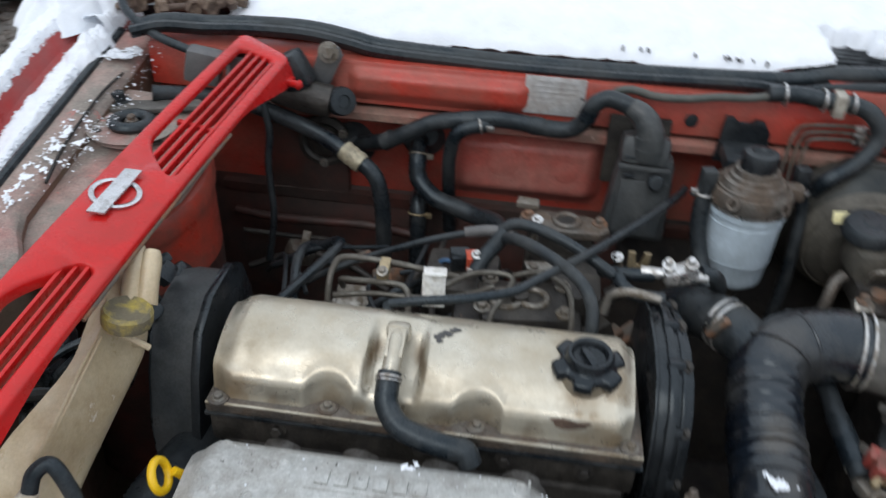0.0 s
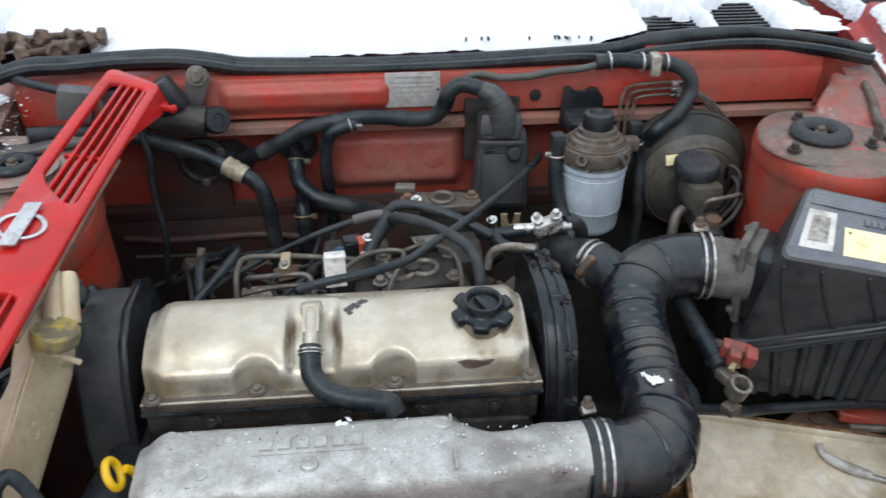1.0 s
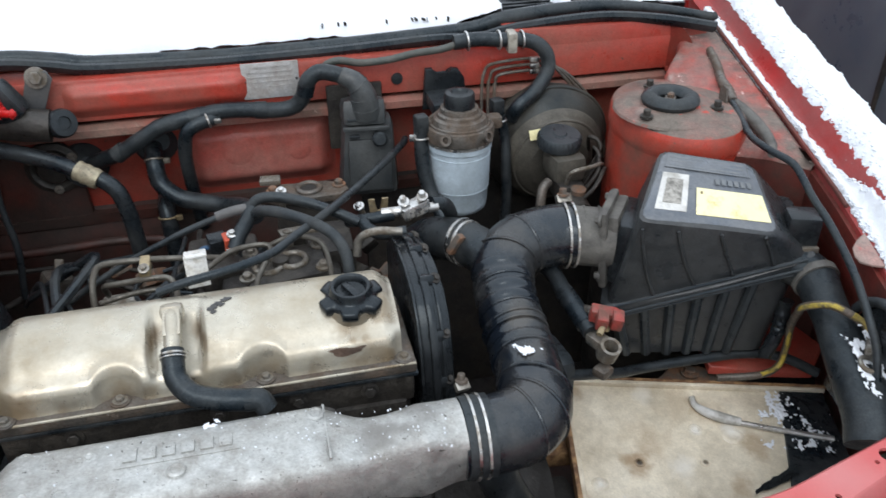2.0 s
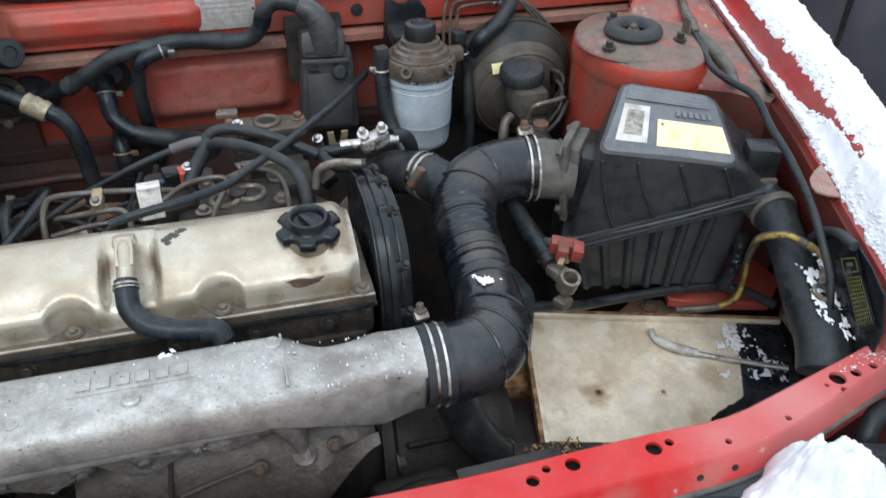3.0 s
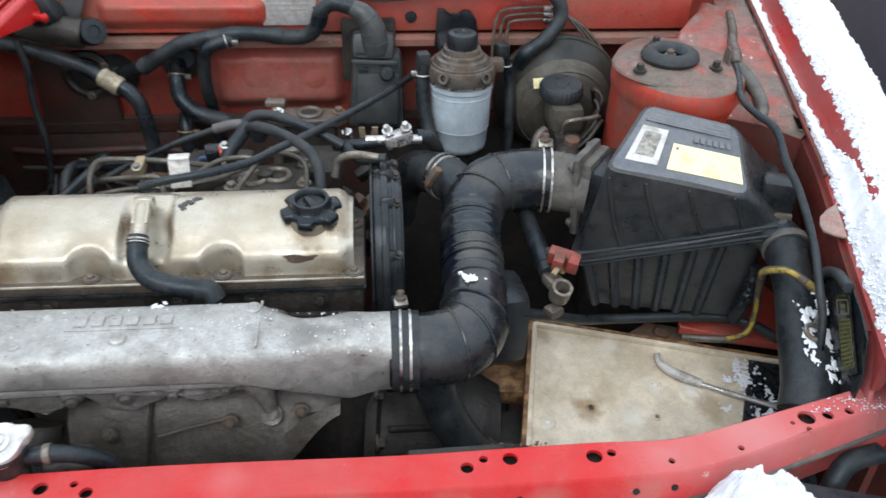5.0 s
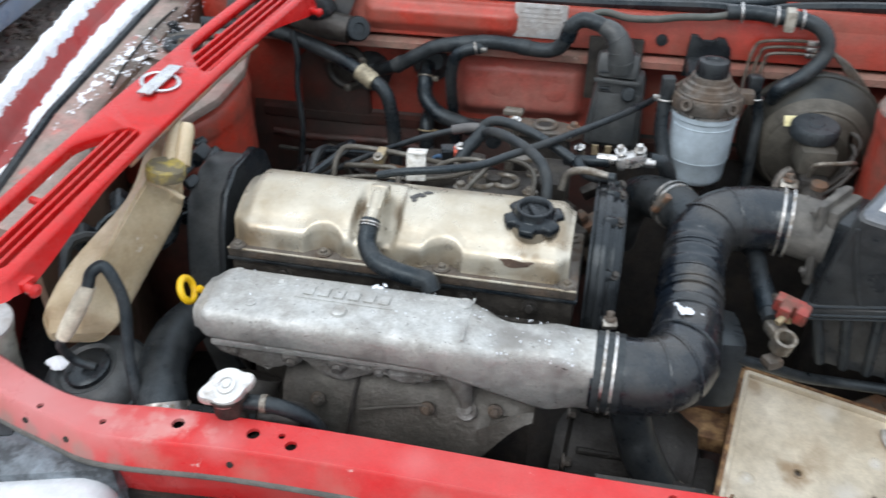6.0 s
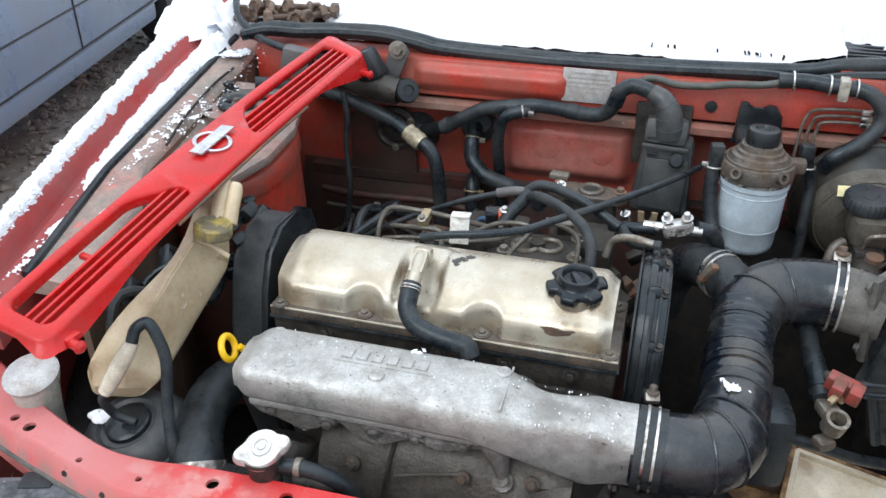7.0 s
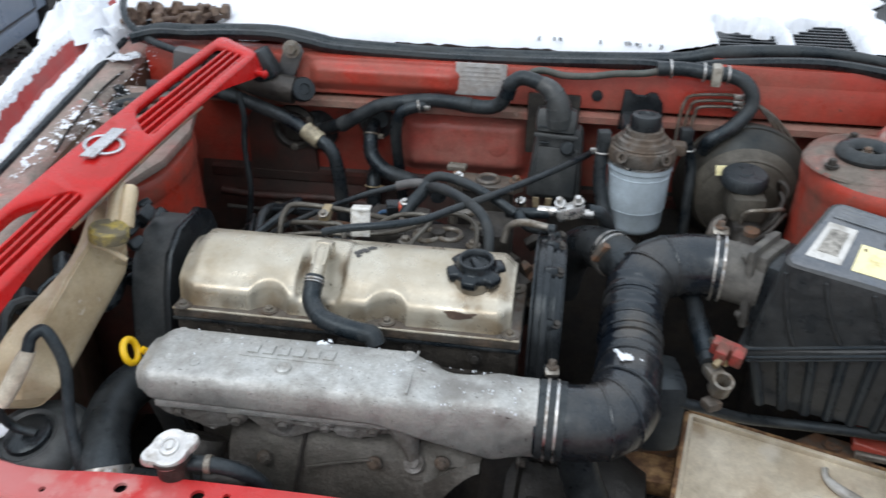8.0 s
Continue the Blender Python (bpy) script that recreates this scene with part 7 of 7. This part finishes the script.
part("fuse_wires", sweep([(.457, .058, .724), (.450, .070, .720), (.453, .092, .705), (.46, .13, .67)], .006, 8), M["fhead"], bc)
hose("black battery cable along the tray", [(.414, .040, .650), (.452, .050, .636), (.505, .075, .606), (.552, .093, .590), (.635, .092, .590), (.70, .087, .590), (.741, .068, .590), (.778, .04, .578)], .0068, "dullrubber", "cable", "cable")
yw = hose("yellow and black wire arching by the snorkel", [(.640, .060, .582), (.694, .048, .586), (.722, .052, .592), (.728, .054, .620), (.717, .043, .668), (.702, .021, .705), (.692, .002, .731), (.702, -.024, .750), (.720, -.046, .746), (.734, -.059, .732), (.729, -.070, .720)], .0048, "fhead", "cable", "wire")
part("core", sweep([(.694, .0455, .5885), (.721, .0495, .5945), (.7265, .0515, .622), (.7155, .0405, .670), (.6995, .0185, .707), (.6895, -.0005, .733), (.700, -.0265, .7522), (.710, -.0375, .7515)], .0032, 8), M["wireyellow"], yw, "yellow core of the wire")
part("stripe", sweep([(.7165, -.0460, .7492), (.726, -.0540, .7425), (.7315, -.0605, .7345)], .0044, 8), M["wireyellow"], yw)
hose("black ribbed loom beside the air cleaner", [(.720, .066, .690), (.716, .062, .664), (.711, .058, .642), (.700, .056, .612)], .0085, "plastic", "cable", "cable", rib=.0015, pitch=.004)
rb = thing("rusty_bracket", (.40, .08, .47), "rusty orange-brown bracket beside the tray", "bracket")
part("beam", boxy((.395, .085, .487), (.12, .05, .03), (8, 0, -6), .006), M["rimrust"], rb)
part("flange", boxy((.395, .108, .500), (.12, .006, .05), (8, 0, -6), .002), M["rust"], rb)
ec = thing("earth_clamp", (.752, -.06, .68), "steel earth clamp hanging on the wire", "clamp")
part("ring", torus((.712, -.092, .717), (.1, -.3, 1), .0095, .0028), M["dullsteel"], ec)
part("crimp", sweep([(.729, -.070, .720), (.725, -.076, .718), (.718, -.084, .717)], .0055, 8), M["dullsteel"], ec)
wc = hose("black cable with a dusty taped end along the wing", [(.775, .430, .893), (.765, .385, .882), (.753, .350, .874), (.737, .295, .870), (.723, .243, .866), (.707, .191, .864), (.707, .149, .864), (.716, .121, .862), (.720, .104, .856), (.717, .065, .840), (.721, .037, .825), (.722, .0, .805), (.720, -.035, .785), (.715, -.072, .760), (.716, -.092, .735), (.714, -.11, .70)], .0046, "rubber", "cable", "cable")
part("tape", sweep([(.775, .430, .893, .8), (.766, .388, .8835, .9), (.754, .352, .8755), (.746, .318, .872, 1.2), (.736, .287, .870, .95)], .0066, 10, 6, rib=.0006, pitch=.012), M["fhead"], wc, "dusty brown tape wrapping")
hose("dusty loom tail lying on the wing rail", [(.738, .30, .868, .9), (.742, .268, .862, 1.2), (.745, .230, .855, 1.1), (.740, .195, .849, 1.0), (.728, .168, .846, .7)], .0080, "dustgrey", "wiring loom", "wiring_loom")
gl2 = thing("info_label", (.78, -.07, .68), "black label with faded yellow-green print", "label")
W0, W1, W2, W3 = (Vector(q) for q in ((.7335, -.081, .753), (.7290, -.103, .771), (.7175, -.165, .730), (.7205, -.148, .708)))


def wall_label(a0, b0, a1, b1, lift):
    """A quad on the inner wall, lifted into the bay."""
    def q(a, c):
        return (W0 * (1 - a) + W1 * a) * (1 - c) + (W3 * (1 - a) + W2 * a) * c - X3 * lift
    pts = [q(a0, b0), q(a1, b0), q(a1, b1), q(a0, b1)]
    return loft(bmesh.new(), [pts, [v - X3 * .0005 for v in pts]])


part("backing", wall_label(-.12, -.06, 1.12, 1.06, .0006), M["plastic"], gl2)
for a0, c0, a1, c1 in [(0, 0, 1, .025), (0, .20, 1, .225), (0, 0, .06, .22), (.94, 0, 1, .22), (.3, .07, .7, .13)] + [(.04, .28 + .058 * i, .96 - .3 * (i % 4 == 3), .30 + .058 * i) for i in range(12)] + [(.04 + .155 * i, .28, .075 + .155 * i, .98) for i in range(7)]:
    part("print_bar", wall_label(a0, c0, a1, c1, .0016), M["labelprint"], gl2)
ln = thing("wing_liner", (.73, -.10, .68), "black plastic liner inside the wing", "liner")
part("liner", prism([(-.035, .753), (-.063, .772), (-.095, .779), (-.127, .774), (-.158, .763), (-.176, .73), (-.176, .60), (.0, .60), (-.012, .70)], lambda u, v, w: (gr_(u) - .006 - w, u, v), .0025, .0008), M["plastic"], ln)
part("ledge", sweep([(gr_(-.020) - .012, -.020, .735), (gr_(-.035) - .012, -.035, .755), (gr_(-.063) - .012, -.063, .773), (gr_(-.095) - .012, -.095, .779)], .006, 10), M["dusty"], ln)

hose("grey rubber hose curving behind the lamp", [(.74, -.213, .66), (.707, -.218, .652), (.689, -.231, .632), (.690, -.236, .60), (.692, -.238, .55)], .011, "dullrubber", "hose", "hose")

# ---- headlamps in front of the crossmember ----
for s, x in ((-1, -.345), (1, .585)):
    hl = thing("headlamp", (x, -.33, .50), "headlamp with sky-white lens and black housing", "headlamp")
    t = 17 * -s
    part("housing", boxy((x, -.290 if s < 0 else -.266, .622), (.30, .075, .09), (0, 0, t), .014), M["lamptop"] if s < 0 else M["dusty"], hl)
    # lens whitened: the reflected sky is put into its colour
    part("lens", boxy((x - s * .015, -.345, .585), (.30, .11, .14), (14, 0, t), .045, segs=5), M["lens"], hl)
    for k in (-.08, .01, .09) if s < 0 else ():
        part("lamp_clip", boxy((x + k, -.262 - math.tan(radians(17)) * s * k, .662), (.036, .024, .014), (0, 0, t), .004), M["plastic"], hl)
    bolt((x - s * .07, -.262 + .3 * .07, .668), r=.005, h=.005, material=M["dullsteel"], parent=hl)
fg = thing("front_vent", (.30, -.33, .62), "black slotted plastic air guide", "air guide")
part("strip", boxy((.40, -.335, .640), (.22, .04, .02), (0, 0, -4), .005), M["plastic"], fg)
for i in range(14):
    part("tooth", boxy((.30 + .015 * i, -.34 - .001 * i, .652), (.006, .022, .010), (0, 0, -4), .001), M["plastic"], fg)
copy_thing(fg, Matrix.Translation((-.17, -.325, .60)))

# ---- rusty bolts on the cowl ----
for i in range(15):
    random.seed(900 + i)
    p = Vector((-.50 + .011 * i + random.uniform(-.01, .01), .565 + random.uniform(-.03, .04), .935 + .006 * (i % 3)))
    d = Vector((random.uniform(-1, 1), random.uniform(-1, .3), random.uniform(-.1, .25))).normalized()
    t = thing("rusty_bolt", p, "old rusty bolt lying on the cowl", "bolt", "loose bolts on the cowl")
    b = lathe([(.0055, -.022), (.0055, .012), (.009, .012), (.0095, .014)], p, d, 10)
    part("shank", b, M["boltrust"], t)
    part("head", lathe([(.013, .012), (.013, .023), (.010, .024), (.006, .022), (.001, .022)], p, d, 6), M["boltrust"], t, angle=20)
hose("black cable over the cowl corner", [(-.512, .60, .97), (-.50, .55, .965), (-.47, .50, .945), (-.42, .47, .926), (-.37, .455, .915), (-.33, .45, .905), (-.29, .452, .895)], .006, "rubber", "cable", "cable")

# ---- snow ----


ICO = bmesh.new()
bmesh.ops.create_icosphere(ICO, subdivisions=1, radius=1)
ICO_V = [v.co.copy() for v in ICO.verts]
ICO_F = [[v.index for v in f.verts] for f in ICO.faces]
ICO.free()


def clod(vs, fs, c, k, rnd, flat=.7):
    """Add one small lump of snow to a list of corners and faces."""
    q = Euler((rnd.uniform(-.5, .5), rnd.uniform(-.5, .5), rnd.uniform(0, 6))).to_matrix()
    o, c = len(vs), Vector(c)
    vs += [c + q @ Vector((v.x * k * 1.3, v.y * k, v.z * k * flat)) * (1 + .45 * fuzz(v * 1.5 + c * 90, 1)) for v in ICO_V]
    fs += [[o + j for j in f] for f in ICO_F]


def snow_mesh(name, label, vs, fs):
    me = bpy.data.meshes.new(name)
    me.from_pydata([tuple(v) for v in vs], [], fs)
    me.materials.append(M["snow"])
    for p in me.polygons:
        p.use_smooth = True
    return tagged(new(name, me), label, "snow", kind="stuff")


def snow_band(name, label, y0, y1, ny, xa, xb, nx, base, deep, lump=.010, freq=38, ragged=.008, start=0.0, grains=0, grain=.003, seed=1):
    """A strip of snow between two edges, thin and ragged at its borders, with loose grains along them."""
    rnd = random.Random(seed)

    def at(y, f):
        x = xa(y) + (xb(y) - xa(y)) * f
        k = max(0, 1 - 3 * min(f, 1 - f))
        o = 1 if f < .5 else 7
        x += k * (ragged * fuzz((o, y, 0), 60) + .45 * ragged * fuzz((o, y, 3), 260))
        e = min(1, 5 * min(f, 1 - f)) ** .6
        h = -.004 + (deep * (min(1, (y - y0) / start) ** .5 if start else 1) + .004) * e
        p = (x, y, base(x, y))
        h += lump * (fuzz(p, freq) + .30 * fuzz(p, freq * 3.3)) * (.25 + .75 * e)
        return (x, y, p[2] + h)

    vs = [at(y0 + (y1 - y0) * i / ny, j / nx) for i in range(ny + 1) for j in range(nx + 1)]
    fs = [(a, a + 1, a + nx + 2, a + nx + 1) for i in range(ny) for j in range(nx) for a in (i * (nx + 1) + j,)]
    for i in range(grains):
        f = min(.5, abs(rnd.gauss(.02, .10)))
        x, y, z = at(rnd.uniform(y0, y1), f if rnd.random() < .5 else 1 - f)
        r = grain * rnd.choice((.35, .45, .6, .8, 1))
        clod(vs, fs, (x + rnd.gauss(0, .3) * r, y, max(z, base(x, y)) + .1 * r), r, rnd)
    return snow_mesh(name, label, vs, fs)


# cowl and windscreen blanket
def cowl_z(x, y):
    u = (x - XC) / .7
    c = .03 * (1 - u * u)
    return (.915 + (y - .60) * .15 if y < .78 else .945 + (y - .78) * .63) + c


snow_band("snow_blanket", "thick fresh snow over the windscreen", .538, 1.40, 170, lambda y: -.36 + .05 * (y - .56) - .22 * smooth(.62, .70, y), lambda y: .80 - .08 * (y - .56), 190, lambda x, y: max(.914 + .028 * smooth(.35, .45, x), cowl_z(x, y) - .012 * smooth(.62, .54, y)) - (.05 * smooth(.475, .485, x + .004 * fuzz((x * 70, y * 70, 3), 1.0)) * smooth(.70, .685, x) * (1 - .9 * smooth(.572, .582, x) * smooth(.602, .592, x)) * smooth(.638 + .045 * smooth(.59, .66, x) + .010 * fuzz((x * 45, 0, 7), 1.0), .630 + .045 * smooth(.59, .66, x) + .010 * fuzz((x * 45, 0, 7), 1.0), y)), .024, .006, 26, .02, start=.05)
snow_band("snow_patch", "snow heap at the windscreen's corner", .50, .80, 70, lambda y: -.60, lambda y: -.50, 26, lambda x, y: .90 + .1 * (y - .5), .035, .02, 26)
snow_band("snow_patch", "snow at the wing's rear corner", .50, .80, 90, lambda y: .880, lambda y: .955, 60, lambda x, y: .905 + .05 * (y - .5) - .5 * max(0, x - .885), .030, .007, 26, grains=300)


def crest_in(y):
    return gl_(y) - .034 - .020 * smooth(.10, .40, y)


def crest_out(y):
    return gl_(y) - .062 - .040 * smooth(.10, .48, y)


def strip_in(y):
    return float(np.interp(y, (-.3, -.03, .06, .12, .18, .31, .56), (.040, .034, .031, .020, .017, .014, .016)))


snow_band("snow_ridge", "snow crest along the wing's edge", -.30, .60, 460, crest_in, crest_out, 22, lambda x, y: rail(y) + .031 - .45 * max(0, crest_in(y) - .022 - x), .012, .0034, 42, .0045, grains=1700, grain=.0018, seed=21)
snow_band("snow_strip", "snow lying in the wing's channel", .085, .60, 270, lambda y: gl_(y) - .006 + .003 * smooth(.3, .1, y), lambda y: gl_(y) - .026 - .018 * smooth(.08, .30, y), 16, lambda x, y: rail(y) + .000, .010, .0028, 50, .005, start=.35, grains=1900, grain=.0017, seed=22)
snow_band("snow_blanket", "deep snow on the wing top", -.30, .60, 380, lambda y: gr_(y) + .032 - .004 * smooth(.2, .3, y), lambda y: gr_(y) + .125, 40, lambda x, y: rail(y) + .031 - .42 * max(0, x - gr_(y) - .060), .016, .0055, 32, .005, grains=1400, grain=.0020, seed=23)
snow_band("snow_strip", "broken snow in the wing's channel", -.25, .56, 360, lambda y: gr_(y) + .007 - .006 * smooth(.25, .35, y), lambda y: gr_(y) + strip_in(y), 16, lambda x, y: rail(y) - .001 + .028 * smooth(.012, .034, x - gr_(y)), .006, .0040, 55, .004, grains=2600, grain=.0019, seed=24)
snow_band("snow_patch", "snow banked at the wing's front", -.30, -.01, 120, lambda y: gr_(y) + .010, lambda y: gr_(y) + .060, 24, lambda x, y: rail(y) + .002 + .030 * smooth(.010, .034, x - gr_(y)), .012, .005, 50, .004, start=.02, grains=700, grain=.0022, seed=25)
# small patches


def patch(cx, cy, z, rx, ry, h, label, n=22, freq=60, ring=72, lumps=.4):
    """A small heap of snow with an uneven outline."""
    b = bmesh.new()
    rows = []
    for i in range(n + 1):
        rho = i / n
        rows.append([])
        for j in range(ring):
            a = 2 * math.pi * j / ring
            k = 1 + .28 * fuzz((cx * 9 + .6 * math.cos(a), cy * 9 + .6 * math.sin(a), 2), 2.2)
            x, y = cx + rx * rho * k * math.cos(a), cy + ry * rho * k * math.sin(a)
            rows[-1].append((x, y, z + h * (1 - rho ** 2.2) * (1 + lumps * fuzz((x, y, z), freq) + .4 * lumps * fuzz((x, y, z), freq * 3.5)) - (.002 if i == n else 0)))
        rows[-1].append(rows[-1][0])
    sheet(b, rows)
    bmesh.ops.remove_doubles(b, verts=b.verts, dist=1e-5)
    return tagged(part("snow_patch", b, M["snow"], None, angle=180), label, "snow", kind="stuff")


def flecks(cx, cy, z, rx, ry, count, size, label, tilt=(0, 0), seed=1):
    """Many small flat grains and lumps of snow, in uneven clusters."""
    rnd = random.Random(seed)
    vs, fs = [], []
    seeds = [(rnd.gauss(0, .45), rnd.gauss(0, .45)) for i in range(9)]
    for i in range(count * 3):
        u, v = rnd.choice(seeds)
        u, v = u + rnd.gauss(0, .16), v + rnd.gauss(0, .16)
        r = size * rnd.choice((.2, .25, .35, .5, .75))
        x, y = cx + rx * u, cy + ry * v
        clod(vs, fs, (x, y, z + tilt[0] * (x - cx) + tilt[1] * (y - cy)), r, rnd, .28)
    return snow_mesh("snow_flecks", label, vs, fs)


def melt(cx, cy, z, rx, ry, label, tilt=(0, 0), seed=1, cell=.0012, cover=.0):
    """Thin half-melted snow: a flat crust with ragged edges and holes, thicker in the middle."""
    nx, ny = int(2 * rx / cell), int(2 * ry / cell)

    def hold(i, j):
        x, y = cx - rx + i * cell, cy - ry + j * cell
        u, v = (x - cx) / rx, (y - cy) / ry
        return fuzz((x, y, seed), 75) + .7 * fuzz((x, y, seed + 5), 260) + .45 + cover - 1.15 * math.hypot(u, v) ** 1.5

    h = [[hold(i, j) for j in range(ny + 1)] for i in range(nx + 1)]
    idx, vs, fs = {}, [], []

    def corner(i, j):
        if (i, j) not in idx:
            x, y = cx - rx + i * cell, cy - ry + j * cell
            idx[i, j] = len(vs)
            vs.append((x, y, z + tilt[0] * (x - cx) + tilt[1] * (y - cy) + .0026 * max(-.15, min(1, h[i][j]))))
        return idx[i, j]

    for i in range(nx):
        for j in range(ny):
            if h[i][j] + h[i + 1][j] + h[i][j + 1] + h[i + 1][j + 1] > 0:
                fs.append([corner(i, j), corner(i + 1, j), corner(i + 1, j + 1), corner(i, j + 1)])
    return snow_mesh("snow_crust", label, vs, fs)


melt(-.483, -.02, .798, .018, .16, "muddy half-melted snow in the wing's channel", (0, .2), seed=41, cell=.0016, cover=-.25)
melt(-.470, .20, .8415, .016, .20, "thin snow on the wing rail", (0, .2), seed=42, cell=.0014, cover=-.42)
patch(-.585, .56, .915, .060, .12, .055, "snow heap on the wing corner", n=30, freq=30)
patch(-.510, .47, .888, .028, .06, .034, "snow heap on the wing corner", n=26, freq=45)
flecks(-.462, .455, .898, .03, .03, 120, .0045, "snow crumbs at the wing corner", seed=31)
patch(.574, -.302, .634, .084, .066, .100, "snow heap on the headlamp", freq=30, n=50, ring=150, lumps=.26)
melt(.340, -.014, .7505, .0105, .0135, "snow crust on the rubber hose", seed=3, cell=.0008, cover=.1)
melt(.361, -.016, .7460, .007, .005, "snow grains on the rubber hose", (-.5, 0), seed=13, cell=.0008, cover=-.2)
melt(.020, -.068, .7672, .022, .010, "snow grains on the manifold", seed=4, cell=.0009, cover=-.25)
melt(*on_tray(0.234, -0.0325, .004), .046, .036, "melting snow on the tray", (0, .25), seed=5, cell=.0010, cover=-.16)
melt(*on_tray(0.2598, -0.077, .0065), .052, .055, "snow grains on the black mat", (0, .25), seed=6, cell=.0010, cover=-.50)
melt(*on_tray(0.2138, -0.0907, .001), .030, .030, "snow scraps on the tray", (0, .25), seed=16, cell=.0009, cover=-.68)
melt(.716, -.100, .7085, .023, .050, "melting snow on the snorkel", (-.25, .36), seed=7, cover=.26)
flecks(.730, -.062, .735, .006, .010, 50, .0035, "snow caught on the wire", (0, .8), seed=17)
patch(-.318, -.172, .684, .014, .010, .006, "snow on the lamp cover", n=12, freq=120)
flecks(.705, -.188, .7015, .050, .016, 40, .0018, "snow specks on the crossmember", seed=51)
patch(-.436, .045, .802, .018, .05, .010, "snow under the grille panel", n=12)
patch(.55, .60, .945, .014, .012, .018, "snow lump on the cowl grille", n=10)
flecks(-.44, .25, .855, .05, .22, 90, .0024, "snow crumbs on the dusty inner wing", (0, .2), seed=8)
melt(-.455, .26, .8550, .045, .20, "thin snow dust on the inner wing", (0, .2), seed=18, cell=.0018, cover=-.58)
flecks(-.515, .02, .806, .012, .16, 200, .003, "snow crumbs in the wing's channel", (0, .2), seed=9)
for i in range(70):
    rnd = random.Random(4000 + i)
    x = .20 + .0042 * i + rnd.uniform(-.003, .003)
    if rnd.random() < .15 + .55 * smooth(.25, .45, x):
        own = boxy((x, .548 + rnd.uniform(-.004, .004), cowl_z(x, .548) + .003), (.0010 + .0012 * rnd.random(), .003 + .003 * rnd.random(), .003 + .004 * rnd.random()), (0, rnd.uniform(-15, 15), rnd.uniform(-20, 20)), 0)
        part("vent_slot", own, M["dark"], body)
spk = bmesh.new()
for i in range(150):
    random.seed(3000 + i)
    x = random.uniform(-.14, .235) if i < 60 else random.uniform(.10, .235)
    y = random.uniform(-.125, -.065) - (.012 if x > .14 else 0)
    z = .7670 - .010 * smooth(.105, .165, x) - (.004 if y < -.115 else 0)
    r = random.choice((.0004, .0005, .0007, .0011))
    lathe([(r, -.001), (r * .8, r * .8), (r * .2, r)], (x, y, z), (0, 0, 1), 5, spk)
tagged(part("snow_specks", spk, M["snow"]), "fine snow specks on the manifold", "snow", kind="stuff")

# loose stones on the ground between the cars
rnd = random.Random(77)
vs, fs = [], []
for _ in range(2600):
    x, y = rnd.uniform(-3.0, -1.5), rnd.uniform(.6, 4.2)
    k = rnd.choice((.008, .010, .013, .018, .026))
    clod(vs, fs, (x, y, .03 * fuzz((x, y, 0), .9) + .2 * k), k, rnd, .6)
me = bpy.data.meshes.new("gravel")
me.from_pydata([tuple(v) for v in vs], [], fs)
me.materials.append(M["ground"])
tagged(new("gravel", me), "loose wet stones and frozen lumps on the ground", "gravel", kind="stuff")
